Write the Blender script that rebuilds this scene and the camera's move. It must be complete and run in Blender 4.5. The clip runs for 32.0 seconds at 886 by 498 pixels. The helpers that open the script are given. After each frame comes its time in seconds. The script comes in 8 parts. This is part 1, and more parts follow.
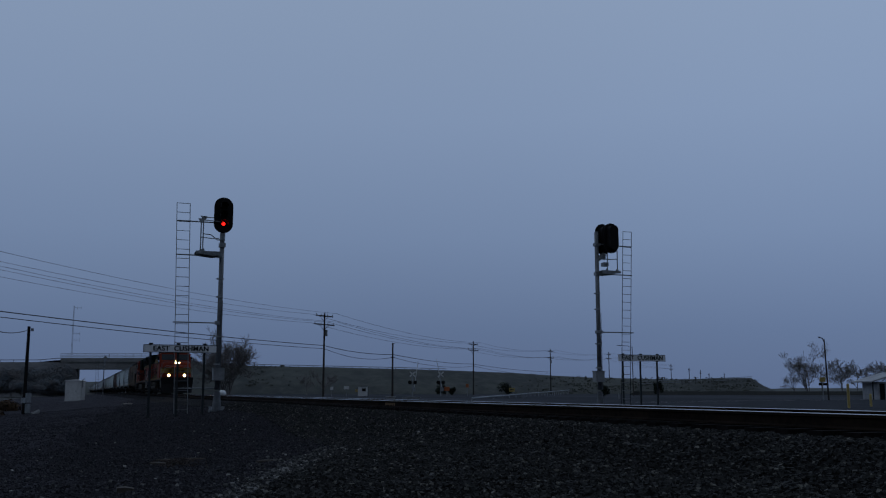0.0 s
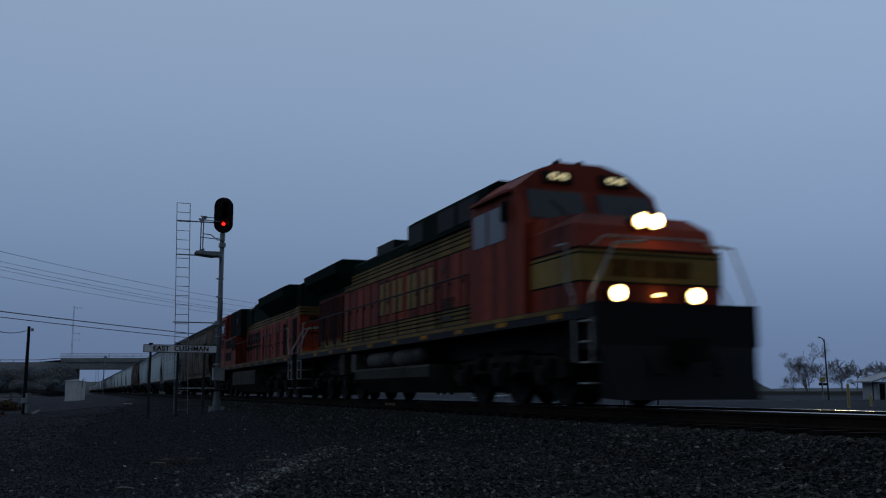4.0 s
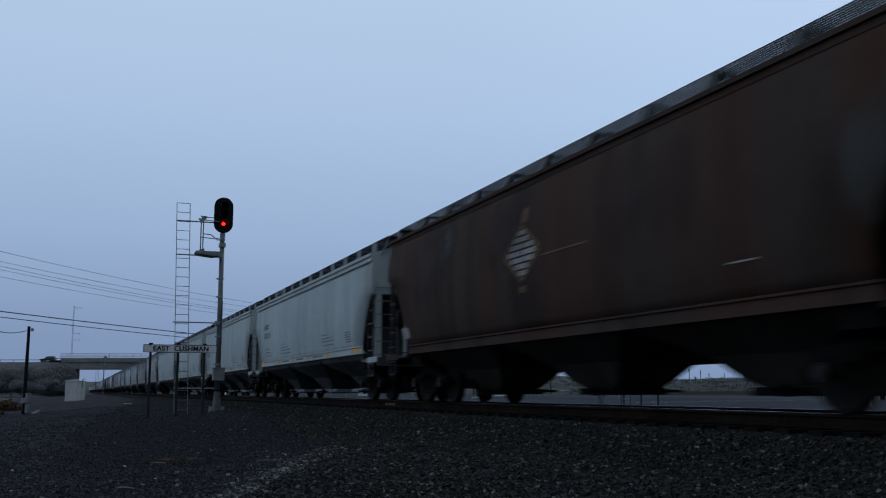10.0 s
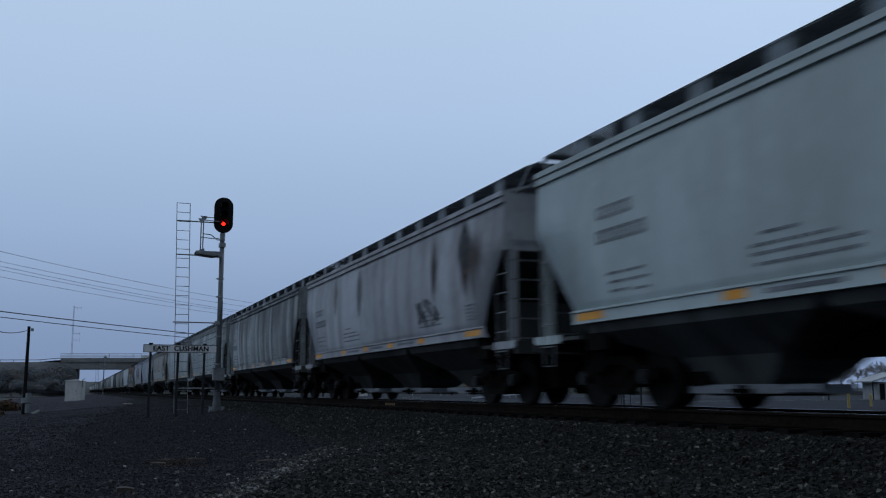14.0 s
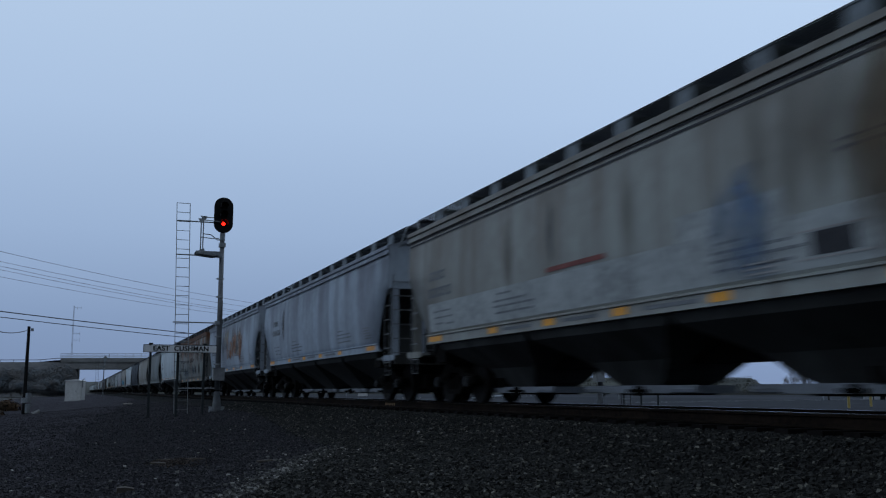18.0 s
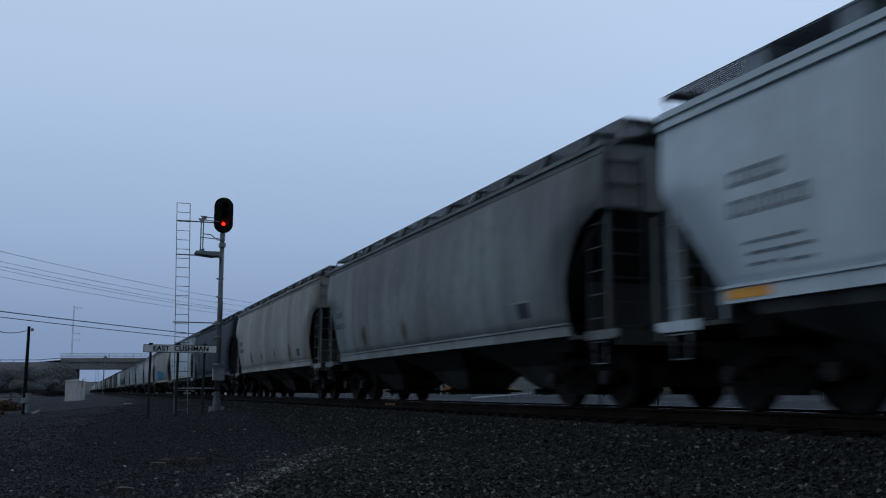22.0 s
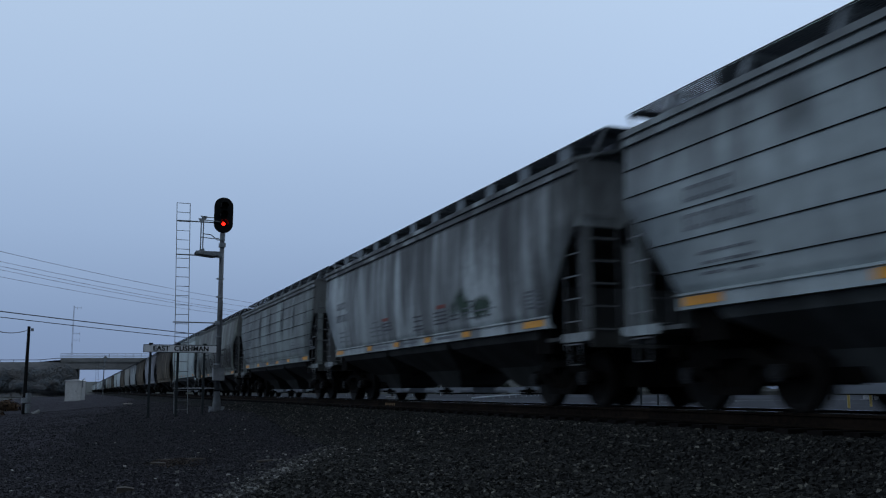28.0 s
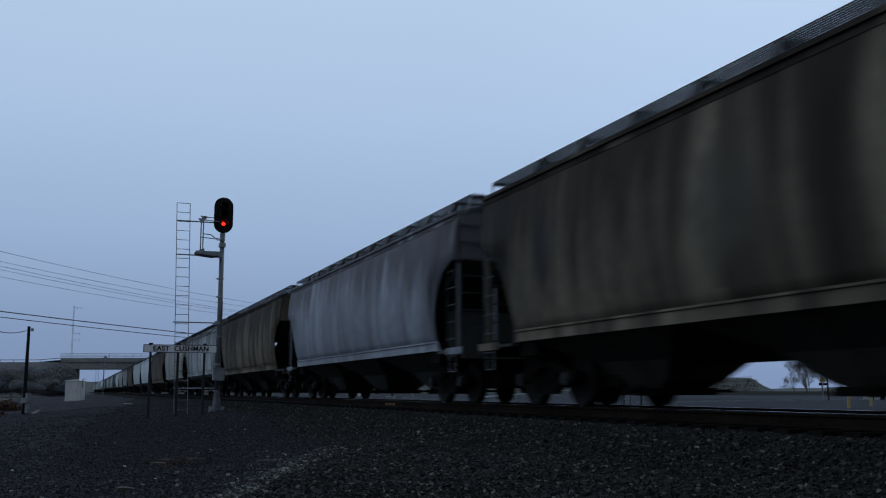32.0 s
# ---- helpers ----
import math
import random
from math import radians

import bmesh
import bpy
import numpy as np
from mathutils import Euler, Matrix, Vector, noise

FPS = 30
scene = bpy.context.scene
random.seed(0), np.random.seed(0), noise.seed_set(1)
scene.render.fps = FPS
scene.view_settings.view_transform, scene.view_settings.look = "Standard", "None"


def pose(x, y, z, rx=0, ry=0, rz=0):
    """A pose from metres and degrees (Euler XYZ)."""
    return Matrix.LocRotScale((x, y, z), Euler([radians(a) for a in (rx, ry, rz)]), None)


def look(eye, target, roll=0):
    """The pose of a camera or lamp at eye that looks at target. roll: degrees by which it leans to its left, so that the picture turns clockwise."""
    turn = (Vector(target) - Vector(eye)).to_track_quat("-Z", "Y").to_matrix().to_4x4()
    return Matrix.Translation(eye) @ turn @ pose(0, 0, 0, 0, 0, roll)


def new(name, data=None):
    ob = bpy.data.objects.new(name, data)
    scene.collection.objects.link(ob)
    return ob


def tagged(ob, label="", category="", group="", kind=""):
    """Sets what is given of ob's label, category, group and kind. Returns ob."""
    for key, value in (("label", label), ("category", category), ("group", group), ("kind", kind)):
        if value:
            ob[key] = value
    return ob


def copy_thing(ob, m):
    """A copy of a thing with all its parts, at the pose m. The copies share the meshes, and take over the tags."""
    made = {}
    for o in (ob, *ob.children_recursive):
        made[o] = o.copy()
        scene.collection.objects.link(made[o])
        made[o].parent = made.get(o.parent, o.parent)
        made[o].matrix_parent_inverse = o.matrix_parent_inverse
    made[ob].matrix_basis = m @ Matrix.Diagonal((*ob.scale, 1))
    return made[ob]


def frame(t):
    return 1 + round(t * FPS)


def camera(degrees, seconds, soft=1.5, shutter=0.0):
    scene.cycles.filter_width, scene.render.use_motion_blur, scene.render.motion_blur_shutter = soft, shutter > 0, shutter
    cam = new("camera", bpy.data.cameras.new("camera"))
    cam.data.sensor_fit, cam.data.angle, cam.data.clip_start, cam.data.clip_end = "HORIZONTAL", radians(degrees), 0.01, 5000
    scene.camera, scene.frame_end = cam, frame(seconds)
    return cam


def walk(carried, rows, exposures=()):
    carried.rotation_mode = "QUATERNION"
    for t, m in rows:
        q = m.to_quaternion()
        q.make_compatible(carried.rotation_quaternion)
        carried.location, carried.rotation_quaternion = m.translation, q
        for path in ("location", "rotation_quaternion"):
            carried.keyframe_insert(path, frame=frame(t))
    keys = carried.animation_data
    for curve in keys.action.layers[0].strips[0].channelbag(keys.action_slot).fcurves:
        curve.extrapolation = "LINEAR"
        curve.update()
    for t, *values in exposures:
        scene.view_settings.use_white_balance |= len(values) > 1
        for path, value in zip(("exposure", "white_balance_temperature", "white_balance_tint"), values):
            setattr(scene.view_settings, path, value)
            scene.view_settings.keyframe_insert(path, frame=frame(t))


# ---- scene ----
# ---- camera: low tripod beside the main line, 8.8 m from the track's middle ----
# The track runs along y at x = 0; z = 0 is the top of the rails.
EYE = (-8.79, 0.0, 0.2435)
PITCH, YAW = 8.54, -20.72
cam = camera(50.0, 32.0, soft=1.15, shutter=0.4)
VIEW = pose(*EYE, 90 + PITCH, 0, YAW)
walk(cam, [(0.0, VIEW), (32.0, VIEW)],
     exposures=[(0.0, -0.93, 6280, 14), (2.5, -0.93, 6280, 14), (4.5, -0.62, 6250, 10), (5.5, -0.47, 6300, 10), (6.5, -0.28, 6450, 10),
                (8.0, -0.10, 6600, 10), (11.0, 0.0, 6700, 10), (32.0, 0.0, 6700, 10)])

# ---- light: an overcast dusk sky, brighter towards the zenith ----
world = bpy.data.worlds.new("dusk_sky")
scene.world = world
world.use_nodes = True
wn, wl = world.node_tree.nodes, world.node_tree.links
wn.clear()
w_out = wn.new("ShaderNodeOutputWorld")
w_bg = wn.new("ShaderNodeBackground")
w_co = wn.new("ShaderNodeTexCoord")
w_sep = wn.new("ShaderNodeSeparateXYZ")
w_ramp = wn.new("ShaderNodeValToRGB")
w_noise = wn.new("ShaderNodeTexNoise")
w_noise.inputs["Scale"].default_value = 2.2
w_noise.inputs["Detail"].default_value = 3.0
w_mix = wn.new("ShaderNodeMix")
w_mix.data_type = "RGBA"
w_mix.blend_type = "MULTIPLY"
w_mix.inputs["Factor"].default_value = 0.05
wl.new(w_co.outputs["Generated"], w_sep.inputs[0])
wl.new(w_sep.outputs["Z"], w_ramp.inputs[0])
wl.new(w_co.outputs["Generated"], w_noise.inputs["Vector"])
wl.new(w_ramp.outputs[0], w_mix.inputs["A"])
wl.new(w_noise.outputs[0], w_mix.inputs["B"])
# the west, ahead of the camera, still glows; the sky behind it has already dimmed
w_dim = wn.new("ShaderNodeMapRange")
w_dim.interpolation_type = "SMOOTHSTEP"
w_dim.inputs["From Min"].default_value, w_dim.inputs["From Max"].default_value = -0.9, 0.55
w_dim.inputs["To Min"].default_value, w_dim.inputs["To Max"].default_value = 0.42, 1.0
wl.new(w_sep.outputs["Y"], w_dim.inputs["Value"])
# and it is a little brighter towards the north-west
w_west, w_mul = wn.new("ShaderNodeMapRange"), wn.new("ShaderNodeMath")
w_west.interpolation_type = "SMOOTHSTEP"
w_west.inputs["From Min"].default_value, w_west.inputs["From Max"].default_value = 0.30, 0.80
w_west.inputs["To Min"].default_value, w_west.inputs["To Max"].default_value = 1.0, 1.13
wl.new(w_sep.outputs["X"], w_west.inputs["Value"])
w_mul.operation = "MULTIPLY"
wl.new(w_dim.outputs[0], w_mul.inputs[0])
wl.new(w_west.outputs[0], w_mul.inputs[1])
wl.new(w_mul.outputs[0], w_bg.inputs["Strength"])
wl.new(w_mix.outputs["Result"], w_bg.inputs["Color"])
wl.new(w_bg.outputs[0], w_out.inputs[0])
SKY = ((0.0, (0.19, 0.272, 0.455)), (0.06, (0.223, 0.323, 0.525)), (0.16, (0.322, 0.454, 0.685)), (0.28, (0.408, 0.558, 0.80)),
       (0.42, (0.468, 0.622, 0.85)), (0.7, (0.51, 0.66, 0.88)), (1.0, (0.54, 0.69, 0.90)))
ramp = w_ramp.color_ramp
while len(ramp.elements) < len(SKY):
    ramp.elements.new(0.5)
for el, (z, c) in zip(ramp.elements, SKY):
    el.position, el.color = z, (*c, 1)
sun = new("sun", bpy.data.lights.new("sun", "SUN"))
sun.data.energy, sun.data.angle, sun.data.color = 0.15, radians(60), (0.86, 0.93, 1.0)
sun.matrix_world = look((-40, -10, 60), (0, 20, 0))


# ---- materials ----
def material(name, base, dark=None, rough=0.6, metal=0.0, grain=8.0, stain=0.6, amount=0.5, bump=0.1, stretch=(1, 1, 1), spec=0.5, emit=None, power=0.0):
    """Principled paint, stone or metal: two scales of noise mix base with dark, and lift a fine relief."""
    m = bpy.data.materials.new(name)
    m.use_nodes = True
    n, l = m.node_tree.nodes, m.node_tree.links
    b = n["Principled BSDF"]
    b.inputs["Roughness"].default_value = rough
    b.inputs["Metallic"].default_value = metal
    b.inputs["Specular IOR Level"].default_value = spec
    if emit:
        b.inputs["Emission Color"].default_value = (*emit, 1)
        b.inputs["Emission Strength"].default_value = power
    if dark is None:
        dark = tuple(c * 0.6 for c in base)
    co, mp, inf = n.new("ShaderNodeTexCoord"), n.new("ShaderNodeMapping"), n.new("ShaderNodeObjectInfo")
    mp.inputs["Scale"].default_value = stretch
    l.new(co.outputs["Object"], mp.inputs["Vector"])
    shift = n.new("ShaderNodeMath")
    shift.operation = "MULTIPLY"
    shift.inputs[1].default_value = 40.0
    l.new(inf.outputs["Random"], shift.inputs[0])
    tex = []
    for scale, detail in ((grain, 5.0), (stain, 4.0)):
        t = n.new("ShaderNodeTexNoise")
        t.noise_dimensions = "4D"
        t.inputs["Scale"].default_value, t.inputs["Detail"].default_value = scale, detail
        l.new(mp.outputs[0], t.inputs["Vector"])
        l.new(shift.outputs[0], t.inputs["W"])
        tex.append(t)
    mul = n.new("ShaderNodeMath")
    mul.operation = "MULTIPLY"
    l.new(tex[0].outputs[0], mul.inputs[0])
    l.new(tex[1].outputs[0], mul.inputs[1])
    rg = n.new("ShaderNodeMapRange")
    rg.inputs["From Min"].default_value, rg.inputs["From Max"].default_value = 0.17, 0.36
    rg.inputs["To Max"].default_value = amount * 2
    l.new(mul.outputs[0], rg.inputs["Value"])
    mix = n.new("ShaderNodeMix")
    mix.data_type = "RGBA"
    mix.inputs["A"].default_value, mix.inputs["B"].default_value = (*base, 1), (*dark, 1)
    l.new(rg.outputs[0], mix.inputs["Factor"])
    l.new(mix.outputs["Result"], b.inputs["Base Color"])
    if bump:
        bp = n.new("ShaderNodeBump")
        bp.inputs["Strength"].default_value, bp.inputs["Distance"].default_value = bump, 0.02
        l.new(tex[0].outputs[0], bp.inputs["Height"])
        l.new(bp.outputs[0], b.inputs["Normal"])
    return m


def car_paint(name, base, streak, strength=0.6, rust=None, rust_amount=0.0, rough=0.6, patchy=0.5, spec=0.12, hard=0.065, runs=None, run_amount=0.0, run_reach=0.28, run_start=0.30):
    """Freight-car paint: grime runs down from the roof in streaks, with patches of dirt and rust, and runs of its own colour that start at the eaves."""
    base = (base[0] * 0.95, base[1], base[2])
    m = material(name, base, streak, rough, 0.0, 4.0, 0.3, patchy * 0.35, 0.0, spec=spec)
    n, l = m.node_tree.nodes, m.node_tree.links
    b = n["Principled BSDF"]
    last = b.inputs["Base Color"].links[0].from_socket
    co, inf = n.new("ShaderNodeTexCoord"), n.new("ShaderNodeObjectInfo")
    mp = n.new("ShaderNodeMapping")
    mp.inputs["Scale"].default_value = (0.3, 1.0, 0.06)
    l.new(co.outputs["Object"], mp.inputs["Vector"])
    sh = n.new("ShaderNodeMath")
    sh.operation = "MULTIPLY"
    sh.inputs[1].default_value = 60.0
    l.new(inf.outputs["Random"], sh.inputs[0])
    for scale, lo, hi, colour, power in ((1.4, 0.535 - hard, 0.535 + hard, streak, strength), (0.5, 0.45, 0.57, rust or streak, rust_amount if rust else strength * 0.6)):
        t = n.new("ShaderNodeTexNoise")
        t.noise_dimensions = "4D"
        t.inputs["Scale"].default_value, t.inputs["Detail"].default_value, t.inputs["Roughness"].default_value = scale, 6.0, 0.6
        l.new(mp.outputs[0], t.inputs["Vector"])
        l.new(sh.outputs[0], t.inputs["W"])
        rg = n.new("ShaderNodeMapRange")
        rg.inputs["From Min"].default_value, rg.inputs["From Max"].default_value, rg.inputs["To Max"].default_value = lo, hi, power
        l.new(t.outputs[0], rg.inputs["Value"])
        mix = n.new("ShaderNodeMix")
        mix.data_type = "RGBA"
        l.new(rg.outputs[0], mix.inputs["Factor"])
        l.new(last, mix.inputs["A"])
        mix.inputs["B"].default_value = (*colour, 1)
        last = mix.outputs["Result"]
    # hair-fine runs and scuffs over everything
    for stretch, scale, lo, hi, colour, power in (((0.3, 1.0, 0.05), 7.0, 0.50, 0.72, streak, 0.45 * strength), ((0.3, 0.06, 1.0), 6.0, 0.56, 0.74, streak, 0.35 * strength)):
        fm, t, rg, mix = n.new("ShaderNodeMapping"), n.new("ShaderNodeTexNoise"), n.new("ShaderNodeMapRange"), n.new("ShaderNodeMix")
        fm.inputs["Scale"].default_value = stretch
        l.new(co.outputs["Object"], fm.inputs["Vector"])
        t.noise_dimensions = "4D"
        t.inputs["Scale"].default_value, t.inputs["Detail"].default_value, t.inputs["Roughness"].default_value = scale, 7.0, 0.7
        l.new(fm.outputs[0], t.inputs["Vector"])
        l.new(sh.outputs[0], t.inputs["W"])
        rg.inputs["From Min"].default_value, rg.inputs["From Max"].default_value, rg.inputs["To Max"].default_value = lo, hi, power
        l.new(t.outputs[0], rg.inputs["Value"])
        mix.data_type = "RGBA"
        mix.inputs["B"].default_value = (*colour, 1)
        l.new(rg.outputs[0], mix.inputs["Factor"])
        l.new(last, mix.inputs["A"])
        last = mix.outputs["Result"]
    if runs:
        fm, t, rg, mix = n.new("ShaderNodeMapping"), n.new("ShaderNodeTexNoise"), n.new("ShaderNodeMapRange"), n.new("ShaderNodeMix")
        fm.inputs["Scale"].default_value = (0.3, 1.0, 0.09)
        l.new(co.outputs["Object"], fm.inputs["Vector"])
        t.noise_dimensions = "4D"
        t.inputs["Scale"].default_value, t.inputs["Detail"].default_value, t.inputs["Roughness"].default_value = 1.1, 8.0, 0.62
        l.new(fm.outputs[0], t.inputs["Vector"])
        l.new(sh.outputs[0], t.inputs["W"])
        sep, drop, add = n.new("ShaderNodeSeparateXYZ"), n.new("ShaderNodeMapRange"), n.new("ShaderNodeMath")
        l.new(co.outputs["Object"], sep.inputs[0])
        drop.inputs["From Min"].default_value, drop.inputs["From Max"].default_value = 1.3, 3.9
        drop.inputs["To Min"].default_value, drop.inputs["To Max"].default_value = -run_reach, 0.06
        l.new(sep.outputs["Z"], drop.inputs["Value"])
        add.operation = "ADD"
        l.new(t.outputs[0], add.inputs[0])
        l.new(drop.outputs[0], add.inputs[1])
        rg.inputs["From Min"].default_value, rg.inputs["From Max"].default_value, rg.inputs["To Max"].default_value = run_start, run_start + 0.14, run_amount
        l.new(add.outputs[0], rg.inputs["Value"])
        mix.data_type = "RGBA"
        mix.inputs["B"].default_value = (*runs, 1)
        l.new(rg.outputs[0], mix.inputs["Factor"])
        l.new(last, mix.inputs["A"])
        last = mix.outputs["Result"]
    l.new(last, b.inputs["Base Color"])
    return m


def gravel_material(name, base, pale, scale, rough=0.9):
    """Crushed stone: cells of differing tone with dark joints, over broad patches."""
    m = material(name, base, tuple(c * 0.45 for c in base), rough, 0.0, 3.0, 0.25, 0.5, 0.0, spec=0.04)
    n, l = m.node_tree.nodes, m.node_tree.links
    b = n["Principled BSDF"]
    last = b.inputs["Base Color"].links[0].from_socket
    co = n.new("ShaderNodeTexCoord")
    v = n.new("ShaderNodeTexVoronoi")
    v.inputs["Scale"].default_value = scale
    l.new(co.outputs["Object"], v.inputs["Vector"])
    sep = n.new("ShaderNodeSeparateColor")
    l.new(v.outputs["Color"], sep.inputs[0])
    rg = n.new("ShaderNodeMapRange")
    rg.inputs["From Min"].default_value, rg.inputs["From Max"].default_value, rg.inputs["To Max"].default_value = 0.55, 1.0, 0.75
    l.new(sep.outputs[0], rg.inputs["Value"])
    mix = n.new("ShaderNodeMix")
    mix.data_type = "RGBA"
    mix.inputs["B"].default_value = (*pale, 1)
    l.new(rg.outputs[0], mix.inputs["Factor"])
    l.new(last, mix.inputs["A"])
    # trodden hollows and finer drifts
    cl, clr, clm = n.new("ShaderNodeTexNoise"), n.new("ShaderNodeMapRange"), n.new("ShaderNodeMix")
    cl.inputs["Scale"].default_value, cl.inputs["Detail"].default_value, cl.inputs["Roughness"].default_value = 5.0, 8.0, 0.75
    l.new(co.outputs["Object"], cl.inputs["Vector"])
    clr.inputs["From Min"].default_value, clr.inputs["From Max"].default_value, clr.inputs["To Max"].default_value = 0.46, 0.80, 0.6
    l.new(cl.outputs[0], clr.inputs["Value"])
    clm.data_type = "RGBA"
    clm.inputs["B"].default_value = (*[c * 0.35 for c in base], 1)
    l.new(clr.outputs[0], clm.inputs["Factor"])
    l.new(mix.outputs["Result"], clm.inputs["A"])
    l.new(clm.outputs["Result"], b.inputs["Base Color"])
    bp = n.new("ShaderNodeBump")
    bp.inputs["Strength"].default_value, bp.inputs["Distance"].default_value = 0.9, 0.03
    bp.invert = True
    l.new(v.outputs["Distance"], bp.inputs["Height"])
    l.new(bp.outputs[0], b.inputs["Normal"])
    return m


M_GALV = material("galvanised_steel", (0.30, 0.32, 0.33), (0.16, 0.17, 0.17), 0.5, 0.4, 20, 1.0)
M_BLACK = material("black_paint", (0.005, 0.005, 0.0055), (0.009, 0.0085, 0.008), 0.65, spec=0.15)
M_GRIME = material("brake_dust_grime", (0.005, 0.0046, 0.0042), (0.010, 0.0085, 0.007), 0.9, 0.0, 10, 1.2, spec=0.05)
M_STEEL = material("wheel_steel", (0.007, 0.0065, 0.006), (0.012, 0.010, 0.009), 0.75, 0.0, spec=0.1)
M_TREAD = material("polished_rail_head", (0.55, 0.56, 0.58), (0.40, 0.40, 0.41), 0.22, 1.0, 30, 2.0, 0.4, 0.02, (1, 0.1, 1))
M_RAIL = material("rusty_rail_side", (0.020, 0.0135, 0.0095), (0.010, 0.0075, 0.006), 0.95, 0.0, 12, 1.5, 0.6, 0.2, spec=0.05)
M_TIE = material("weathered_oak_sleeper", (0.014, 0.012, 0.011), (0.008, 0.007, 0.0065), 0.95, 0, 14, 2.0, 0.6, 0.4, (6, 1, 1), spec=0.04)
M_PACKED = gravel_material("packed_fine_gravel", (0.0370, 0.0350, 0.0425), (0.082, 0.078, 0.093), 52)
M_BALLAST = gravel_material("basalt_ballast", (0.0090, 0.0087, 0.0090), (0.022, 0.0210, 0.0212), 26)
M_GRAVEL = gravel_material("fine_cinder_gravel", (0.0165, 0.0156, 0.0192), (0.039, 0.0372, 0.0445), 52)
M_FIELD = material("winter_grassland", (0.026, 0.027, 0.021), (0.014, 0.015, 0.013), 0.95, 0, 2.0, 0.03, 0.6, 0.3)
M_HILL = material("dry_bunchgrass_slope", (0.056, 0.061, 0.049), (0.027, 0.031, 0.028), 0.95, 0, 0.35, 0.02, 0.7, 0.4)
M_ASPHALT = material("worn_asphalt", (0.028, 0.031, 0.039), (0.013, 0.015, 0.019), 0.9, 0, 1.5, 0.05, 0.7, 0.15, (1, 0.35, 1), spec=0.08)
M_CONCRETE = material("weathered_concrete", (0.26, 0.26, 0.25), (0.15, 0.15, 0.145), 0.85, 0, 4, 0.2, 0.5, 0.1)
M_WOODPOLE = material("creosoted_pole_wood", (0.045, 0.036, 0.030), (0.022, 0.018, 0.016), 0.9, 0, 10, 0.8, 0.5, 0.3, (4, 4, 0.4))
M_WIRE = material("overhead_wire", (0.02, 0.02, 0.022), None, 0.6)
M_WHITE = material("white_sheet_paint", (0.62, 0.62, 0.60), (0.45, 0.45, 0.43), 0.5, 0, 6, 0.5, 0.4)
M_SIGNAL_RED = material("lit_red_signal_lens", (0.5, 0.02, 0.01), None, 0.3, emit=(1.0, 0.012, 0.006), power=5.0)
M_HEADLAMP = material("lit_headlight_lens", (0.9, 0.8, 0.6), None, 0.3, emit=(1.0, 0.70, 0.30), power=160.0)
M_BOWL = material("glowing_headlight_reflector", (0.9, 0.8, 0.6), None, 0.3, emit=(1.0, 0.60, 0.20), power=9.0)
M_LETTER = material("black_sign_lettering", (0.012, 0.012, 0.012), None, 0.5)
M_AMBER = material("amber_reflective_tape", (0.85, 0.36, 0.012), (0.70, 0.27, 0.012), 0.45)
M_STENCIL = material("faded_black_stencil", (0.11, 0.12, 0.13), (0.22, 0.23, 0.24), 0.7)


# ---- mesh tools ----
class Bag:
    """Collects vertices and faces of one mesh."""

    def __init__(self):
        self.v, self.f = [], []

    def add(self, verts, faces):
        k = len(self.v)
        self.v += [tuple(p) for p in verts]
        self.f += [tuple(i + k for i in f) for f in faces]
        return self

    def box(self, x0, x1, y0, y1, z0, z1):
        return self.add([(x, y, z) for x in (x0, x1) for y in (y0, y1) for z in (z0, z1)],
                        [(0, 1, 3, 2), (4, 6, 7, 5), (0, 4, 5, 1), (2, 3, 7, 6), (0, 2, 6, 4), (1, 5, 7, 3)])

    def prism(self, poly, axis, a, b):
        """Extrudes a polygon along x, y or z from a to b; it is given in the other two axes, in order."""
        n = len(poly)

        def p3(u, w, t):
            return {"x": (t, u, w), "y": (u, t, w), "z": (u, w, t)}[axis]
        verts = [p3(u, w, a) for u, w in poly] + [p3(u, w, b) for u, w in poly]
        faces = [(i, (i + 1) % n, n + (i + 1) % n, n + i) for i in range(n)]
        return self.add(verts, faces + [tuple(range(n))[::-1], tuple(range(n, 2 * n))])

    def rod(self, p, q, r, n=6, r2=None):
        p, q = Vector(p), Vector(q)
        d = (q - p).normalized()
        u = d.orthogonal().normalized()
        w = d.cross(u)
        r2 = r if r2 is None else r2
        ring = [(math.cos(2 * math.pi * i / n), math.sin(2 * math.pi * i / n)) for i in range(n)]
        verts = [p + (u * c + w * s) * r for c, s in ring] + [q + (u * c + w * s) * r2 for c, s in ring]
        faces = [(i, (i + 1) % n, n + (i + 1) % n, n + i) for i in range(n)]
        return self.add(verts, faces + [tuple(range(n))[::-1], tuple(range(n, 2 * n))])

    def loft(self, rings, cap=True):
        """Skins a row of closed rings that have the same number of points."""
        n = len(rings[0])
        verts = [p for r in rings for p in r]
        faces = [(k * n + i, k * n + (i + 1) % n, (k + 1) * n + (i + 1) % n, (k + 1) * n + i) for k in range(len(rings) - 1) for i in range(n)]
        if cap:
            faces += [tuple(range(n))[::-1], tuple(range((len(rings) - 1) * n, len(rings) * n))]
        return self.add(verts, faces)

    def wheel(self, profile, x, y, z, n=20):
        """Turns a profile of (x, radius) about an axle along x."""
        rings = [[(x + a, y + r * math.cos(2 * math.pi * i / n), z + r * math.sin(2 * math.pi * i / n)) for i in range(n)] for a, r in profile]
        return self.loft(rings)

    def path(self, pts, r, n=5):
        for p, q in zip(pts[:-1], pts[1:]):
            self.rod(p, q, r, n)
        return self


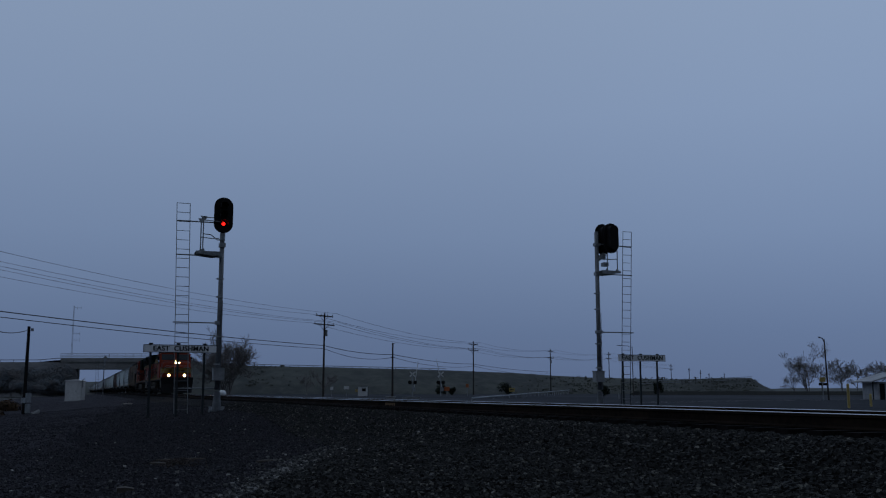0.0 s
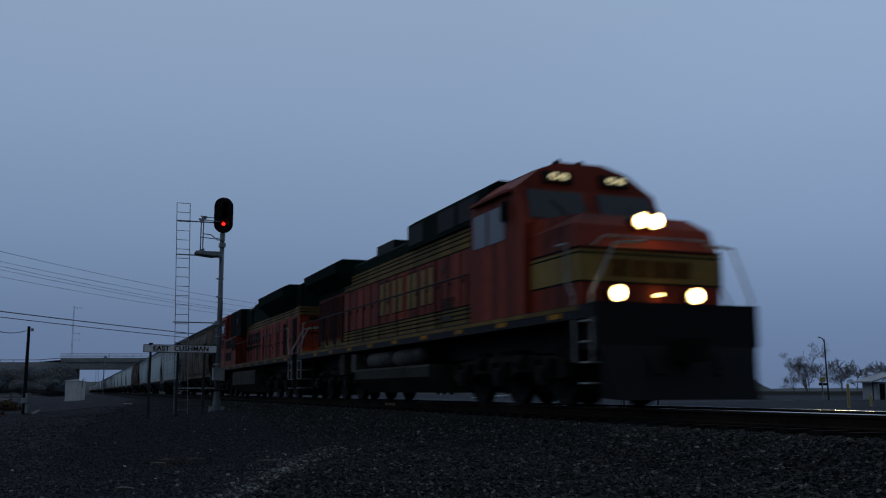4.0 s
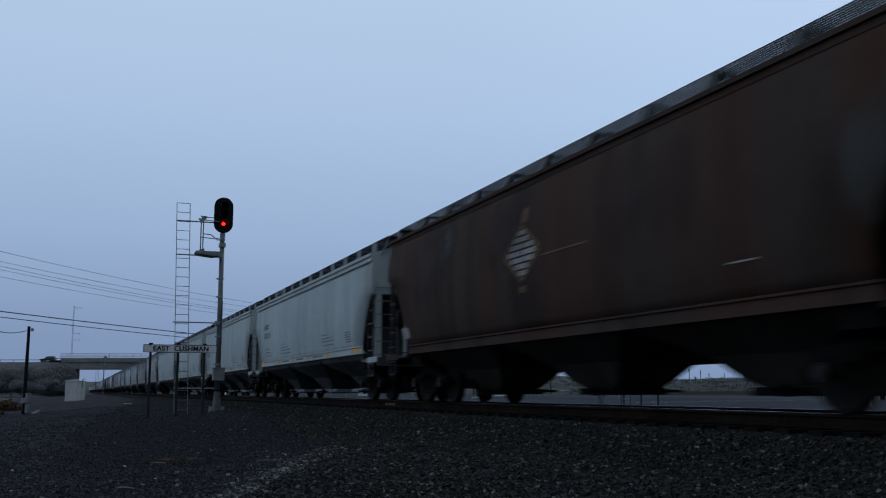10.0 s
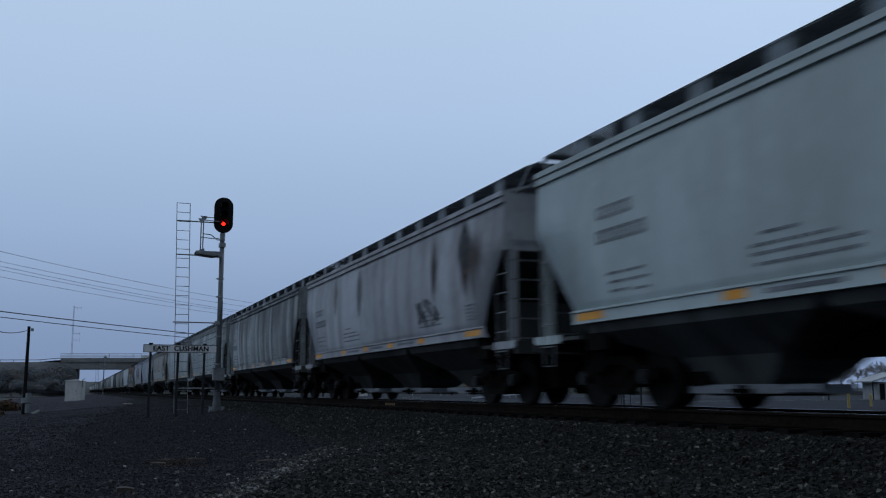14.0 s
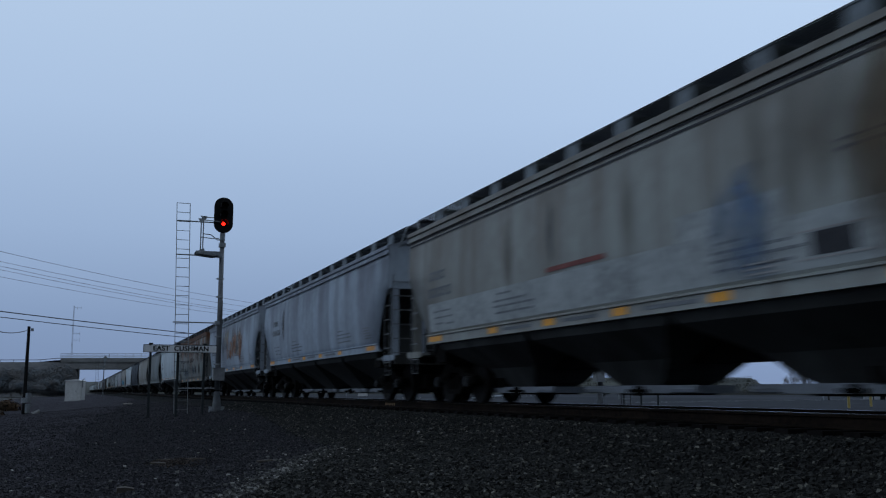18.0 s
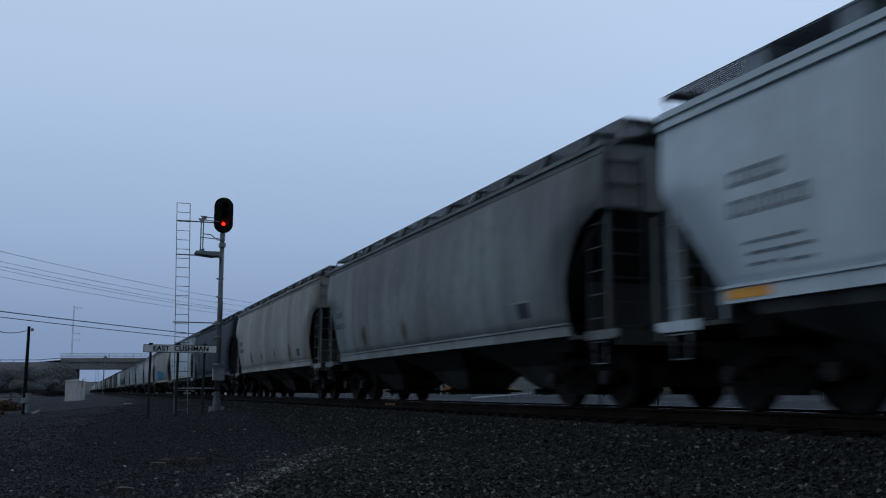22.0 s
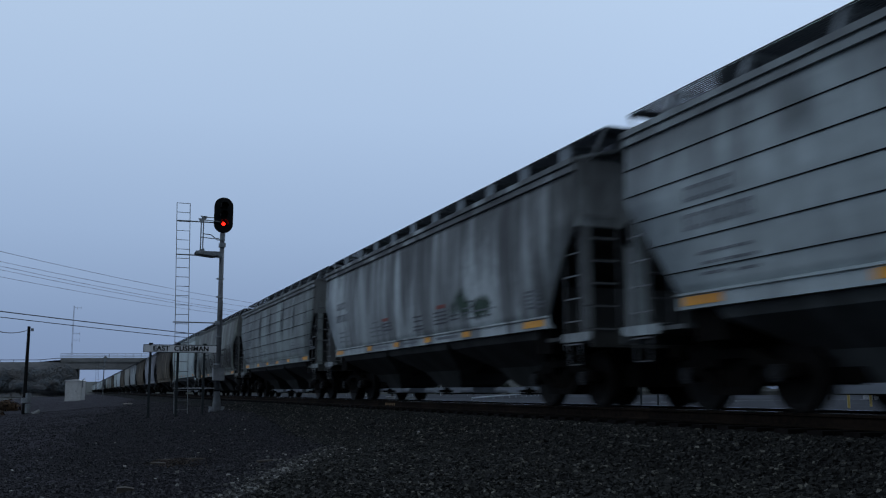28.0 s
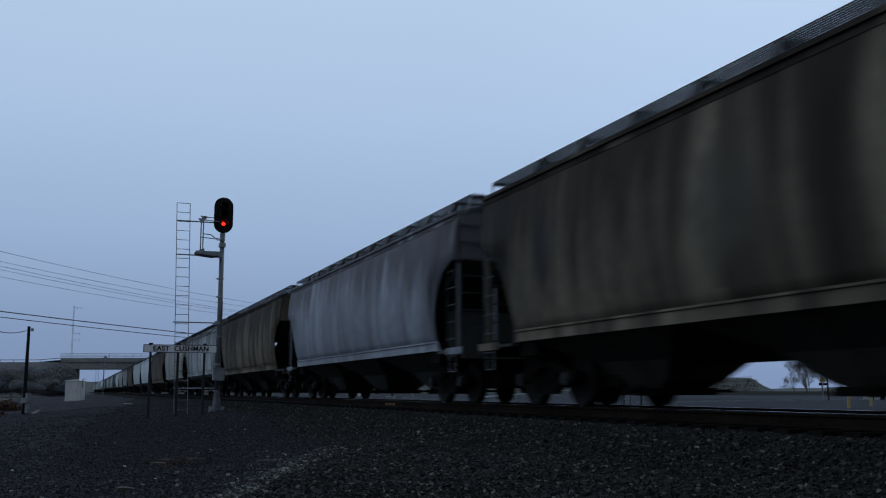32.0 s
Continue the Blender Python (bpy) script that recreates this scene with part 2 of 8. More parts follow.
def ladder_frame(bag, p, q, z0, tops, rungs, r=0.013, w=0.014):
    """Two uprights over the plan points p and q, welded to rungs at the given heights."""
    p, q = Vector(p), Vector(q)
    u = (q - p).normalized()
    n = Vector((-u.y, u.x))
    cuts = [z0] + [v for z in rungs for v in (z - r, z + r)]
    k = len(bag.v)
    verts, faces = [], []
    for c, top in ((p, tops[0]), (q, tops[1])):
        for z in cuts + [top]:
            for a, b in ((-w, -w), (w, -w), (w, w), (-w, w)):
                v = c + u * a + n * b
                verts.append((v.x, v.y, z))
    m = len(cuts) + 1
    for rail, inner in ((0, 1), (1, 3)):
        for i in range(m - 1):
            a = (rail * m + i) * 4
            rung = i % 2 == 1
            for j in range(4):
                if not (rung and j == inner):
                    faces.append((a + j, a + (j + 1) % 4, a + 4 + (j + 1) % 4, a + 4 + j))
            if rung and rail == 0:
                b = (m + i) * 4
                faces += [(a + 1, a + 2, b + 3, b), (a + 5, a + 6, b + 7, b + 4), (a + 1, b, b + 4, a + 5), (a + 2, b + 3, b + 7, a + 6)]
        faces += [tuple(rail * m * 4 + j for j in (3, 2, 1, 0)), tuple((rail * m + m - 1) * 4 + j for j in range(4))]
    return bag.add(verts, faces)


def part(name, bag, mat, parent=None, label="", smooth=False):
    me = bpy.data.meshes.new(name)
    me.from_pydata(bag.v, [], bag.f)
    bm = bmesh.new()
    bm.from_mesh(me)
    bmesh.ops.recalc_face_normals(bm, faces=bm.faces)
    bm.to_mesh(me)
    bm.free()
    me.materials.append(mat)
    if smooth:
        me.shade_smooth()
    ob = new(name, me)
    if parent:
        ob.parent = parent
    if label:
        tagged(ob, label)
    return ob


def thing(name, label, category, group="", kind="", at=(0, 0, 0), turn=0):
    ob = new(name)
    ob.matrix_basis = pose(*at, 0, 0, turn)
    ob.empty_display_size = 0.3
    return tagged(ob, label, category, group, kind)


def text_part(name, words, size, mat, parent, m, label="", depth=0.003):
    """Lettering with the built-in font, as a mesh."""
    cu = bpy.data.curves.new(name, "FONT")
    cu.body, cu.size, cu.extrude = words, size, depth
    cu.space_character, cu.offset = 1.06, size * 0.011
    cu.align_x, cu.align_y = "CENTER", "CENTER"
    tmp = bpy.data.objects.new(name, cu)
    me = bpy.data.meshes.new_from_object(tmp)
    bpy.data.objects.remove(tmp)
    bm = bmesh.new()
    bm.from_mesh(me)
    # a second strike beside the first thickens the strokes
    twin = bmesh.ops.duplicate(bm, geom=bm.verts[:] + bm.edges[:] + bm.faces[:])["geom"]
    bmesh.ops.translate(bm, verts=[g for g in twin if isinstance(g, bmesh.types.BMVert)], vec=(min(size, 0.4) * 0.050, 0, depth * 0.2))
    bm.to_mesh(me)
    bm.free()
    me.materials.clear()
    me.materials.append(mat)
    ob = new(name, me)
    ob.parent = parent
    ob.matrix_basis = m
    return tagged(ob, label)


def behind(px, depth, z=None, py=None):
    """Place in plan that lies depth metres ahead of the eye, px to the right of the view's axis on a 1568-wide picture plane."""
    F = (math.sin(-radians(YAW)), math.cos(radians(YAW)))
    R = (F[1], -F[0])
    k = (px - 784) / 1681.3
    d = depth * math.cos(radians(PITCH))
    return Vector((EYE[0] + depth * F[0] + d * k * R[0], EYE[1] + depth * F[1] + d * k * R[1]))


def height_at(py, depth):
    """Height of what stands depth metres ahead and shows py down the picture."""
    return EYE[2] + depth * math.tan(radians(PITCH) - math.atan((py - 441) / 1681.3))


# ---- ground ----
def shelf(x, y):
    """Height of the ground: the ballast shoulder falls to a service road beside the track."""
    a = abs(x) if x < 0 else x
    pts = ((0, -0.20), (0.85, -0.235), (1.9, -0.27), (3.3, -0.58), (4.6, -0.66), (6.5, -0.80), (9.5, -0.93), (14, -1.05), (22, -1.35), (40, -1.4))
    if x > 0:
        pts = ((0, -0.17), (1.9, -0.20), (3.2, -0.42), (5, -0.45), (5000, -0.45))
    # the pad that carries the signal and the name board stands a little higher than the road
    pad = 0.0
    if -12 < x < -3.3:
        t = max(0.0, min(1.0, (y - 17) / 9))
        e = max(0.0, min(1.0, (x + 12) / 4, (-3.3 - x) / 0.8))
        pad = 0.19 * t * t * (3 - 2 * t) * e
    if a >= pts[-1][0]:
        return pts[-1][1]
    for (x0, z0), (x1, z1) in zip(pts[:-1], pts[1:]):
        if a <= x1:
            u = (a - x0) / (x1 - x0)
            return z0 + (z1 - z0) * u + pad


def toe(y):
    """Where the ballast meets the service road: it spreads towards the camera."""
    pts = ((-10, -13.0), (9, -7.7), (15, -5.0), (27, -4.25), (60, -4.0))
    if y <= pts[0][0]:
        return pts[0][1]
    for (y0, x0), (y1, x1) in zip(pts[:-1], pts[1:]):
        if y <= y1:
            return x0 + (x1 - x0) * (y - y0) / (y1 - y0)
    return pts[-1][1]


def ground_z(x, y):
    z = shelf(x, y)
    if -14 < x < -1.8 and -4 < y < 60:
        z += 0.035 * noise.noise((x * 0.9, y * 0.9, 0)) + 0.018 * noise.noise((x * 3.1, y * 3.1, 4))
        z += 0.05 * math.exp(-((x - toe(y)) / 0.45) ** 2)
    if x < -3.5:
        z += 0.10 * noise.noise((x * 0.12, y * 0.12, 2))
    return z


def build_ground():
    xs = [-3000, -800, -300, -120, -60, -40, -30] + [-26 + i * 1.0 for i in range(13)] + [-13.5 + i * 0.25 for i in range(54)] + [0, 0.6, 1.2, 1.9, 2.5, 3.2, 5, 9, 14, 20, 40, 80, 160, 300, 800, 3000]
    ys = [-3000, -600, -100, -30, -12, -6] + [-4 + i * 0.3 for i in range(200)] + [57 + i * 2 for i in range(30)] + [120 + i * 10 for i in range(20)] + [340, 420, 600, 1000, 3000]
    verts = [(x, y, ground_z(x, y)) for y in ys for x in xs]
    w = len(xs)
    faces = [(j * w + i, j * w + i + 1, (j + 1) * w + i + 1, (j + 1) * w + i) for j in range(len(ys) - 1) for i in range(w - 1)]
    me = bpy.data.meshes.new("ground")
    me.from_pydata(verts, [], faces)
    me.shade_smooth()
    for m in (M_GRAVEL, M_BALLAST, M_FIELD, M_ASPHALT, M_PACKED):
        me.materials.append(m)
    for k, p in enumerate(me.polygons):
        j, i = divmod(k, w - 1)
        x = (xs[i] + xs[i + 1]) / 2
        y = (ys[j] + ys[j + 1]) / 2
        edge = toe(y) + 0.3 * noise.noise((y * 0.6, 0, 7))
        p.material_index = 1 if edge < x < 2.6 else (2 if x < -22 or x > 120 or y > 300 else (3 if 7 < x else 4 if x < -9.0 + 0.07 * max(0, y - 24) + 0.5 * noise.noise((x * 0.7, y * 0.35, 3)) else 0))
    return tagged(new("ground", me), "dark gravel service road and ballast shoulder beside the main line", "ground", kind="structure")


build_ground()


def build_track():
    tr = thing("railway_track", "single main-line track with shiny rail heads and wooden sleepers", "railway track", kind="structure")
    for side in (-1, 1):
        x = side * 0.7535
        prof = [(-0.07, -0.172), (0.07, -0.172), (0.07, -0.160), (0.012, -0.142), (0.010, -0.05), (0.036, -0.040), (0.036, -0.006), (-0.036, -0.006), (-0.036, -0.040), (-0.010, -0.05), (-0.012, -0.142), (-0.07, -0.160)]
        part("rail", Bag().prism([(x + a, b) for a, b in prof], "y", -60, 1500), M_RAIL, tr)
        part("rail_head", Bag().prism([(x + a, b) for a, b in ((-0.035, -0.006), (0.035, -0.006), (0.030, 0.0), (-0.030, 0.0))], "y", -60, 1500), M_TREAD, tr, "polished running surface of the rail")
    me = None
    for k in range(170):
        y = -6 + k * 0.533
        if me is None:
            ob = part("sleeper", Bag().box(-1.3, 1.3, -0.115, 0.115, -0.36, -0.176), M_TIE, tr)
            me = ob.data
        else:
            ob = new("sleeper", me)
            ob.parent = tr
        ob.location = (0, y, 0)
    far = Bag()
    for k in range(600):
        y = 84.6 + k * 0.533
        far.box(-1.3, 1.3, y - 0.115, y + 0.115, -0.36, -0.176)
    tagged(part("far_sleepers", far, M_TIE, tr), kind="stuff")


build_track()


# ---- covered hopper cars ----
WHEEL = [(-0.06, 0.20), (-0.06, 0.36), (-0.075, 0.40), (-0.075, 0.457), (0.05, 0.457), (0.055, 0.485), (0.075, 0.485), (0.075, 0.39), (0.02, 0.34), (0.05, 0.14), (0.05, 0.09)]
PAINTED = ("side_panel", "end_wall", "roof", "side_sill", "cornice", "end_post", "hopper_bay", "slope_sheet", "end_platform", "crossover_panel", "corner_plate", "bulkhead")


M_BRACKET = material("weathered_grey_bracket_paint", (0.20, 0.23, 0.25), (0.13, 0.145, 0.155), 0.6, spec=0.2)
M_GRATE = material("weathered_grating_steel", (0.040, 0.047, 0.058), (0.022, 0.026, 0.030), 0.7, 0.0, spec=0.1)
M_PIPE = material("dusty_outlet_steel", (0.27, 0.29, 0.32), (0.17, 0.18, 0.19), 0.7, spec=0.2)
M_BRACKET_OLD = material("sooty_bracket_steel", (0.045, 0.05, 0.055), (0.025, 0.025, 0.027), 0.6, spec=0.2)
M_RUNG = material("worn_grey_ladder_steel", (0.20, 0.21, 0.215), (0.10, 0.10, 0.105), 0.6, spec=0.2)
M_CAP = material("dusty_bearing_cap", (0.026, 0.025, 0.024), (0.010, 0.009, 0.008), 0.5, 0.4, spec=0.3)
M_TROUGH = material("dark_hatch_steel", (0.035, 0.04, 0.05), (0.02, 0.022, 0.026), 0.6, spec=0.3)


def wheelset(parent, y, r=0.457, gauge=0.7535, name="wheelset"):
    b = Bag()
    k = r / 0.457
    for s in (-1, 1):
        b.wheel([(-s * a + s * gauge, q * k) for a, q in WHEEL], 0, 0, 0)
        b.rod((s * 0.85, 0, 0), (s * 1.12, 0, 0), 0.085, 8)
    b.rod((-0.95, 0, 0), (0.95, 0, 0), 0.085, 8)
    ob = part(name, b, M_STEEL, parent, smooth=False)
    ob.location = (0, y, r)
    return ob


def truck(parent, y):
    """A three-piece freight truck: side frames with springs, bolster, brake beam and two wheelsets."""
    t = part("truck", Bag().box(-0.95, 0.95, -0.2, 0.2, 0.52, 0.74).box(-0.35, 0.35, -0.3, 0.3, 0.70, 0.86).box(-0.62, 0.62, -1.75, 1.75, 0.32, 0.68), M_GRIME, parent, "cast steel freight truck caked in brake dust")
    t.location = (0, y, 0)
    for s in (-1, 1):
        x = s * 1.0
        b = Bag()
        b.prism([(-1.12, 0.42), (-1.12, 0.58), (-0.72, 0.64), (-0.38, 0.78), (0.38, 0.78), (0.72, 0.64), (1.12, 0.58), (1.12, 0.42), (0.86, 0.40), (0.62, 0.52), (0.34, 0.60), (0.34, 0.66), (-0.34, 0.66), (-0.34, 0.60), (-0.62, 0.52), (-0.86, 0.40)], "x", x - 0.07, x + 0.07)
        b.prism([(-0.70, 0.50), (-0.60, 0.55), (-0.30, 0.30), (0.30, 0.30), (0.60, 0.55), (0.70, 0.50), (0.38, 0.20), (-0.38, 0.20)], "x", x - 0.07, x + 0.07)
        for yy in (-0.33, 0.27):
            b.box(x - 0.07, x + 0.07, yy, yy + 0.06, 0.28, 0.66)
        part("side_frame", b, M_GRIME, t)
        sp = Bag()
        for yy in (-0.17, 0.0, 0.17):
            sp.rod((x, yy, 0.30), (x, yy, 0.52), 0.07, 8)
        part("spring_nest", sp, M_GRIME, t)
        for yy in (-0.89, 0.89):
            part("bearing_cap", Bag().rod((s * 1.05, yy, 0.457), (s * 1.15, yy, 0.457), 0.11, 10).rod((s * 1.15, yy, 0.457), (s * 1.17, yy, 0.457), 0.06, 6), M_CAP, t)
    for yy in (-0.889, 0.889):
        wheelset(t, yy)
    return t


def side_curve(kind):
    if kind == "old":
        return ((1.30, 1.44), (1.6, 1.53), (2.0, 1.585), (2.5, 1.61), (3.0, 1.60), (3.5, 1.56), (3.94, 1.49))
    if kind == "low":
        return ((1.12, 1.46), (1.5, 1.52), (2.0, 1.565), (2.5, 1.595), (3.0, 1.60), (3.4, 1.585), (3.72, 1.56))
    return ((1.46, 1.50), (1.8, 1.545), (2.25, 1.585), (2.7, 1.60), (3.2, 1.59), (3.76, 1.56))


def side_x(kind, z):
    pts = side_curve(kind)
    for (z0, x0), (z1, x1) in zip(pts[:-1], pts[1:]):
        if z <= z1:
            return x0 + (x1 - x0) * (z - z0) / (z1 - z0)
    return pts[-1][1]


def panel_end(kind, z, a):
    """How far along the car the side sheet reaches at height z: it is cut away in a curve over the end platform."""
    top = 3.0 if kind == "old" else 2.85
    u = max(0.0, min(1.0, (top - z) / (top - side_curve(kind)[0][0])))
    if kind == "old":
        return a - 1.35 * math.sqrt(max(0.0, 1 - (1 - u) ** 2)) * 0.9 - 0.12 * u
    return a - 1.15 * u ** 0.85


def patch(bag, kind, y0, y1, z0, z1, proud=0.006, side=-1, slant=0.0):
    """A painted patch that lies on the curved side sheet."""
    n = max(1, int((z1 - z0) / 0.25))
    for k in range(n):
        za, zb = z0 + (z1 - z0) * k / n, z0 + (z1 - z0) * (k + 1) / n
        xa, xb = side * (side_x(kind, za) + proud), side * (side_x(kind, zb) + proud)
        sa, sb = slant * k / n, slant * (k + 1) / n
        bag.add([(xa, y0 + sa, za), (xa, y1 + sa, za), (xb, y1 + sb, zb), (xb, y0 + sb, zb)], [(0, 1, 2, 3)])
    return bag


def hopper(kind, length, seams=False, near=True, bays=3):
    """A three-bay covered hopper, its length between coupling faces, standing on the rails and heading towards -y."""
    car = thing("covered_hopper", "covered hopper car", "freight car", "covered hopper cars of the train")
    half = length / 2
    a = half - (0.70 if kind == "old" else 0.78)
    reach = 0.22 if kind == "old" else 0.42
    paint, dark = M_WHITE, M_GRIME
    curve = side_curve(kind)
    zs = [curve[0][0] + (curve[-1][0] - curve[0][0]) * k / 14 for k in range(15)]
    for s in (-1, 1):
        b = Bag()
        rows = []
        for z in zs:
            e = panel_end(kind, z, a)
            x = s * side_x(kind, z)
            rows.append([(x, -e + 2 * e * i / 12, z) for i in range(13)])
        verts = [p for r in rows for p in r]
        nx = 13
        b.add(verts, [(j * nx + i, j * nx + i + 1, (j + 1) * nx + i + 1, (j + 1) * nx + i) for j in range(len(zs) - 1) for i in range(nx - 1)])
        b.add([(x - s * 0.03, y, z) for x, y, z in verts], [(j * nx + i, j * nx + i + 1, (j + 1) * nx + i + 1, (j + 1) * nx + i) for j in range(len(zs) - 1) for i in range(nx - 1)])
        # closing rims
        N = len(verts)
        rim = [j * nx for j in range(len(zs))], [j * nx + nx - 1 for j in range(len(zs))], list(range(nx)), [(len(zs) - 1) * nx + i for i in range(nx)]
        base = len(b.v) - 2 * N
        for r in rim:
            for p, q in zip(r[:-1], r[1:]):
                b.f.append((base + p, base + q, base + q + N, base + p + N))
        sp = part("side_panel", b, paint, car, smooth=True)
        if seams:
            for z in (1.78, 2.18, 2.58, 2.98, 3.38):
                e = panel_end(kind, z, a) - 0.02
                x = side_x(kind, z)
                part("seam", Bag().box(min(s * x, s * (x + 0.014)), max(s * x, s * (x + 0.014)), -e, e, z - 0.006, z + 0.006), M_GRIME, sp)
        e = panel_end(kind, side_curve(kind)[0][0], a)
        zt, zl = curve[-1][0], curve[0][0]
        x = s * (curve[0][1] + 0.02)
        part("side_sill", Bag().prism([(x - s * 0.12, zl - 0.17), (x, zl - 0.17), (x, zl), (x + s * 0.03, zl + 0.01), (x + s * 0.03, zl + 0.04), (x - s * 0.02, zl + 0.05), (x - s * 0.05, zl - 0.08)], "y", -e - 0.05, e + 0.05), paint, car)
        xc = s * curve[-1][1]
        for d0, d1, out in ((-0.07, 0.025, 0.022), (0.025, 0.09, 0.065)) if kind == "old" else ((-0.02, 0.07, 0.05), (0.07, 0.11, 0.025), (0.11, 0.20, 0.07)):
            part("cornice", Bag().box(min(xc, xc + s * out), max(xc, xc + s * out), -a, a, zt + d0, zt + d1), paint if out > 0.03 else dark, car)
    zt = curve[-1][0] + (0.09 if kind == "old" else 0.20)
    wt = curve[-1][1] + 0.06
    roof = [(-wt, zt - 0.02), (-wt, zt), (-wt * 0.55, zt + 0.17), (-0.4, zt + 0.24), (0.4, zt + 0.24), (wt * 0.55, zt + 0.17), (wt, zt), (wt, zt - 0.02)]
    part("roof", Bag().prism(roof, "y", -a, a), paint, car)
    if kind == "old":
        part("hatch_trough", Bag().box(-0.34, 0.34, -a + 0.7, a - 0.7, zt + 0.24, zt + 0.42), dark, car)
    else:
        part("hatch_trough", Bag().box(-0.48, 0.48, -a + 0.75, a - 0.75, zt + 0.2, 4.785), M_TROUGH, car, "dark ribbed trough hatch under the running boards")
    zb = 4.36
    for s in (-1, 1):
        slats = Bag()
        for k in range(17 if kind == "old" else 13):
            x = s * (1.25 - k * 0.052)
            sw = 0.040 if kind == "old" else 0.037 if seams else 0.039
            slats.box(min(x, x - s * sw), max(x, x - s * sw), -a - reach, a + reach, zb + 0.026, zb + 0.030)
        rb = part("running_board", slats, M_GRATE, car, "slatted steel running board")
        tagged(rb, kind="stuff")
        for q in (-1, 1):
            part("board_strut", Bag().path([(s * 1.22, q * (a + reach - 0.02), zb), (s * 1.30, q * (a + 0.02), zt - 0.04)], 0.022), M_GALV, car)
    # crosspieces that carry the running boards
    y = -a + 0.75 if near else a
    wide = 0.09 if seams else 0.18 if kind == "old" else 0.42
    while y < a - 0.4:
        for s in (-1, 1):
            br = Bag()
            br.box(min(s * 0.55, s * 1.25), max(s * 0.55, s * 1.25), y, y + wide, zb + 0.004, zb + 0.024)
            br.prism([(s * 1.235, zb + 0.004), (s * 1.20, zb + 0.004), (s * 1.20, zt + 0.02), (s * (1.235 if wide > 0.4 else 1.40), zt + 0.02)], "y", y, y + wide)
            part("board_bracket", br, M_BRACKET if kind == "smooth" else M_BRACKET_OLD, car)
        y += 1.6
    # end walls, slope sheets, platforms, ladders
    for s in (-1, 1):
        top = 3.0 if kind == "old" else 2.85
        wx = side_x(kind, top) - 0.02
        poly = [(-wx, top), (-side_x(kind, 3.4) + 0.02, 3.4), (-wt + 0.07, zt - 0.03), (-0.8, zt + 0.15), (0.8, zt + 0.15), (wt - 0.07, zt - 0.03), (side_x(kind, 3.4) - 0.02, 3.4), (wx, top)]
        y0 = s * (a - 0.05)
        part("end_wall", Bag().prism(poly, "y", min(y0, s * a), max(y0, s * a)), paint, car)
        b = Bag()
        pts = [(s * a, top), (s * (a - 2.9), 1.2), (s * (a - 2.95), 1.25), (s * (a - 0.05), top + 0.03)]
        b.prism(pts, "x", -1.42, 1.42)
        part("slope_sheet", b, paint, car)
        pl = Bag()
        pl.box(-1.5, 1.5, min(s * (a - 1.2), s * (a + 0.30)), max(s * (a - 1.2), s * (a + 0.30)), 1.06, 1.12)
        pl.box(-1.5, 1.5, min(s * (a + 0.26), s * (a + 0.34)), max(s * (a + 0.26), s * (a + 0.34)), 0.92, 1.14)
        part("end_platform", pl, paint, car)
        if near:
            part("bulkhead", Bag().box(-1.3, 1.3, min(s * (a - 0.95), s * (a - 0.92)), max(s * (a - 0.95), s * (a - 0.92)), 1.12, 1.98), paint, car)
        part("crossover_panel", Bag().box(-0.76, 0.76, min(s * (a - 0.04), s * a), max(s * (a - 0.04), s * a), zt + 0.02, zb - 0.04), paint, car)
        grate = Bag()
        for k in range(int((reach - 0.02) / 0.05)):
            yy = s * (a + 0.02 + k * 0.05)
            grate.box(-1.24, 1.24, min(yy, yy + s * 0.026), max(yy, yy + s * 0.026), zb - 0.03, zb + 0.002)
        tagged(part("crossover_step", grate, M_GRATE, car), kind="stuff")
        for q in (-1, 1) if near else ():
            for xx, w in ((1.44, 0.03), (0.62, 0.03)) if kind == "old" else ((1.38, 0.09), (0.62, 0.04)):
                part("end_post", Bag().box(q * xx - w, q * xx + w, min(s * (a - 0.05), s * (a - 0.01)), max(s * (a - 0.05), s * (a - 0.01)), 1.12, 2.92), paint, car)
            steps = [0.98 + k * 0.36 for k in range(6)]
            part("side_ladder", ladder_frame(Bag(), (q * 1.53, s * (a - 0.01)), (q * 1.53, s * (a - 0.47)), 0.90, (2.98, 2.95), steps, 0.011, 0.007), M_RUNG, car)
            steps = [1.22 + k * 0.36 for k in range(8 if kind == "old" else 6)]
            part("end_ladder", ladder_frame(Bag(), (q * 1.47, s * (a + 0.04)), (q * 0.86, s * (a + 0.04)), 1.08, (3.85, 3.85) if kind == "old" else (3.2, 3.2), steps, 0.011, 0.013 if kind == "old" else 0.008), M_RUNG, car)
            part("corner_plate", Bag().prism([(s * (a - 0.62), 1.02), (s * (a + 0.16), 1.02), (s * (a + 0.30), 1.06), (s * (a + 0.30), 1.16), (s * (a - 0.62), 1.16)], "x", min(q * 1.49, q * 1.52), max(q * 1.49, q * 1.52)), paint, car)
            part("stirrup_step", Bag().path([(q * 1.51, s * (a - 0.05), 1.0), (q * 1.51, s * (a - 0.05), 0.66), (q * 1.51, s * (a - 0.40), 0.66), (q * 1.51, s * (a - 0.40), 1.0)], 0.010, 4), M_RUNG, car)
        part("coupler", Bag().box(-0.13, 0.13, min(s * (a + 0.3), s * (half - 0.12)), max(s * (a + 0.3), s * (half - 0.12)), 0.78, 0.98).box(-0.17, 0.15, min(s * (half - 0.2), s * (half + 0.06)), max(s * (half - 0.2), s * (half + 0.06)), 0.72, 1.02), dark, car)
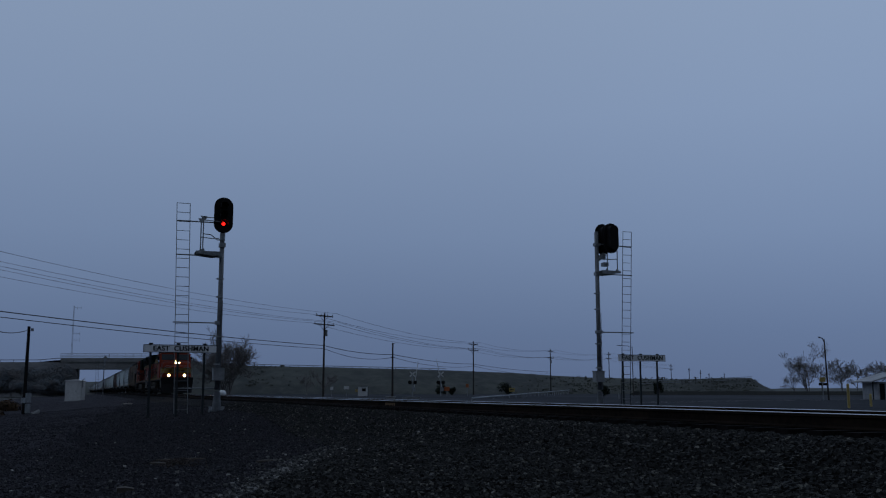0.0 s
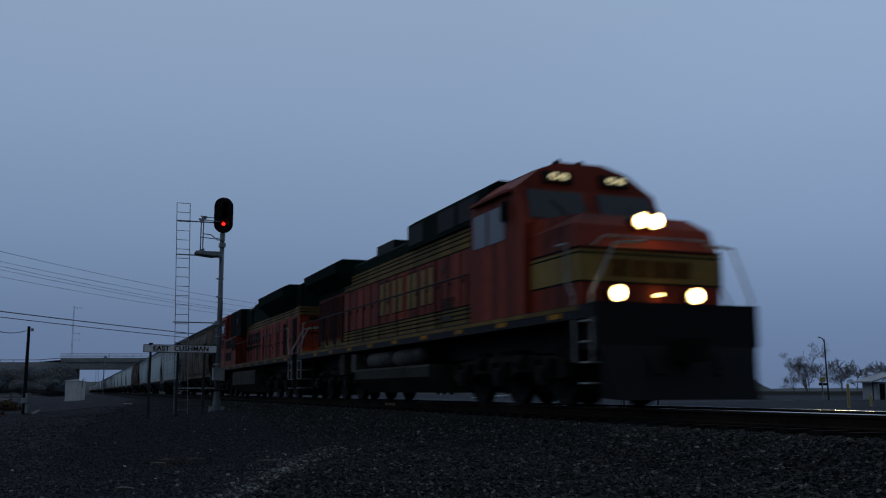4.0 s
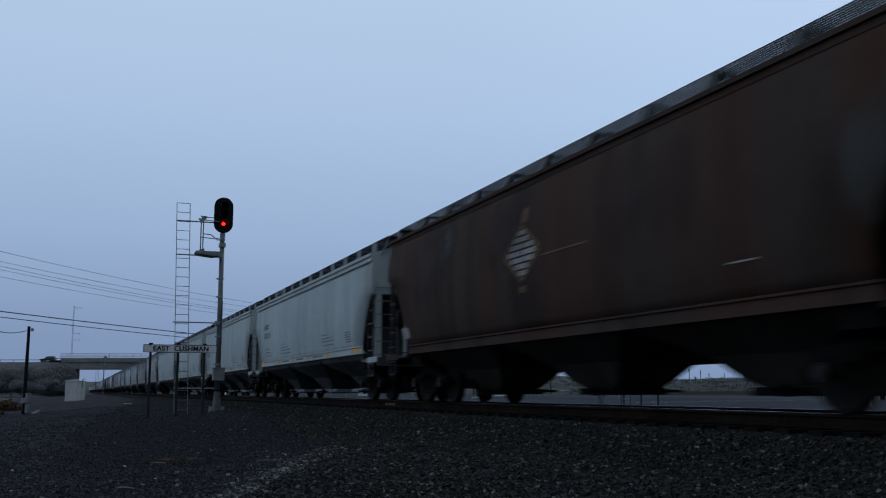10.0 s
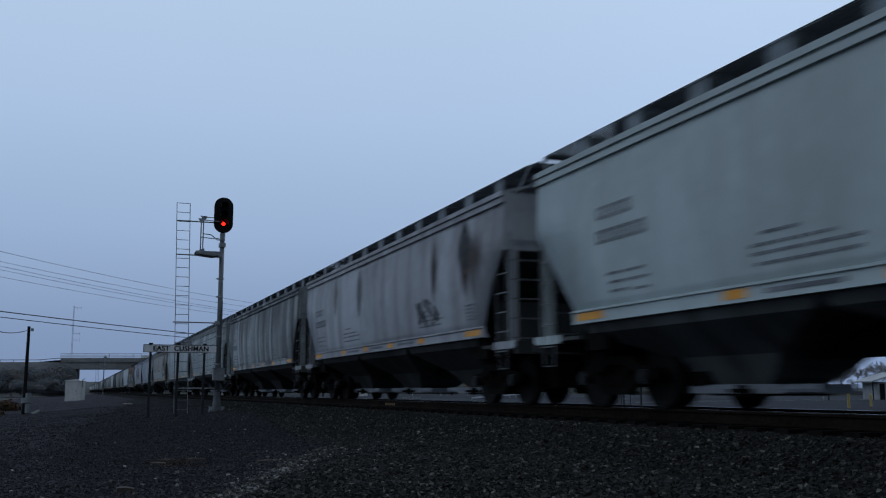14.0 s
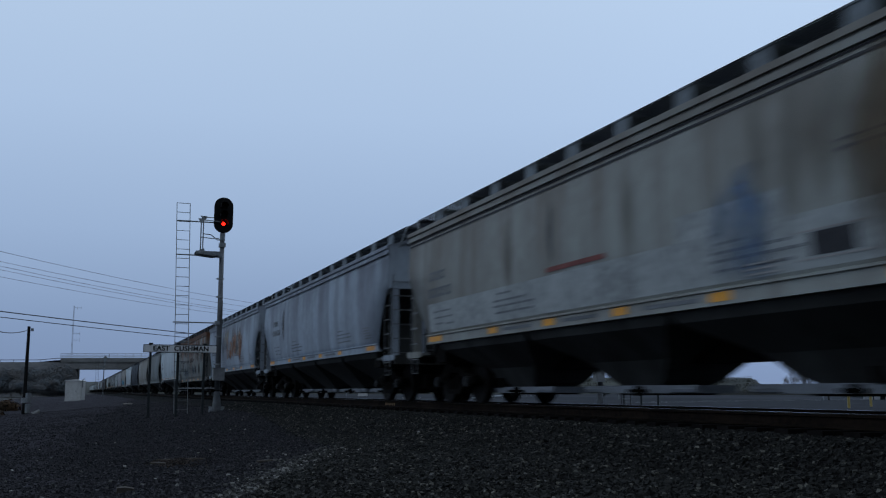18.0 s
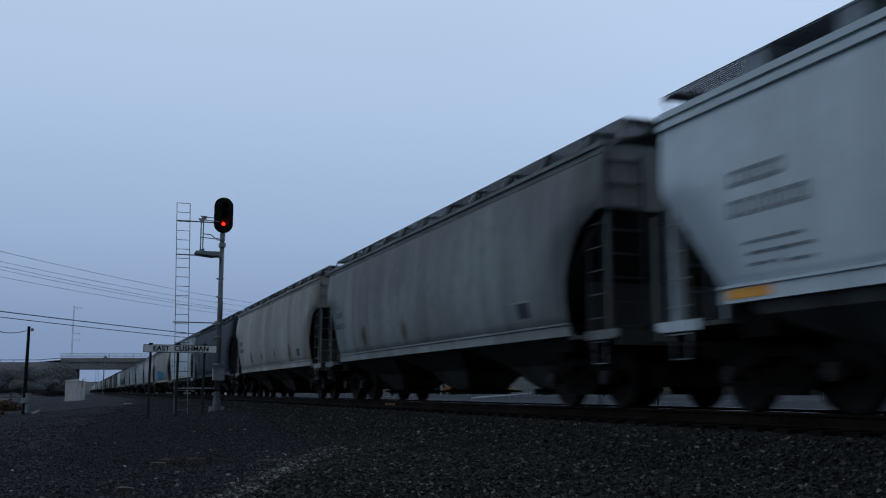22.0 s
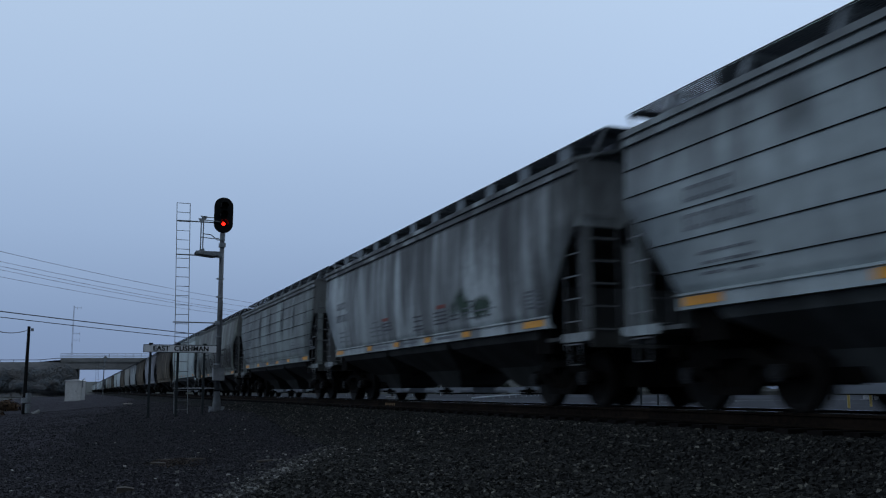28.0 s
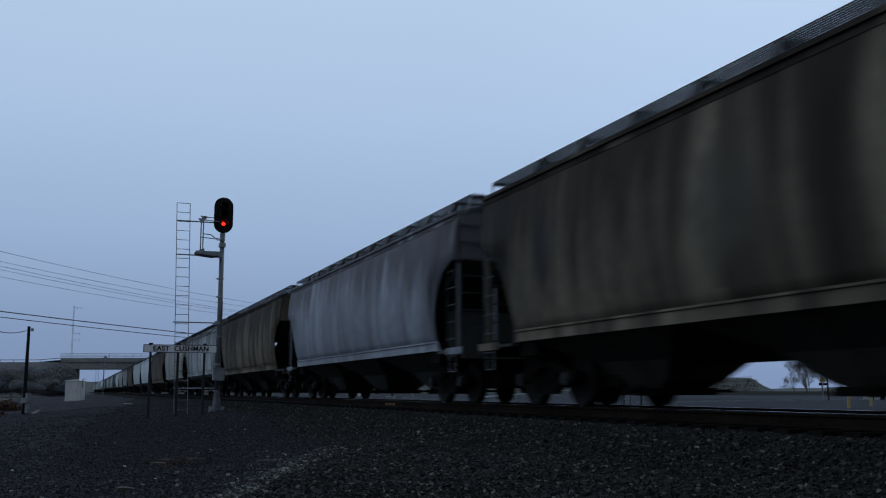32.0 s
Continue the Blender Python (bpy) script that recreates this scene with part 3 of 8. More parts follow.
        part("air_hose", Bag().path([(0.35, s * (a + 0.35), 0.85), (0.38, s * (half - 0.15), 0.55), (0.30, s * (half + 0.02), 0.52)], 0.025), M_BLACK, car)
        part("bolster", Bag().box(-1.38, 1.38, s * (half - 2.35) - 0.3, s * (half - 2.35) + 0.3, 0.88, 1.30), dark, car)
        truck(car, s * (half - 2.35))
    part("brake_wheel", Bag().wheel([(0, 0.03), (0.02, 0.27), (0.04, 0.27), (0.05, 0.03)], 0.55, 0, 0, 14), M_BLACK, car).matrix_basis = pose(-0.95, a + 0.12, 2.6, 0, 0, 90)
    part("centre_sill", Bag().box(-0.28, 0.28, -a - 0.2, a + 0.2, 0.66, 1.30), dark, car)
    span = half - 4.6 if bays == 3 else (half - 4.1) / 1.5
    for k in ((-1, 0, 1) if bays == 3 else (-1.5, -0.5, 0.5, 1.5)):
        y = k * span
        t, w = span / 2 - 0.02, 0.46
        m1, m2, n1, n2 = (1.15, 0.74, 0.75, 0.55) if bays == 3 else (1.05, 0.78, 0.80, 0.45)
        far = bays / 2 - 0.5
        lo_, hi_ = (0.55 if k < -far + 0.1 else 0.0), (0.55 if k > far - 0.1 else 0.0)
        rings = [[(-1.44, y - t, 1.30), (1.44, y - t, 1.30), (1.44, y + t, 1.30), (-1.44, y + t, 1.30)],
                 [(-1.38, y - t + 0.12, 1.14), (1.38, y - t + 0.12, 1.14), (1.38, y + t - 0.12, 1.14), (-1.38, y + t - 0.12, 1.14)],
                 [(-n1, y - m1, 0.72), (n1, y - m1, 0.72), (n1, y + m1, 0.72), (-n1, y + m1, 0.72)],
                 [(-n2, y - m2 - lo_, 0.42), (n2, y - m2 - lo_, 0.42), (n2, y + m2 + hi_, 0.42), (-n2, y + m2 + hi_, 0.42)],
                 [(-n2 + 0.1, y - w - lo_, 0.30), (n2 - 0.1, y - w - lo_, 0.30), (n2 - 0.1, y + w + hi_, 0.30), (-n2 + 0.1, y + w + hi_, 0.30)]]
        bay = part("hopper_bay", Bag().loft(rings), paint, car)
        part("outlet_gate", Bag().box(-0.55, 0.55, y - 0.55, y + 0.55, 0.19, 0.30).box(-0.95, 0.95, y - 0.40, y - 0.34, 0.23, 0.28).box(-0.80, -0.72, y - 0.44, y - 0.30, 0.18, 0.33), dark, bay)
        if kind == "smooth":
            part("outlet_pipe", Bag().box(-0.62, 0.62, y - 0.95, y + 0.95, 0.22, 0.34).rod((-0.55, y - 1.6, 0.28), (-0.55, y + 1.6, 0.28), 0.06, 8), M_PIPE, bay)
    return car


def reflectors(car, kind, length):
    """Amber tape along the sill, and small stencilled lines between the pieces."""
    a = length / 2 - 0.78
    zl = side_curve(kind)[0][0]
    e = panel_end(kind, zl, a)
    for s in (-1, 1):
        x = s * (side_curve(kind)[0][1] + 0.021)
        ins, out = min(x, x + s * 0.006), max(x, x + s * 0.006)
        for f, w in ((0.99, 0.8), (0.52, 0.42), (0.19, 0.42), (-0.13, 0.42), (-0.46, 0.42), (-0.87, 0.8)):
            y1 = s * -f * e if s > 0 else f * e
            part("amber_reflector", Bag().box(ins, out, y1 - w if s < 0 else y1, y1 if s < 0 else y1 + w, zl - 0.125, zl - 0.008), M_AMBER, car)
        if kind != "old":
            for f, w in ((0.09, 1.1), (-0.245, 1.3), (0.42, 1.2)):
                y1 = f * e if s < 0 else -f * e
                part("sill_stencil", Bag().box(ins, out, min(y1, y1 + s * w), max(y1, y1 + s * w), zl - 0.10, zl - 0.045), M_STENCIL, car)


def stencils(car, kind, length, wordy=True):
    """Reporting marks and data lines on both sides."""
    words = random.Random(int(length * 10))
    a = length / 2 - 0.78
    for s in (-1, 1):
        def st(u0, u1, z0, z1):
            y0, y1 = (a - u1, a - u0) if s < 0 else (-a + u0, -a + u1)
            return patch(Bag(), kind, y0, y1, z0, z1, 0.006, s)

        def marks(u0, z, h, widths):
            b, u = Bag(), u0
            for w in widths:
                for u1, u2, z1, z2 in ((0, 0.05, 0, h), (w - 0.05, w, 0, h), (0.05, w - 0.05, 0, 0.05), (0.05, w - 0.05, h - 0.05, h)):
                    q = st(u + u1, u + u2, z + z1, z + z2)
                    b.add(q.v, q.f)
                u += w + 0.055
            tagged(part("reporting_mark", b, M_STENCIL, car), kind="stuff")
        if wordy:
            sh = 0.6 if length > 18.8 else 0.0
            up = 0.14 if length > 18.8 else 0.0
            marks(1.45 + sh, 2.66 + up, 0.2, (0.2, 0.18, 0.2, 0.2))
            marks(1.42 + sh, 2.29 + up, 0.21, (0.18, 0.18, 0.16, 0.18, 0.18, 0.18))
            for block in (((1.65, 2.65, 1.95), (1.7, 2.75, 1.82), (1.7, 2.2, 1.69), (2.35, 2.75, 1.67)),
                          ((5.1, 5.7, 2.03), (4.9, 6.3, 1.90), (4.9, 6.6, 1.80), (4.95, 6.55, 1.68)),
                          ((11.7, 12.3, 2.01), (11.6, 13.0, 1.90), (11.6, 13.2, 1.80), (11.65, 13.1, 1.68)),
                          ((14.5, 15.05, 1.94), (14.5, 15.1, 1.87), (14.5, 15.1, 1.80), (14.55, 15.2, 1.73), (14.55, 15.2, 1.66))):
                b = Bag()
                for u0, u1, z in block:
                    # words of a few letters with gaps between them
                    u = u0
                    while u < u1 - 0.05:
                        w = min(u1 - u, words.choice((0.12, 0.2, 0.28, 0.36)))
                        q = st(u + sh, u + sh + w, z, z + 0.038)
                        b.add(q.v, q.f)
                        u += w + 0.05
                tagged(part("data_stencil", b, M_STENCIL, car), kind="stuff")


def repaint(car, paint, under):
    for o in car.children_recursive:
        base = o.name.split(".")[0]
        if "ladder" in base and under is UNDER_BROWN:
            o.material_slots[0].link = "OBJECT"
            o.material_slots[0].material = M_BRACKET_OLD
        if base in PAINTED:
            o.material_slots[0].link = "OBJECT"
            # slope sheets and bulkheads get the darker colour as shade inside the end openings
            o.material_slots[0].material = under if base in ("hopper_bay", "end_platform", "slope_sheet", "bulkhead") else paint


SPEED = 21.3
# place in the train of each car's rear roof corner, counted from the spot abreast of the camera at 0 s
REAR = [161.6, 180.0, 199.1, 217.5, 235.8, 255.5, 274.1, 293.2, 312.6, 330.4, 348.9, 367.3, 386.6, 404.8, 423.8, 442.3, 460.7, 479.4, 498.0, 516.8,
        535.8, 554.2, 573.0, 590.5, 608.0, 625.9, 643.1, 661.3, 679.9, 698.5]
while len(REAR) < 60:
    REAR.append(REAR[-1] + 18.6)

PAINTS = {
    "pale": car_paint("pale_grey_green_car_paint", (0.545, 0.59, 0.58), (0.25, 0.27, 0.25), 0.22, patchy=0.35, runs=(0.30, 0.32, 0.31), run_amount=0.25),
    "lined": car_paint("pale_grey_seamed_car_paint", (0.52, 0.56, 0.56), (0.14, 0.145, 0.145), 0.42, runs=(0.10, 0.095, 0.095), run_amount=0.55, run_reach=0.40, run_start=0.42),
    "streaked": car_paint("grime_streaked_white_car_paint", (0.53, 0.55, 0.55), (0.09, 0.09, 0.09), 0.75, hard=0.04, runs=(0.06, 0.06, 0.06), run_amount=0.8, run_reach=0.22, run_start=0.42),
    "blue_grey": car_paint("blue_grey_car_paint", (0.44, 0.485, 0.55), (0.15, 0.15, 0.17), 0.38, runs=(0.13, 0.13, 0.15), run_amount=0.5, run_reach=0.30, run_start=0.44),
    "grey_seamed": car_paint("dull_grey_seamed_car_paint", (0.34, 0.365, 0.35), (0.11, 0.105, 0.105), 0.5, runs=(0.08, 0.07, 0.07), run_amount=0.5, run_reach=0.25, run_start=0.42),
    "blue_white": car_paint("pale_blue_grey_car_paint", (0.60, 0.645, 0.67), (0.30, 0.32, 0.33), 0.25, patchy=0.35),
    "lavender": car_paint("dingy_white_car_paint", (0.50, 0.50, 0.525), (0.19, 0.17, 0.17), 0.45, runs=(0.12, 0.10, 0.095), run_amount=0.3, run_reach=0.34, run_start=0.44),
    "rust": car_paint("rust_streaked_olive_car_paint", (0.168, 0.134, 0.096), (0.036, 0.027, 0.021), 0.75, (0.055, 0.026, 0.016), 0.6, 0.75, hard=0.04, spec=0.06),
    "brown": car_paint("mineral_brown_car_paint", (0.070, 0.046, 0.037), (0.026, 0.020, 0.017), 0.6, (0.085, 0.036, 0.022), 0.45, rough=0.75, spec=0.06),
    "beige": car_paint("dusty_beige_car_paint", (0.39, 0.385, 0.355), (0.17, 0.145, 0.12), 0.5, runs=(0.15, 0.11, 0.085), run_amount=0.35, run_reach=0.20, run_start=0.44),
    "rusty_beige": car_paint("rusted_beige_car_paint", (0.235, 0.255, 0.245), (0.09, 0.075, 0.062), 0.5, (0.16, 0.085, 0.045), 0.30, runs=(0.15, 0.060, 0.026), run_amount=0.9, run_reach=0.26, run_start=0.40),
    "dark": car_paint("dark_grey_car_paint", (0.275, 0.295, 0.29), (0.105, 0.095, 0.088), 0.45, runs=(0.09, 0.08, 0.075), run_amount=0.4, run_reach=0.22, run_start=0.42),
    "dusk_grey": car_paint("grimy_lavender_grey_car_paint", (0.36, 0.37, 0.41), (0.12, 0.11, 0.115), 0.5, runs=(0.07, 0.06, 0.062), run_amount=0.8, run_reach=0.30, run_start=0.40),
    "navy": car_paint("navy_car_paint", (0.064, 0.078, 0.094), (0.026, 0.027, 0.030), 0.5, spec=0.06),
    "grimy": car_paint("grimy_grey_green_car_paint", (0.33, 0.345, 0.315), (0.09, 0.08, 0.07), 0.5, hard=0.08, runs=(0.06, 0.05, 0.047), run_amount=0.45, run_reach=0.24, run_start=0.40),
    "dark_brown": car_paint("dark_brown_streaked_car_paint", (0.235, 0.187, 0.137), (0.034, 0.027, 0.021), 0.8, rough=0.75, hard=0.06, spec=0.06, runs=(0.02, 0.016, 0.013), run_amount=0.8, run_reach=0.20, run_start=0.40),
}
# grime of the underbody, and the shade coloured into the end recesses
UNDER = car_paint("underbody_grime_and_recess_shade", (0.115, 0.118, 0.116), (0.030, 0.028, 0.026), 0.6)
UNDER_MID = car_paint("dull_underbody_grime_and_shade", (0.068, 0.066, 0.062), (0.022, 0.020, 0.018), 0.6)
UNDER_BROWN = car_paint("brown_underbody_grime_and_shade", (0.052, 0.043, 0.036), (0.018, 0.015, 0.013), 0.6)
KINDS = {"low": ("low", False), "four": ("smooth", False), "smooth": ("smooth", False), "lined": ("smooth", True), "old": ("old", False)}
CARS = [("old", "rust", "rust-streaked olive"), ("lined", "lined", "pale grey seamed"), ("smooth", "pale", "pale grey-green"), ("lined", "lined", "pale grey seamed"),
        ("old", "brown", "mineral brown"), ("smooth", "pale", "pale grey-green"), ("smooth", "pale", "pale grey-green"), ("smooth", "pale", "pale grey-green"),
        ("smooth", "pale", "pale grey-green"), ("smooth", "lavender", "dingy white"), ("smooth", "streaked", "grime-streaked grey"), ("lined", "lined", "pale grey seamed"),
        ("smooth", "lined", "grey-green"), ("smooth", "beige", "dusty beige"), ("four", "blue_grey", "blue-grey"), ("four", "blue_grey", "blue-grey"),
        ("low", "rusty_beige", "rusted beige"), ("smooth", "blue_white", "pale blue-grey"), ("old", "dark", "dark grey"), ("old", "beige", "dusty beige"),
        ("old", "navy", "dark navy"), ("smooth", "blue_white", "pale blue-grey"), ("old", "beige", "dusty beige"), ("smooth", "lavender", "dingy white"),
        ("lined", "lined", "pale grey seamed"), ("smooth", "streaked", "grime-streaked white"), ("lined", "grey_seamed", "streaked grey seamed"), ("old", "grimy", "grimy grey-green"),
        ("smooth", "pale", "pale grey-green"), ("old", "dark_brown", "grimy dark brown"), ("old", "dusk_grey", "grimy lavender-grey"), ("old", "dark_brown", "brown-grey")]
more = random.Random(5)
while len(CARS) < len(REAR):
    CARS.append(more.choice([c for c in CARS[5:30] if c[1] not in ("rusty_beige", "rust")]))

protos, train = {}, []
front = 142.8
for k, (rear, (kind, colour, words)) in enumerate(zip(REAR, CARS)):
    end = rear + 0.8
    length = end - front
    near = k < 31
    key = (kind, round(length * 2) / 2, near)
    if key not in protos:
        protos[key] = hopper(KINDS[kind][0], key[1], KINDS[kind][1] and near, near, 4 if kind == "four" else 3)
        if near:
            stencils(protos[key], KINDS[kind][0], key[1], kind not in ("old", "low"))
            if kind != "old":
                reflectors(protos[key], KINDS[kind][0], key[1])
        car = protos[key]
    else:
        car = copy_thing(protos[key], pose(0, 0, 0))
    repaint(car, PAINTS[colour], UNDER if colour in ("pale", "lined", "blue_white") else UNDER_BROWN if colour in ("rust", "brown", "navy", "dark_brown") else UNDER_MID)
    tagged(car, words + " covered hopper car rolling on the main line")
    car.matrix_basis = pose(0, (front + end) / 2, 0)
    train.append((car, (front + end) / 2))
    front = end


# ---- painted marks that set single cars apart ----
def paint_mat(name, c):
    return material(name, c, tuple(v * 0.6 for v in c), 0.6, 0, 10, 1.5, 0.5, 0.0, spec=0.15)


def graffiti(index, y, z, w, h, mats, seed, count=6, thick=0.12):
    """Sprayed strokes on the near side of one car: wandering ribbons one over another."""
    car, _ = train[index]
    kind = KINDS[CARS[index][0]][0]
    rnd = random.Random(seed)
    for k in range(count):
        b = Bag()
        cy = y + w * ((k + 0.5) / count - 0.5)
        rw, rh = w / count * rnd.uniform(0.5, 0.9), h * rnd.uniform(0.30, 0.5)
        p1, p2, turn = rnd.uniform(0, 6.28), rnd.uniform(0, 6.28), rnd.choice((1.0, 1.5, 2.0))
        n = 26
        pts = []
        for j in range(n + 1):
            t = j / n
            pts.append((cy + rw * math.sin(turn * 6.28 * t + p1) * (0.6 + 0.4 * math.cos(3 * t + p2)), z + rh * math.cos(turn * 4.4 * t + p2)))
        verts = []
        for j, (u, q) in enumerate(pts):
            u0, q0 = pts[max(0, j - 1)]
            u1, q1 = pts[min(n, j + 1)]
            du, dq = u1 - u0, q1 - q0
            ln = math.hypot(du, dq) or 1.0
            tw = thick * (0.5 + 0.5 * math.sin(3.14 * (0.15 + 0.7 * j / n))) * rnd.uniform(0.85, 1.15)
            for sg in (-1, 1):
                zz = max(1.50, min(3.7, q + sg * tw * du / ln))
                verts.append((-side_x(kind, zz) - 0.010 - 0.002 * k, u - sg * tw * dq / ln, zz))
        b.add(verts, [(2 * j, 2 * j + 1, 2 * j + 3, 2 * j + 2) for j in range(n)])
        part("sprayed_stroke", b, mats[k % len(mats)], car)


def stripe(index, name, y0, y1, z0, z1, m, slant=0.0, proud=0.008):
    car, _ = train[index]
    part(name, patch(Bag(), KINDS[CARS[index][0]][0], y0, y1, z0, z1, proud, -1, slant), m, car)


G_BLUE, G_TEAL = paint_mat("sprayed_blue_paint", (0.02, 0.19, 0.52)), paint_mat("sprayed_teal_paint", (0.02, 0.36, 0.44))
G_DARK = paint_mat("sprayed_black_paint", (0.05, 0.05, 0.055))
G_GREEN = paint_mat("sprayed_green_paint", (0.06, 0.12, 0.08))
G_RED, G_WHITE = paint_mat("faded_red_paint", (0.30, 0.10, 0.085)), paint_mat("faded_white_paint", (0.42, 0.40, 0.38))
G_BAND = paint_mat("pale_grey_green_patch_paint", (0.43, 0.455, 0.445))
G_GREY, G_OCHRE = paint_mat("dull_grey_paint", (0.12, 0.12, 0.13)), paint_mat("ochre_primer_patch", (0.20, 0.12, 0.05))
G_RUSTY, G_TAN = paint_mat("faded_orange_line_paint", (0.34, 0.17, 0.09)), paint_mat("faded_tan_line_paint", (0.36, 0.30, 0.24))


def stain_mat(name, colour, power=0.9, scale=3.0, lo=0.40, hi=0.56, tall=0.15):
    """A soft-edged stain or spray that thins out into the paint below."""
    m = paint_mat(name, colour)
    n, l = m.node_tree.nodes, m.node_tree.links
    co, mp, no, rg = n.new("ShaderNodeTexCoord"), n.new("ShaderNodeMapping"), n.new("ShaderNodeTexNoise"), n.new("ShaderNodeMapRange")
    mp.inputs["Scale"].default_value = (0.3, 1.0, tall)
    l.new(co.outputs["Object"], mp.inputs["Vector"])
    l.new(mp.outputs[0], no.inputs["Vector"])
    no.inputs["Scale"].default_value, no.inputs["Detail"].default_value = scale, 5.0
    rg.inputs["From Min"].default_value, rg.inputs["From Max"].default_value, rg.inputs["To Max"].default_value = lo - 0.28, hi - 0.20, power
    off, size, less = n.new("ShaderNodeVectorMath"), n.new("ShaderNodeVectorMath"), n.new("ShaderNodeMath")
    off.operation, off.inputs[1].default_value = "MULTIPLY_ADD", (0.0, 2.0, 2.0)
    off.inputs[2].default_value = (0.0, -1.0, -1.0)
    l.new(co.outputs["Generated"], off.inputs[0])
    size.operation = "LENGTH"
    l.new(off.outputs[0], size.inputs[0])
    less.operation, less.inputs[1].default_value = "MULTIPLY_ADD", -0.42
    l.new(size.outputs["Value"], less.inputs[0])
    l.new(no.outputs[0], less.inputs[2])
    l.new(less.outputs[0], rg.inputs["Value"])
    l.new(rg.outputs[0], n["Principled BSDF"].inputs["Alpha"])
    return m


S_BROWN = stain_mat("dried_brown_rust", (0.075, 0.045, 0.032))
S_SOOT = stain_mat("run_down_soot", (0.05, 0.049, 0.05), 0.8)
S_FAINT = stain_mat("thin_grime_runs", (0.13, 0.135, 0.14), 0.55, 3.5, 0.42, 0.62, 0.10)
S_SMEAR = stain_mat("thin_brown_film", (0.20, 0.17, 0.13), 0.4, 2.0, 0.34, 0.62, 0.2)
S_DULLBLUE = stain_mat("washed_out_blue_spray", (0.05, 0.13, 0.20), 0.6, 2.5, 0.36, 0.60, 0.8)
S_RUSTFILM = stain_mat("spreading_rust_film", (0.16, 0.075, 0.038), 0.65, 2.2, 0.34, 0.62, 0.5)
S_OCHRE = stain_mat("dull_primer_patch", (0.17, 0.12, 0.07), 0.65, 3.0, 0.36, 0.56)
S_ORANGE = stain_mat("faded_orange_spray", (0.38, 0.15, 0.07), 0.7, 2.0, 0.38, 0.60, 0.8)
S_BLUE = stain_mat("faded_blue_spray", (0.035, 0.17, 0.40), 0.95, 2.0, 0.34, 0.55, 0.8)
S_TEAL = stain_mat("faded_teal_spray", (0.04, 0.28, 0.38), 0.9, 2.0, 0.38, 0.58, 0.8)
S_CREAM = stain_mat("faded_cream_spray", (0.36, 0.29, 0.21), 0.6, 2.0, 0.36, 0.58, 0.8)
S_GREEN = stain_mat("faded_green_spray", (0.06, 0.10, 0.07), 0.85, 2.5, 0.40, 0.56, 0.8)
S_BLACK = stain_mat("faded_black_spray", (0.03, 0.03, 0.03), 0.85, 1.5, 0.30, 0.52, 0.8)
S_OVAL = stain_mat("washed_out_pale_blue_spray", (0.15, 0.24, 0.38), 0.7, 2.0, 0.34, 0.60, 0.8)
S_FILM = stain_mat("thin_dark_grime_film", (0.055, 0.050, 0.046), 0.6, 1.6, 0.20, 0.52, 0.25)
S_BAR = stain_mat("thin_black_spray_bar", (0.045, 0.042, 0.042), 0.8, 1.5, 0.10, 0.40, 0.8)
S_YELLOW = stain_mat("faded_yellow_run", (0.30, 0.18, 0.05), 0.9, 3.0, 0.34, 0.52)


def stains(index, rows):
    for m, y, z, w, h in rows:
        z1 = min(z + h / 2, side_curve(KINDS[CARS[index][0]][0])[-1][0] - 0.03)
        stripe(index, "sprayed_patch" if "spray" in m.name else "stain", y - w / 2, y + w / 2, max(z - h / 2, side_curve(KINDS[CARS[index][0]][0])[0][0] + 0.06), z1, m, 0.0, 0.007 + 0.0007 * (len(train[index][0].children) % 9))


# rust-streaked olive car
for o in train[0][0].children:
    if o.name.split(".")[0] in ("end_wall", "crossover_panel"):
        o.material_slots[0].link = "OBJECT"
        o.material_slots[0].material = PAINTS["dark"]
S_OIL = stain_mat("black_oily_runs", (0.022, 0.018, 0.014), 0.6, 3.0, 0.36, 0.56, 0.10)
S_MOSS = stain_mat("olive_chalk_film", (0.14, 0.125, 0.095), 0.5, 2.2, 0.38, 0.58, 0.12)
S_MAROON = stain_mat("maroon_primer_runs", (0.075, 0.034, 0.024), 0.6, 3.0, 0.36, 0.56, 0.10)
stains(0, [(S_YELLOW, 7.65, 1.95, 0.25, 0.9), (S_YELLOW, -7.1, 2.1, 0.16, 1.3), (S_YELLOW, -3.6, 2.2, 0.10, 1.7), (S_BROWN, 7.3, 2.9, 1.2, 1.3), (S_MAROON, 5.4, 2.7, 1.8, 2.2), (S_MOSS, 3.6, 2.6, 1.2, 2.2),
           (S_OIL, 4.4, 2.8, 0.9, 2.4), (S_MAROON, 2.2, 2.6, 1.1, 2.4), (S_MOSS, 0.9, 2.5, 1.3, 2.2), (S_OIL, -0.8, 2.7, 2.6, 3.0), (S_OIL, -1.4, 2.6, 1.7, 2.8), (S_MAROON, -2.6, 2.6, 1.3, 2.6), (S_MOSS, -3.6, 2.5, 0.8, 2.4),
           (S_MOSS, -4.9, 2.4, 1.6, 2.2), (S_OIL, -5.8, 3.1, 0.5, 1.3), (S_MAROON, -6.6, 2.9, 0.9, 1.6), (S_OIL, 6.5, 2.9, 0.6, 2.0)])
for u in (7.4, 6.9):
    stripe(0, "worn_stencil", u - 0.35, u, 2.36, 2.46, G_DARK)
    stripe(0, "worn_stencil", u - 0.3, u, 1.72, 1.86, G_DARK)
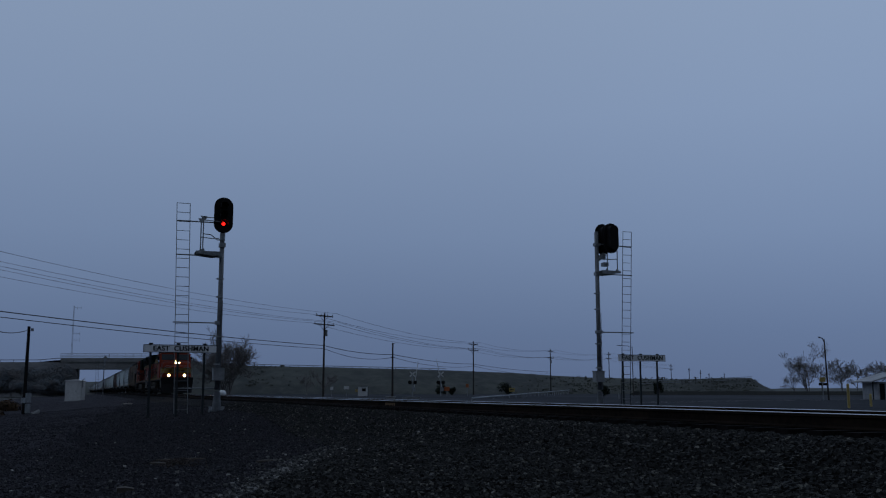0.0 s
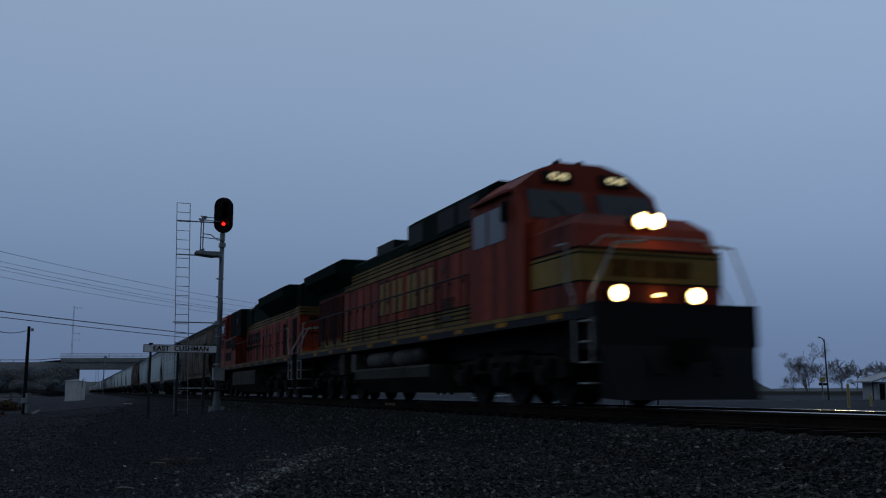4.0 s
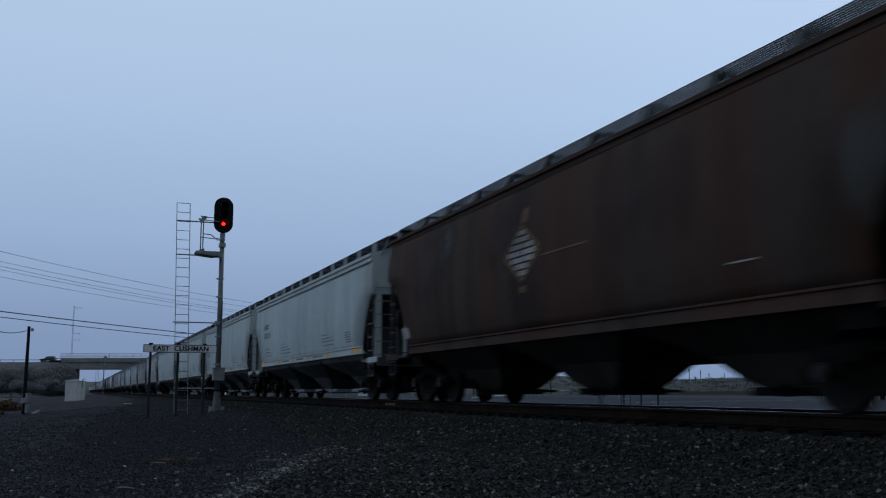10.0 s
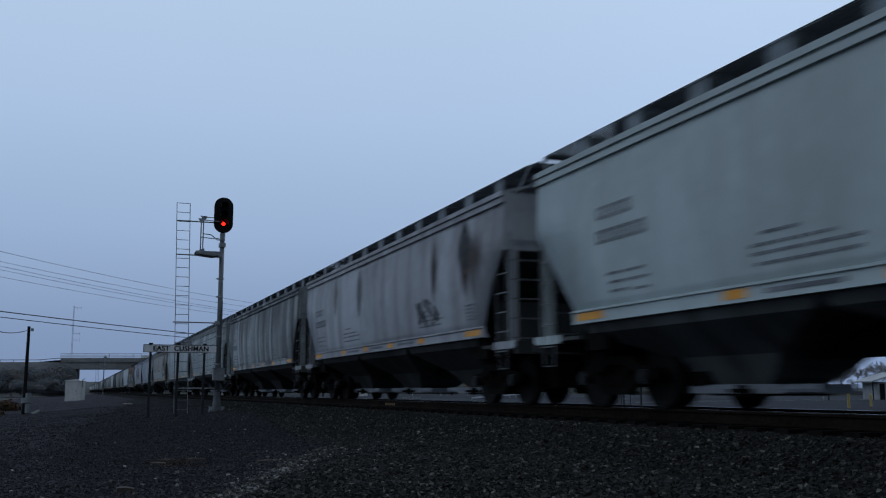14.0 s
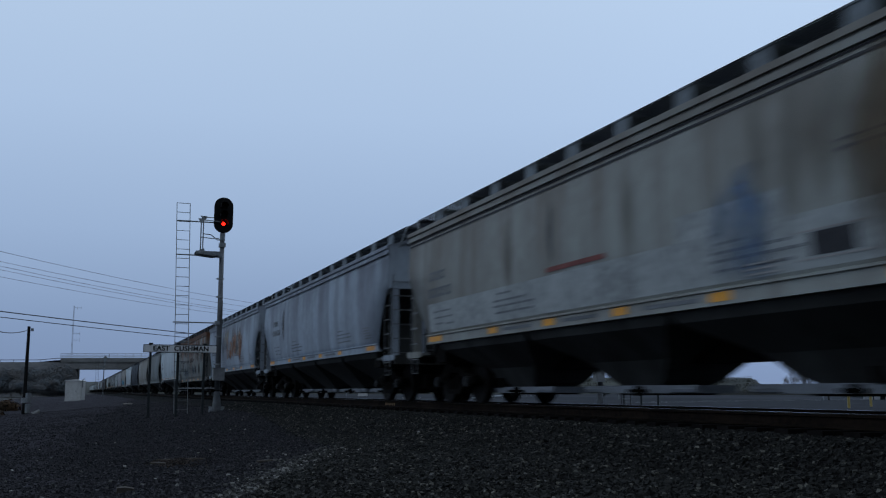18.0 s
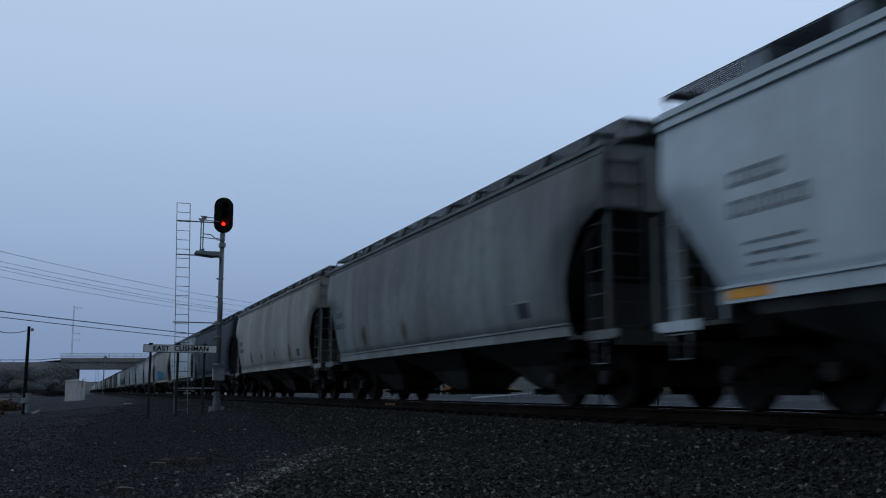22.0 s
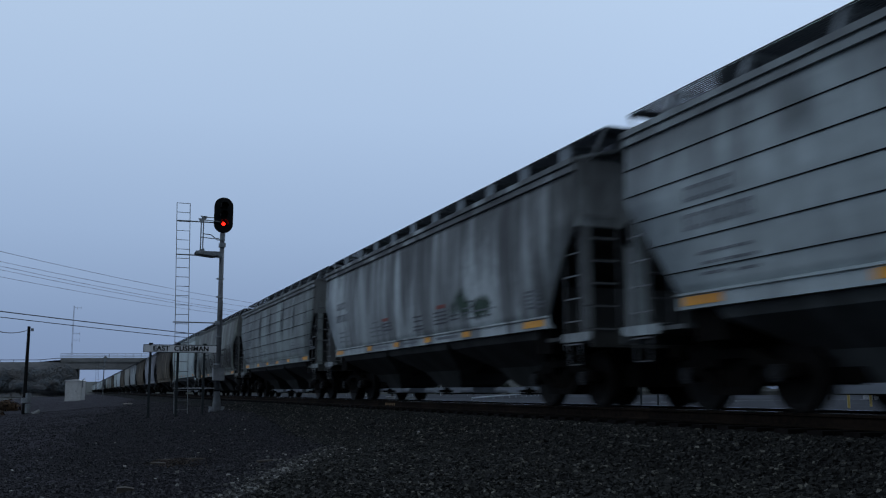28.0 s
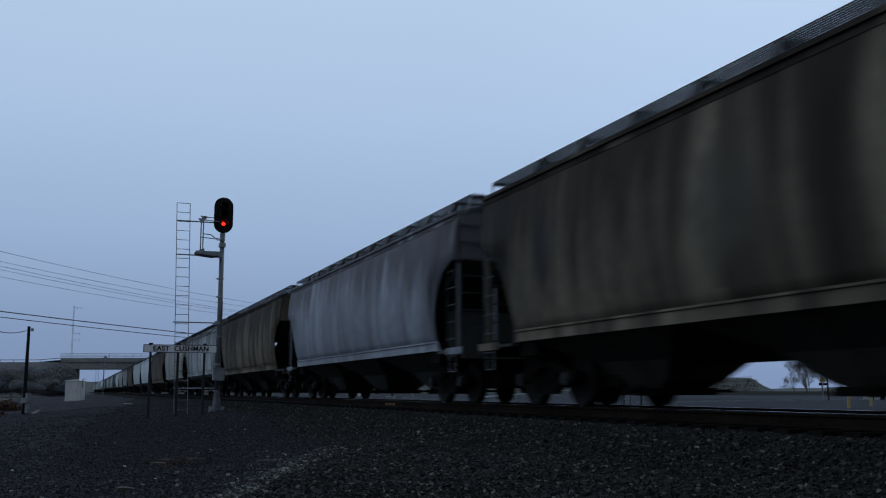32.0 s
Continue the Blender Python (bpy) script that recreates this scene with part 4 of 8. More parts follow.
stains(1, [(S_FAINT, -4.7, 3.4, 0.7, 0.9), (S_FAINT, -3.6, 3.45, 0.5, 0.7), (S_FAINT, -5.4, 3.4, 0.5, 0.6), (S_FAINT, -2.4, 3.4, 0.6, 0.9), (S_BROWN, -6.2, 3.3, 0.5, 1.0), (S_FAINT, 0.5, 3.2, 1.0, 1.2), (S_FAINT, 3.4, 3.3, 0.8, 1.0)])
# dingy white car with a rusted front corner
stains(9, [(S_BROWN, -6.9, 3.0, 1.9, 1.9), (S_SOOT, -6.4, 3.2, 1.2, 1.3), (S_BROWN, -4.6, 2.9, 0.6, 1.6), (S_FAINT, 1.5, 3.0, 0.8, 1.4), (S_SMEAR, 4.2, 3.1, 0.7, 1.2)])
graffiti(9, -4.0, 2.0, 1.5, 0.6, (G_DARK, G_GREY), 4, 4, 0.05)
# patched beige-grey car: pale lower band, red bar, washed-out blue tag
stripe(13, "pale_lower_band", -6.6, 6.9, 1.55, 2.16, G_BAND, 0.0, 0.005)
stripe(13, "pale_patch", -4.78, -2.68, 2.16, 2.50, G_BAND, 0.0, 0.005)
stripe(13, "dark_rule", -6.6, -5.6, 2.70, 2.74, G_GREY)
stripe(13, "dark_rule", -6.6, -5.6, 2.80, 2.83, G_GREY)
for k in range(3):
    stripe(13, "white_rule", -4.6, -4.0, 1.58 + 0.06 * k, 1.60 + 0.06 * k, G_WHITE, 0.0, 0.016)
stripe(13, "red_stripe", -0.85, 1.05, 2.21, 2.29, G_RED)
# two dark strips painted on the sheet for the shade between cornice ridges
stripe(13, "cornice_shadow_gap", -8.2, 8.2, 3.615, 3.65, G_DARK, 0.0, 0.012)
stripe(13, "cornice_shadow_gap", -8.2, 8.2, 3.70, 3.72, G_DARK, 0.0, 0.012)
stripe(13, "data_panel", -5.75, -5.1, 1.68, 1.93, G_DARK)
stripe(13, "white_rule", -5.95, -4.9, 1.94, 1.96, G_WHITE, 0.0, 0.010)
stripe(13, "white_rule", -5.95, -4.9, 1.64, 1.66, G_WHITE, 0.0, 0.010)
stains(13, [(S_OVAL, -3.95, 2.15, 1.1, 1.5), (S_FAINT, 0.9, 2.9, 0.3, 1.4), (S_SMEAR, 2.6, 2.6, 0.5, 1.6), (S_SMEAR, -1.6, 2.8, 0.7, 1.8), (S_OCHRE, -6.4, 2.6, 2.0, 2.2), (S_SMEAR, -5.2, 2.9, 2.0, 1.6)])
stains(14, [(S_FAINT, 4.9, 2.8, 0.6, 1.7), (S_BROWN, 4.6, 2.9, 0.3, 1.5)])
# blue-grey car with a big orange and cream tag
stains(15, [(S_CREAM, 1.2, 3.0, 2.0, 1.5), (S_ORANGE, -0.35, 2.2, 2.0, 0.7), (S_ORANGE, -1.6, 2.7, 1.6, 1.4),
            (S_SMEAR, -1.1, 3.0, 1.6, 1.4), (S_CREAM, -2.6, 2.7, 1.4, 1.6), (S_ORANGE, -3.4, 2.5, 1.6, 1.9), (S_FAINT, 2.4, 2.7, 1.2, 1.6)])
graffiti(15, -0.2, 2.45, 2.6, 1.0, (G_RUSTY, G_RUSTY, G_TAN), 8, 4, 0.055)
graffiti(15, -2.8, 2.6, 2.4, 1.3, (G_RUSTY, G_TAN, G_GREY), 12, 4, 0.06)
for k in range(4):
    stripe(15, "spray_scratch", 0.75, 1.65, 2.5 + 0.07 * k, 2.53 + 0.07 * k, G_DARK, -0.0, 0.016)
# rusted low-slung car
stains(16, [(S_RUSTFILM, 4.0, 3.2, 3.6, 1.0), (S_RUSTFILM, 7.0, 3.25, 1.8, 1.1), (S_RUSTFILM, 1.6, 3.15, 2.6, 1.2), (S_BROWN, 2.3, 2.36, 2.4, 0.22), (S_BROWN, 4.5, 2.36, 2.2, 0.10), (S_BROWN, 0.2, 2.36, 2.2, 0.16), (S_SMEAR, 5.4, 2.0, 1.6, 1.3), (S_DULLBLUE, 3.9, 1.6, 2.2, 0.75), (S_DULLBLUE, 2.5, 1.66, 2.0, 0.7),
            (S_RUSTFILM, -1.0, 3.2, 3.4, 1.1), (S_RUSTFILM, -3.8, 3.0, 2.8, 1.5), (S_RUSTFILM, -6.2, 3.0, 1.8, 1.6), (S_BROWN, -0.6, 2.4, 3.2, 0.36), (S_SMEAR, -5.6, 2.4, 2.0, 1.2), (S_BLACK, -2.4, 1.75, 1.4, 0.7), (S_DULLBLUE, -1.0, 1.7, 1.8, 0.7), (S_BLACK, -4.4, 1.7, 1.2, 0.7), (S_SMEAR, 0.6, 2.0, 2.4, 1.2)])
for z0 in (2.36, 1.80):
    for k in range(4):
        stripe(16, "worn_stencil", 6.72 - k * 0.28, 6.95 - k * 0.28, z0, z0 + 0.2, G_DARK)
for z0 in (1.86, 1.94, 2.04):
    stripe(16, "data_lines", 3.95, 4.45, z0, z0 + 0.04, G_GREY)
# grey and beige older cars
for z0, w in ((2.42, 0.8), (2.08, 1.1)):
    for ix in (18, 19, 20, 22):
        stripe(ix, "worn_stencil", 7.3 - w, 7.3, z0, z0 + 0.17, G_GREY)
for ix, rows in ((18, ((4.38, 1.75), (0.9, 1.7))), (19, ((-1.3, 1.75), (-4.2, 1.72), (1.6, 1.7), (4.2, 1.75))), (20, ((-4.0, 1.6),)), (22, ((-2.0, 1.7), (2.4, 1.7)))):
    for yy, zz in rows:
        stains(ix, [(S_OCHRE, yy, zz, 0.5, 0.6)])
for ix in (18, 19, 20, 22):
    stripe(ix, "data_panel", -5.95, -5.5, 1.52, 1.78, G_DARK)
    stripe(ix, "data_lines", -5.98, -5.2, 1.80, 1.82, G_WHITE)
    stripe(ix, "data_lines", -5.98, -5.2, 1.48, 1.50, G_WHITE)
stains(20, [(S_BLACK, -1.6, 3.35, 2.2, 0.35), (S_FAINT, 2.5, 2.8, 1.6, 1.8), (S_FAINT, -3.4, 2.6, 1.4, 1.6), (S_FAINT, 5.4, 2.6, 1.2, 1.6)])
stains(22, [(S_BLUE, 2.7, 1.76, 3.6, 1.05), (S_BLUE, 1.2, 1.74, 2.8, 1.0), (S_TEAL, -0.4, 1.70, 2.8, 0.9), (S_TEAL, -1.9, 1.66, 2.8, 0.8), (S_BROWN, 6.6, 2.6, 0.5, 1.5)])
graffiti(22, 2.4, 1.76, 3.6, 0.80, (G_BLUE, G_TEAL, G_BLUE), 3, 6, 0.2)
graffiti(22, -1.4, 1.68, 3.2, 0.62, (G_TEAL, G_TEAL, G_BLUE), 5, 5, 0.2)
stains(21, [(S_SMEAR, 4.2, 2.1, 1.5, 2.2)])
# grime-streaked cars
stains(25, [(S_GREEN, -3.4, 2.0, 1.6, 0.7), (S_GREEN, -4.4, 1.9, 1.2, 0.6)])
for u0, u1, z0 in ((1.65, 2.2, 2.02), (-2.4, -1.85, 2.02)):
    stripe(25, "red_heading", u0, u1, z0, z0 + 0.08, G_RED)
for u0, u1, zs in ((1.4, 2.2, (1.94, 1.86, 1.77)), (-0.9, -0.25, (1.94, 1.84, 1.72, 1.64)), (-2.5, -1.65, (1.93, 1.85, 1.77, 1.69)), (-3.1, -2.6, (1.80, 1.72))):
    for z in zs:
        stripe(25, "data_lines", u0, u1, z, z + 0.035, G_GREY)
stains(26, [(S_FAINT, y, 2.9, 0.9, 1.7) for y in (-6.4, -4.4, -2.2, 0.3, 2.6, 5.0)])
stains(24, [(S_FAINT, 4.3, 3.4, 0.6, 1.2), (S_FAINT, 2.4, 3.3, 0.5, 1.4)])
# grimy car with a long black outline tag
stains(27, [(S_FILM, 4.0, 1.9, 9.0, 1.1), (S_FILM, -3.6, 1.9, 9.0, 1.1), (S_FILM, -2.2, 2.8, 1.4, 2.2), (S_BLACK, -0.4, 2.45, 3.2, 0.10), (S_BLACK, 3.0, 2.43, 3.4, 0.09), (S_BLACK, -3.6, 2.49, 3.0, 0.12), (S_FILM, -5.6, 2.1, 3.4, 1.2)])
# broken square outlines of the tag below the line
for u0, u1, z0, z1 in ((3.4, 4.5, 1.52, 2.28), (1.1, 2.1, 1.55, 2.15), (-0.3, 0.3, 1.60, 2.38), (-2.0, -0.9, 1.55, 2.15), (-3.8, -2.9, 1.50, 2.30), (-6.1, -5.2, 1.50, 1.85)):
    for y0, y1, za, zb in ((u0, u1, z1 - 0.13, z1), (u0, u0 + 0.16, z0, z1 - 0.13), (u1 - 0.14, u1, z0 + 0.15, z1 - 0.13), (u0 + 0.3, u1 - 0.2, z0, z0 + 0.2)):
        if y1 - y0 > 0.08:
            stripe(27, "sprayed_stroke", y0, y1, za, zb, S_BAR)
stripe(27, "white_rule", -6.0, -5.4, 1.88, 1.90, G_WHITE)
stains(29, [(S_SOOT, 5.9, 2.6, 0.9, 2.2), (S_MOSS, 0.9, 2.5, 2.2, 2.0), (S_MOSS, -5.0, 2.6, 2.0, 2.0)])
for yy in (-1.2, -2.0, -2.8):
    stripe(0, "repair_patch", yy, yy + 0.16, 2.25, 2.42, G_WHITE)
for ix in (27,):
    reflectors(train[ix][0], "old", REAR[ix] - REAR[ix - 1])
# the emblem of the brown car: a white diamond of small bricks in a dull frame, with a ribbon above it
frame_b = Bag()
for (u0, z0), (u1, z1) in zip(((0.62, 3.16), (1.34, 2.68), (0.62, 2.18), (-0.08, 2.68)), ((1.34, 2.68), (0.62, 2.18), (-0.08, 2.68), (0.62, 3.16))):
    du, dz = u1 - u0, z1 - z0
    ln = math.hypot(du, dz)
    nu, nz = -dz / ln * 0.035, du / ln * 0.035
    frame_b.add([(-side_x("old", z) - 0.010, u, z) for u, z in ((u0 - nu, z0 - nz), (u1 - nu, z1 - nz), (u1 + nu, z1 + nz), (u0 + nu, z0 + nz))], [(0, 1, 2, 3)])
part("emblem_frame", frame_b, G_OCHRE, train[4][0])
for j in range(7):
    z0 = 2.27 + j * 0.12
    reach = 0.60 * (1 - abs(z0 + 0.05 - 2.68) / 0.50)
    u = -reach + (0.06 if j % 2 else 0.0)
    while u < reach - 0.06:
        w = min(0.24, reach - u)
        stripe(4, "emblem_block", 0.62 + u, 0.62 + u + w - 0.035, z0, z0 + 0.085, G_WHITE)
        u += 0.24
stripe(4, "emblem_ribbon", 0.45, 0.66, 3.20, 3.46, G_OCHRE, -0.10)
stripe(4, "emblem_tail", 0.52, 0.72, 1.96, 2.08, G_OCHRE)
stripe(4, "dull_rule", -1.75, -0.16, 2.52, 2.545, G_OCHRE)
stripe(4, "dull_rule", -5.57, -5.05, 1.76, 1.78, G_WHITE)
stripe(4, "data_panel", 7.0, 7.5, 1.5, 1.75, G_WHITE)
S_OXIDE = stain_mat("oxide_bloom", (0.060, 0.028, 0.019), 0.6, 2.0, 0.36, 0.60, 0.25)
S_ASH = stain_mat("ashy_road_film", (0.12, 0.125, 0.115), 0.45, 2.6, 0.36, 0.60, 0.3)
stains(4, [(S_OXIDE, 5.6, 2.9, 2.4, 1.8), (S_OXIDE, 1.4, 3.1, 2.2, 1.4), (S_OXIDE, -3.2, 3.0, 2.6, 1.7), (S_ASH, -7.5, 2.6, 1.3, 1.5), (S_SOOT, 4.4, 3.3, 1.2, 1.0)])


# ---- locomotives ----
M_ORANGE = car_paint("locomotive_orange", (0.29, 0.042, 0.018), (0.05, 0.011, 0.008), 0.8, spec=0.08)
M_GREEN = car_paint("dark_locomotive_green", (0.006, 0.015, 0.012), (0.004, 0.007, 0.006), 0.4, rough=0.85, spec=0.03)
M_YELLOW = car_paint("locomotive_yellow", (0.22, 0.125, 0.022), (0.05, 0.032, 0.012), 0.7, spec=0.08)
M_CAB_GLASS = material("dark_cab_glass", (0.012, 0.015, 0.018), None, 0.06, 0, 6, 1, 0.2, 0.0, spec=0.45)
M_GRILLE = material("grimy_red_brown_grille", (0.020, 0.009, 0.007), (0.007, 0.005, 0.005), 0.85, 0, 14, 1.2, 0.6, 0.3, spec=0.05)
M_FIGURE = material("flat_black_figures", (0.008, 0.007, 0.007), None, 0.9, spec=0.05)
M_GOLD = car_paint("faded_gold_mark", (0.26, 0.165, 0.045), (0.12, 0.07, 0.02), 0.5, spec=0.1)
M_DUST = material("dust_caked_reservoir", (0.085, 0.080, 0.072), (0.035, 0.030, 0.026), 0.9, 0, 6, 0.8, spec=0.1)
M_OLDTAPE = material("dirty_amber_tape", (0.36, 0.16, 0.015), (0.20, 0.09, 0.012), 0.7, spec=0.1)
M_TANK = material("dusty_fuel_tank_grey", (0.040, 0.037, 0.030), (0.018, 0.016, 0.013), 0.9, 0, 5, 0.8, spec=0.1)
M_RAILWHITE = material("pale_handrail_paint", (0.27, 0.27, 0.255), (0.15, 0.145, 0.13), 0.6, spec=0.2)
M_TRUCKDUST = material("dust_caked_truck_casting", (0.030, 0.027, 0.021), (0.010, 0.009, 0.008), 0.95, 0, 5, 1.2, 0.6, 0.3, spec=0.05)
M_DULLBROWN = material("dull_brown_figures", (0.11, 0.050, 0.014), (0.06, 0.03, 0.01), 0.8, spec=0.05)
M_DIMLAMP = material("lit_amber_step_lamp", (0.8, 0.7, 0.3), None, 0.3, emit=(1.0, 0.75, 0.25), power=6.0)
M_DIGITS = material("lit_number_board_figures", (0.7, 0.6, 0.3), None, 0.4, emit=(1.0, 0.85, 0.45), power=0.8)


def bands(lo, name, x, y0, y1, levels, parent=None):
    """A hood built up in courses of colour: (name, material, z0, z1)."""
    made = []
    for nm, m, z0, z1 in levels:
        made.append(part(nm, Bag().box(-x, x, y0, y1, z0, z1), m, parent or lo))
    return made


def loco_truck(lo, y):
    t = part("truck", Bag().box(-0.8, 0.8, -1.5, 1.5, 0.62, 0.86).box(-1.02, 1.02, -0.35, 0.35, 0.70, 1.02).box(-0.68, 0.68, -2.7, 2.7, 0.24, 0.62), M_GRIME, lo, "three-axle locomotive truck caked in grime")
    t.location = (0, y, 0)
    for s in (-1, 1):
        x = s * 1.08
        b = Bag().prism([(-2.55, 0.50), (-2.55, 0.78), (-2.1, 0.86), (-0.9, 0.92), (0.9, 0.92), (2.1, 0.86), (2.55, 0.78), (2.55, 0.50), (2.2, 0.46), (1.55, 0.46), (1.35, 0.60), (0.55, 0.60), (0.35, 0.46), (-0.35, 0.46), (-0.55, 0.60), (-1.35, 0.60), (-1.55, 0.46), (-2.2, 0.46)], "x", x - 0.08, x + 0.08)
        part("side_frame", b, M_TRUCKDUST, t)
        for yy in (-1.86, 0, 1.86):
            part("journal_box", Bag().box(min(s * 1.12, s * 1.28), max(s * 1.12, s * 1.28), yy - 0.19, yy + 0.19, 0.36, 0.70).rod((s * 1.26, yy, 0.53), (s * 1.33, yy, 0.53), 0.13, 10), M_STEEL, t)
            for dy in (-0.30, 0.30):
                part("coil_spring", Bag().rod((s * 1.2, yy + dy, 0.5), (s * 1.2, yy + dy, 0.80), 0.075, 8), M_GRIME, t)
        for dy in (-1.1, 0.75):
            part("brake_cylinder", Bag().rod((s * 1.22, dy, 0.80), (s * 1.22, dy + 0.35, 0.80), 0.12, 10), M_TRUCKDUST, t)
    for yy in (-1.86, 0, 1.86):
        wheelset(t, yy, 0.53)
    return t


def handrails(lo, y0, y1, x, step=1.55):
    for s in (-1, 1):
        part("handrail", Bag().rod((s * x, y0, 2.62), (s * x, y1, 2.62), 0.02, 6), M_BLACK, lo)
        y = y0
        while y < y1 + 0.01:
            part("stanchion", Bag().rod((s * x, y, 1.62), (s * x, y, 2.62), 0.018, 6), M_BLACK, lo)
            y += step


def end_steps(lo, half, sy, lamp=False):
    """Steps, corner rails and coupler at one end."""
    y = sy * (half - 0.75)
    for s in (-1, 1):
        for k in range(4):
            z = 0.36 + k * 0.32
            part("step", Bag().box(min(s * 1.05, s * 1.52), max(s * 1.05, s * 1.52), y - 0.14, y + 0.14, z, z + 0.03), M_RAILWHITE, lo)
        part("step_well", Bag().box(min(s * 0.98, s * 1.03), max(s * 0.98, s * 1.03), y - 0.35, y + 0.35, 0.30, 1.6), M_BLACK, lo)
        part("corner_rail", Bag().path([(s * 1.50, y + sy * 0.22, 0.7), (s * 1.50, y + sy * 0.22, 1.75), (s * 1.10, y + sy * 0.30, 2.55), (s * 0.55, y + sy * 0.32, 2.6)], 0.022, 6), M_RAILWHITE, lo, "pale painted corner handrail")
        part("grab_rail", Bag().path([(s * 1.50, y - sy * 0.35, 0.7), (s * 1.50, y - sy * 0.35, 1.75), (s * 1.50, y - sy * 0.55, 2.0), (s * 1.50, y - sy * 0.55, 2.62), (s * 1.50, y - sy * 0.9, 2.64)], 0.022, 6), M_RAILWHITE, lo)
    part("end_plate", Bag().box(-1.5, 1.5, min(y + sy * 0.28, y + sy * 0.36), max(y + sy * 0.28, y + sy * 0.36), 0.95, 1.62), M_BLACK, lo)
    p = Bag()
    yy = y + sy * 0.36
    p.loft([[(-1.45, yy, 0.15), (1.45, yy, 0.15), (1.45, yy, 0.95), (-1.45, yy, 0.95)], [(-1.3, yy + sy * 0.25, 0.12), (1.3, yy + sy * 0.25, 0.12), (1.3, yy + sy * 0.05, 0.8), (-1.3, yy + sy * 0.05, 0.8)]])
    part("plow", p, M_BLACK, lo, "black steel snow plow")
    part("coupler", Bag().box(-0.14, 0.14, min(sy * (half - 0.6), sy * half), max(sy * (half - 0.6), sy * half), 0.76, 1.0).box(-0.2, 0.18, min(sy * (half - 0.25), sy * (half + 0.06)), max(sy * (half - 0.25), sy * (half + 0.06)), 0.70, 1.05), M_GRIME, lo)
    part("air_hoses", Bag().path([(0.6, yy, 0.9), (0.62, yy + sy * 0.2, 0.55), (0.5, yy + sy * 0.25, 0.5)], 0.03).path([(-0.6, yy, 0.9), (-0.62, yy + sy * 0.2, 0.55), (-0.5, yy + sy * 0.25, 0.5)], 0.03), M_BLACK, lo)


def under_frame(lo, half, tank0, tank1, low=False):
    part("frame", Bag().box(-1.52, 1.52, -half + 0.5, half - 0.5, 1.38, 1.60).box(-0.7, 0.7, -half + 0.4, half - 0.4, 0.95, 1.38), M_BLACK, lo, "black frame with walkway")
    for s in (-1, 1):
        st = part("frame_stripe", Bag().box(min(s * 1.52, s * 1.526), max(s * 1.52, s * 1.526), -half + 0.9, half - 0.9, 1.52, 1.59), M_YELLOW, lo)
        y = -half + 1.5
        while y < half - 1.5:
            part("reflector", Bag().box(min(s * 1.52, s * 1.535), max(s * 1.52, s * 1.535), y, y + 0.40, 1.42, 1.50), M_OLDTAPE, st)
            y += 2.15
    zt = 0.86 if low else 1.22
    prof = [(-1.45, zt), (-1.50, zt - 0.06), (-1.50, 0.58), (-1.05, 0.22), (1.05, 0.22), (1.50, 0.58), (1.50, zt - 0.06), (1.45, zt)]
    if low:
        for s in (-1, 1):
            for a0, a1 in ((tank0 + 1.0, tank0 + 3.0), (tank0 + 3.3, tank0 + 5.3)):
                part("air_reservoir", Bag().wheel([(0, 0.02), (0.05, 0.15), (0.12, 0.21), (a1 - a0 - 0.12, 0.21), (a1 - a0 - 0.05, 0.15), (a1 - a0, 0.02)], 0, 0, 0, 14), M_DUST, lo, "dusty air reservoir", smooth=True).matrix_basis = pose(s * 1.22, a0, 1.08, 0, 0, 90)
            part("sand_box", Bag().box(min(s * 0.95, s * 1.47), max(s * 0.95, s * 1.47), tank1 + 0.05, tank1 + 0.55, 0.80, 1.30), M_DUST, lo)
    part("fuel_tank", Bag().prism(prof, "y", tank0, tank1), M_TANK, lo, "dusty grey fuel tank")


def logo_bars(lo, x, y0, z0, h, w, gap, mat, slant=0.0, edge=None):
    """The railway's mark, drawn as a row of plain upright bars with dark edges."""
    for s in (-1, 1):
        for k in range(8):
            y = y0 + (k // 2) * (w + gap) + (k % 2) * w * 0.56
            t = w * (0.38 if k % 3 else 0.30)
            for name, g, out, m in (("emblem_edge", 0.035, 0.004, edge), ("emblem_bar", 0.0, 0.009, mat)):
                if m is None:
                    continue
                X = sorted((s * x, s * (x + out)))
                part(name, Bag().prism([(y - g, z0 - g), (y + t + g, z0 - g), (y + t + g + slant, z0 + h + g), (y - g + slant, z0 + h + g)], "x", X[0], X[1]), m, lo)


def hood_doors(lo, x, y0, y1, z0, z1, step=0.78):
    y = y0
    k = 0
    while y < y1:
        for s in (-1, 1):
            X = sorted((s * x, s * (x + 0.012)))
            part("door_joint", Bag().box(X[0], X[1], y, y + 0.03, z0, z1), M_GRIME, lo)
            X = sorted((s * x, s * (x + 0.03)))
            part("door_latch", Bag().box(X[0], X[1], y + step * 0.8, y + step * 0.88, z0 + 0.5, z0 + 0.60), M_TANK, lo)
        y += step
        k += 1


def stripe_lines(lo, x, y0, y1, zs):
    for s in (-1, 1):
        X = sorted((s * x, s * (x + 0.005)))
        for z in zs:
            part("pinstripe", Bag().box(X[0], X[1], y0, y1, z, z + 0.035), M_GREEN, lo)


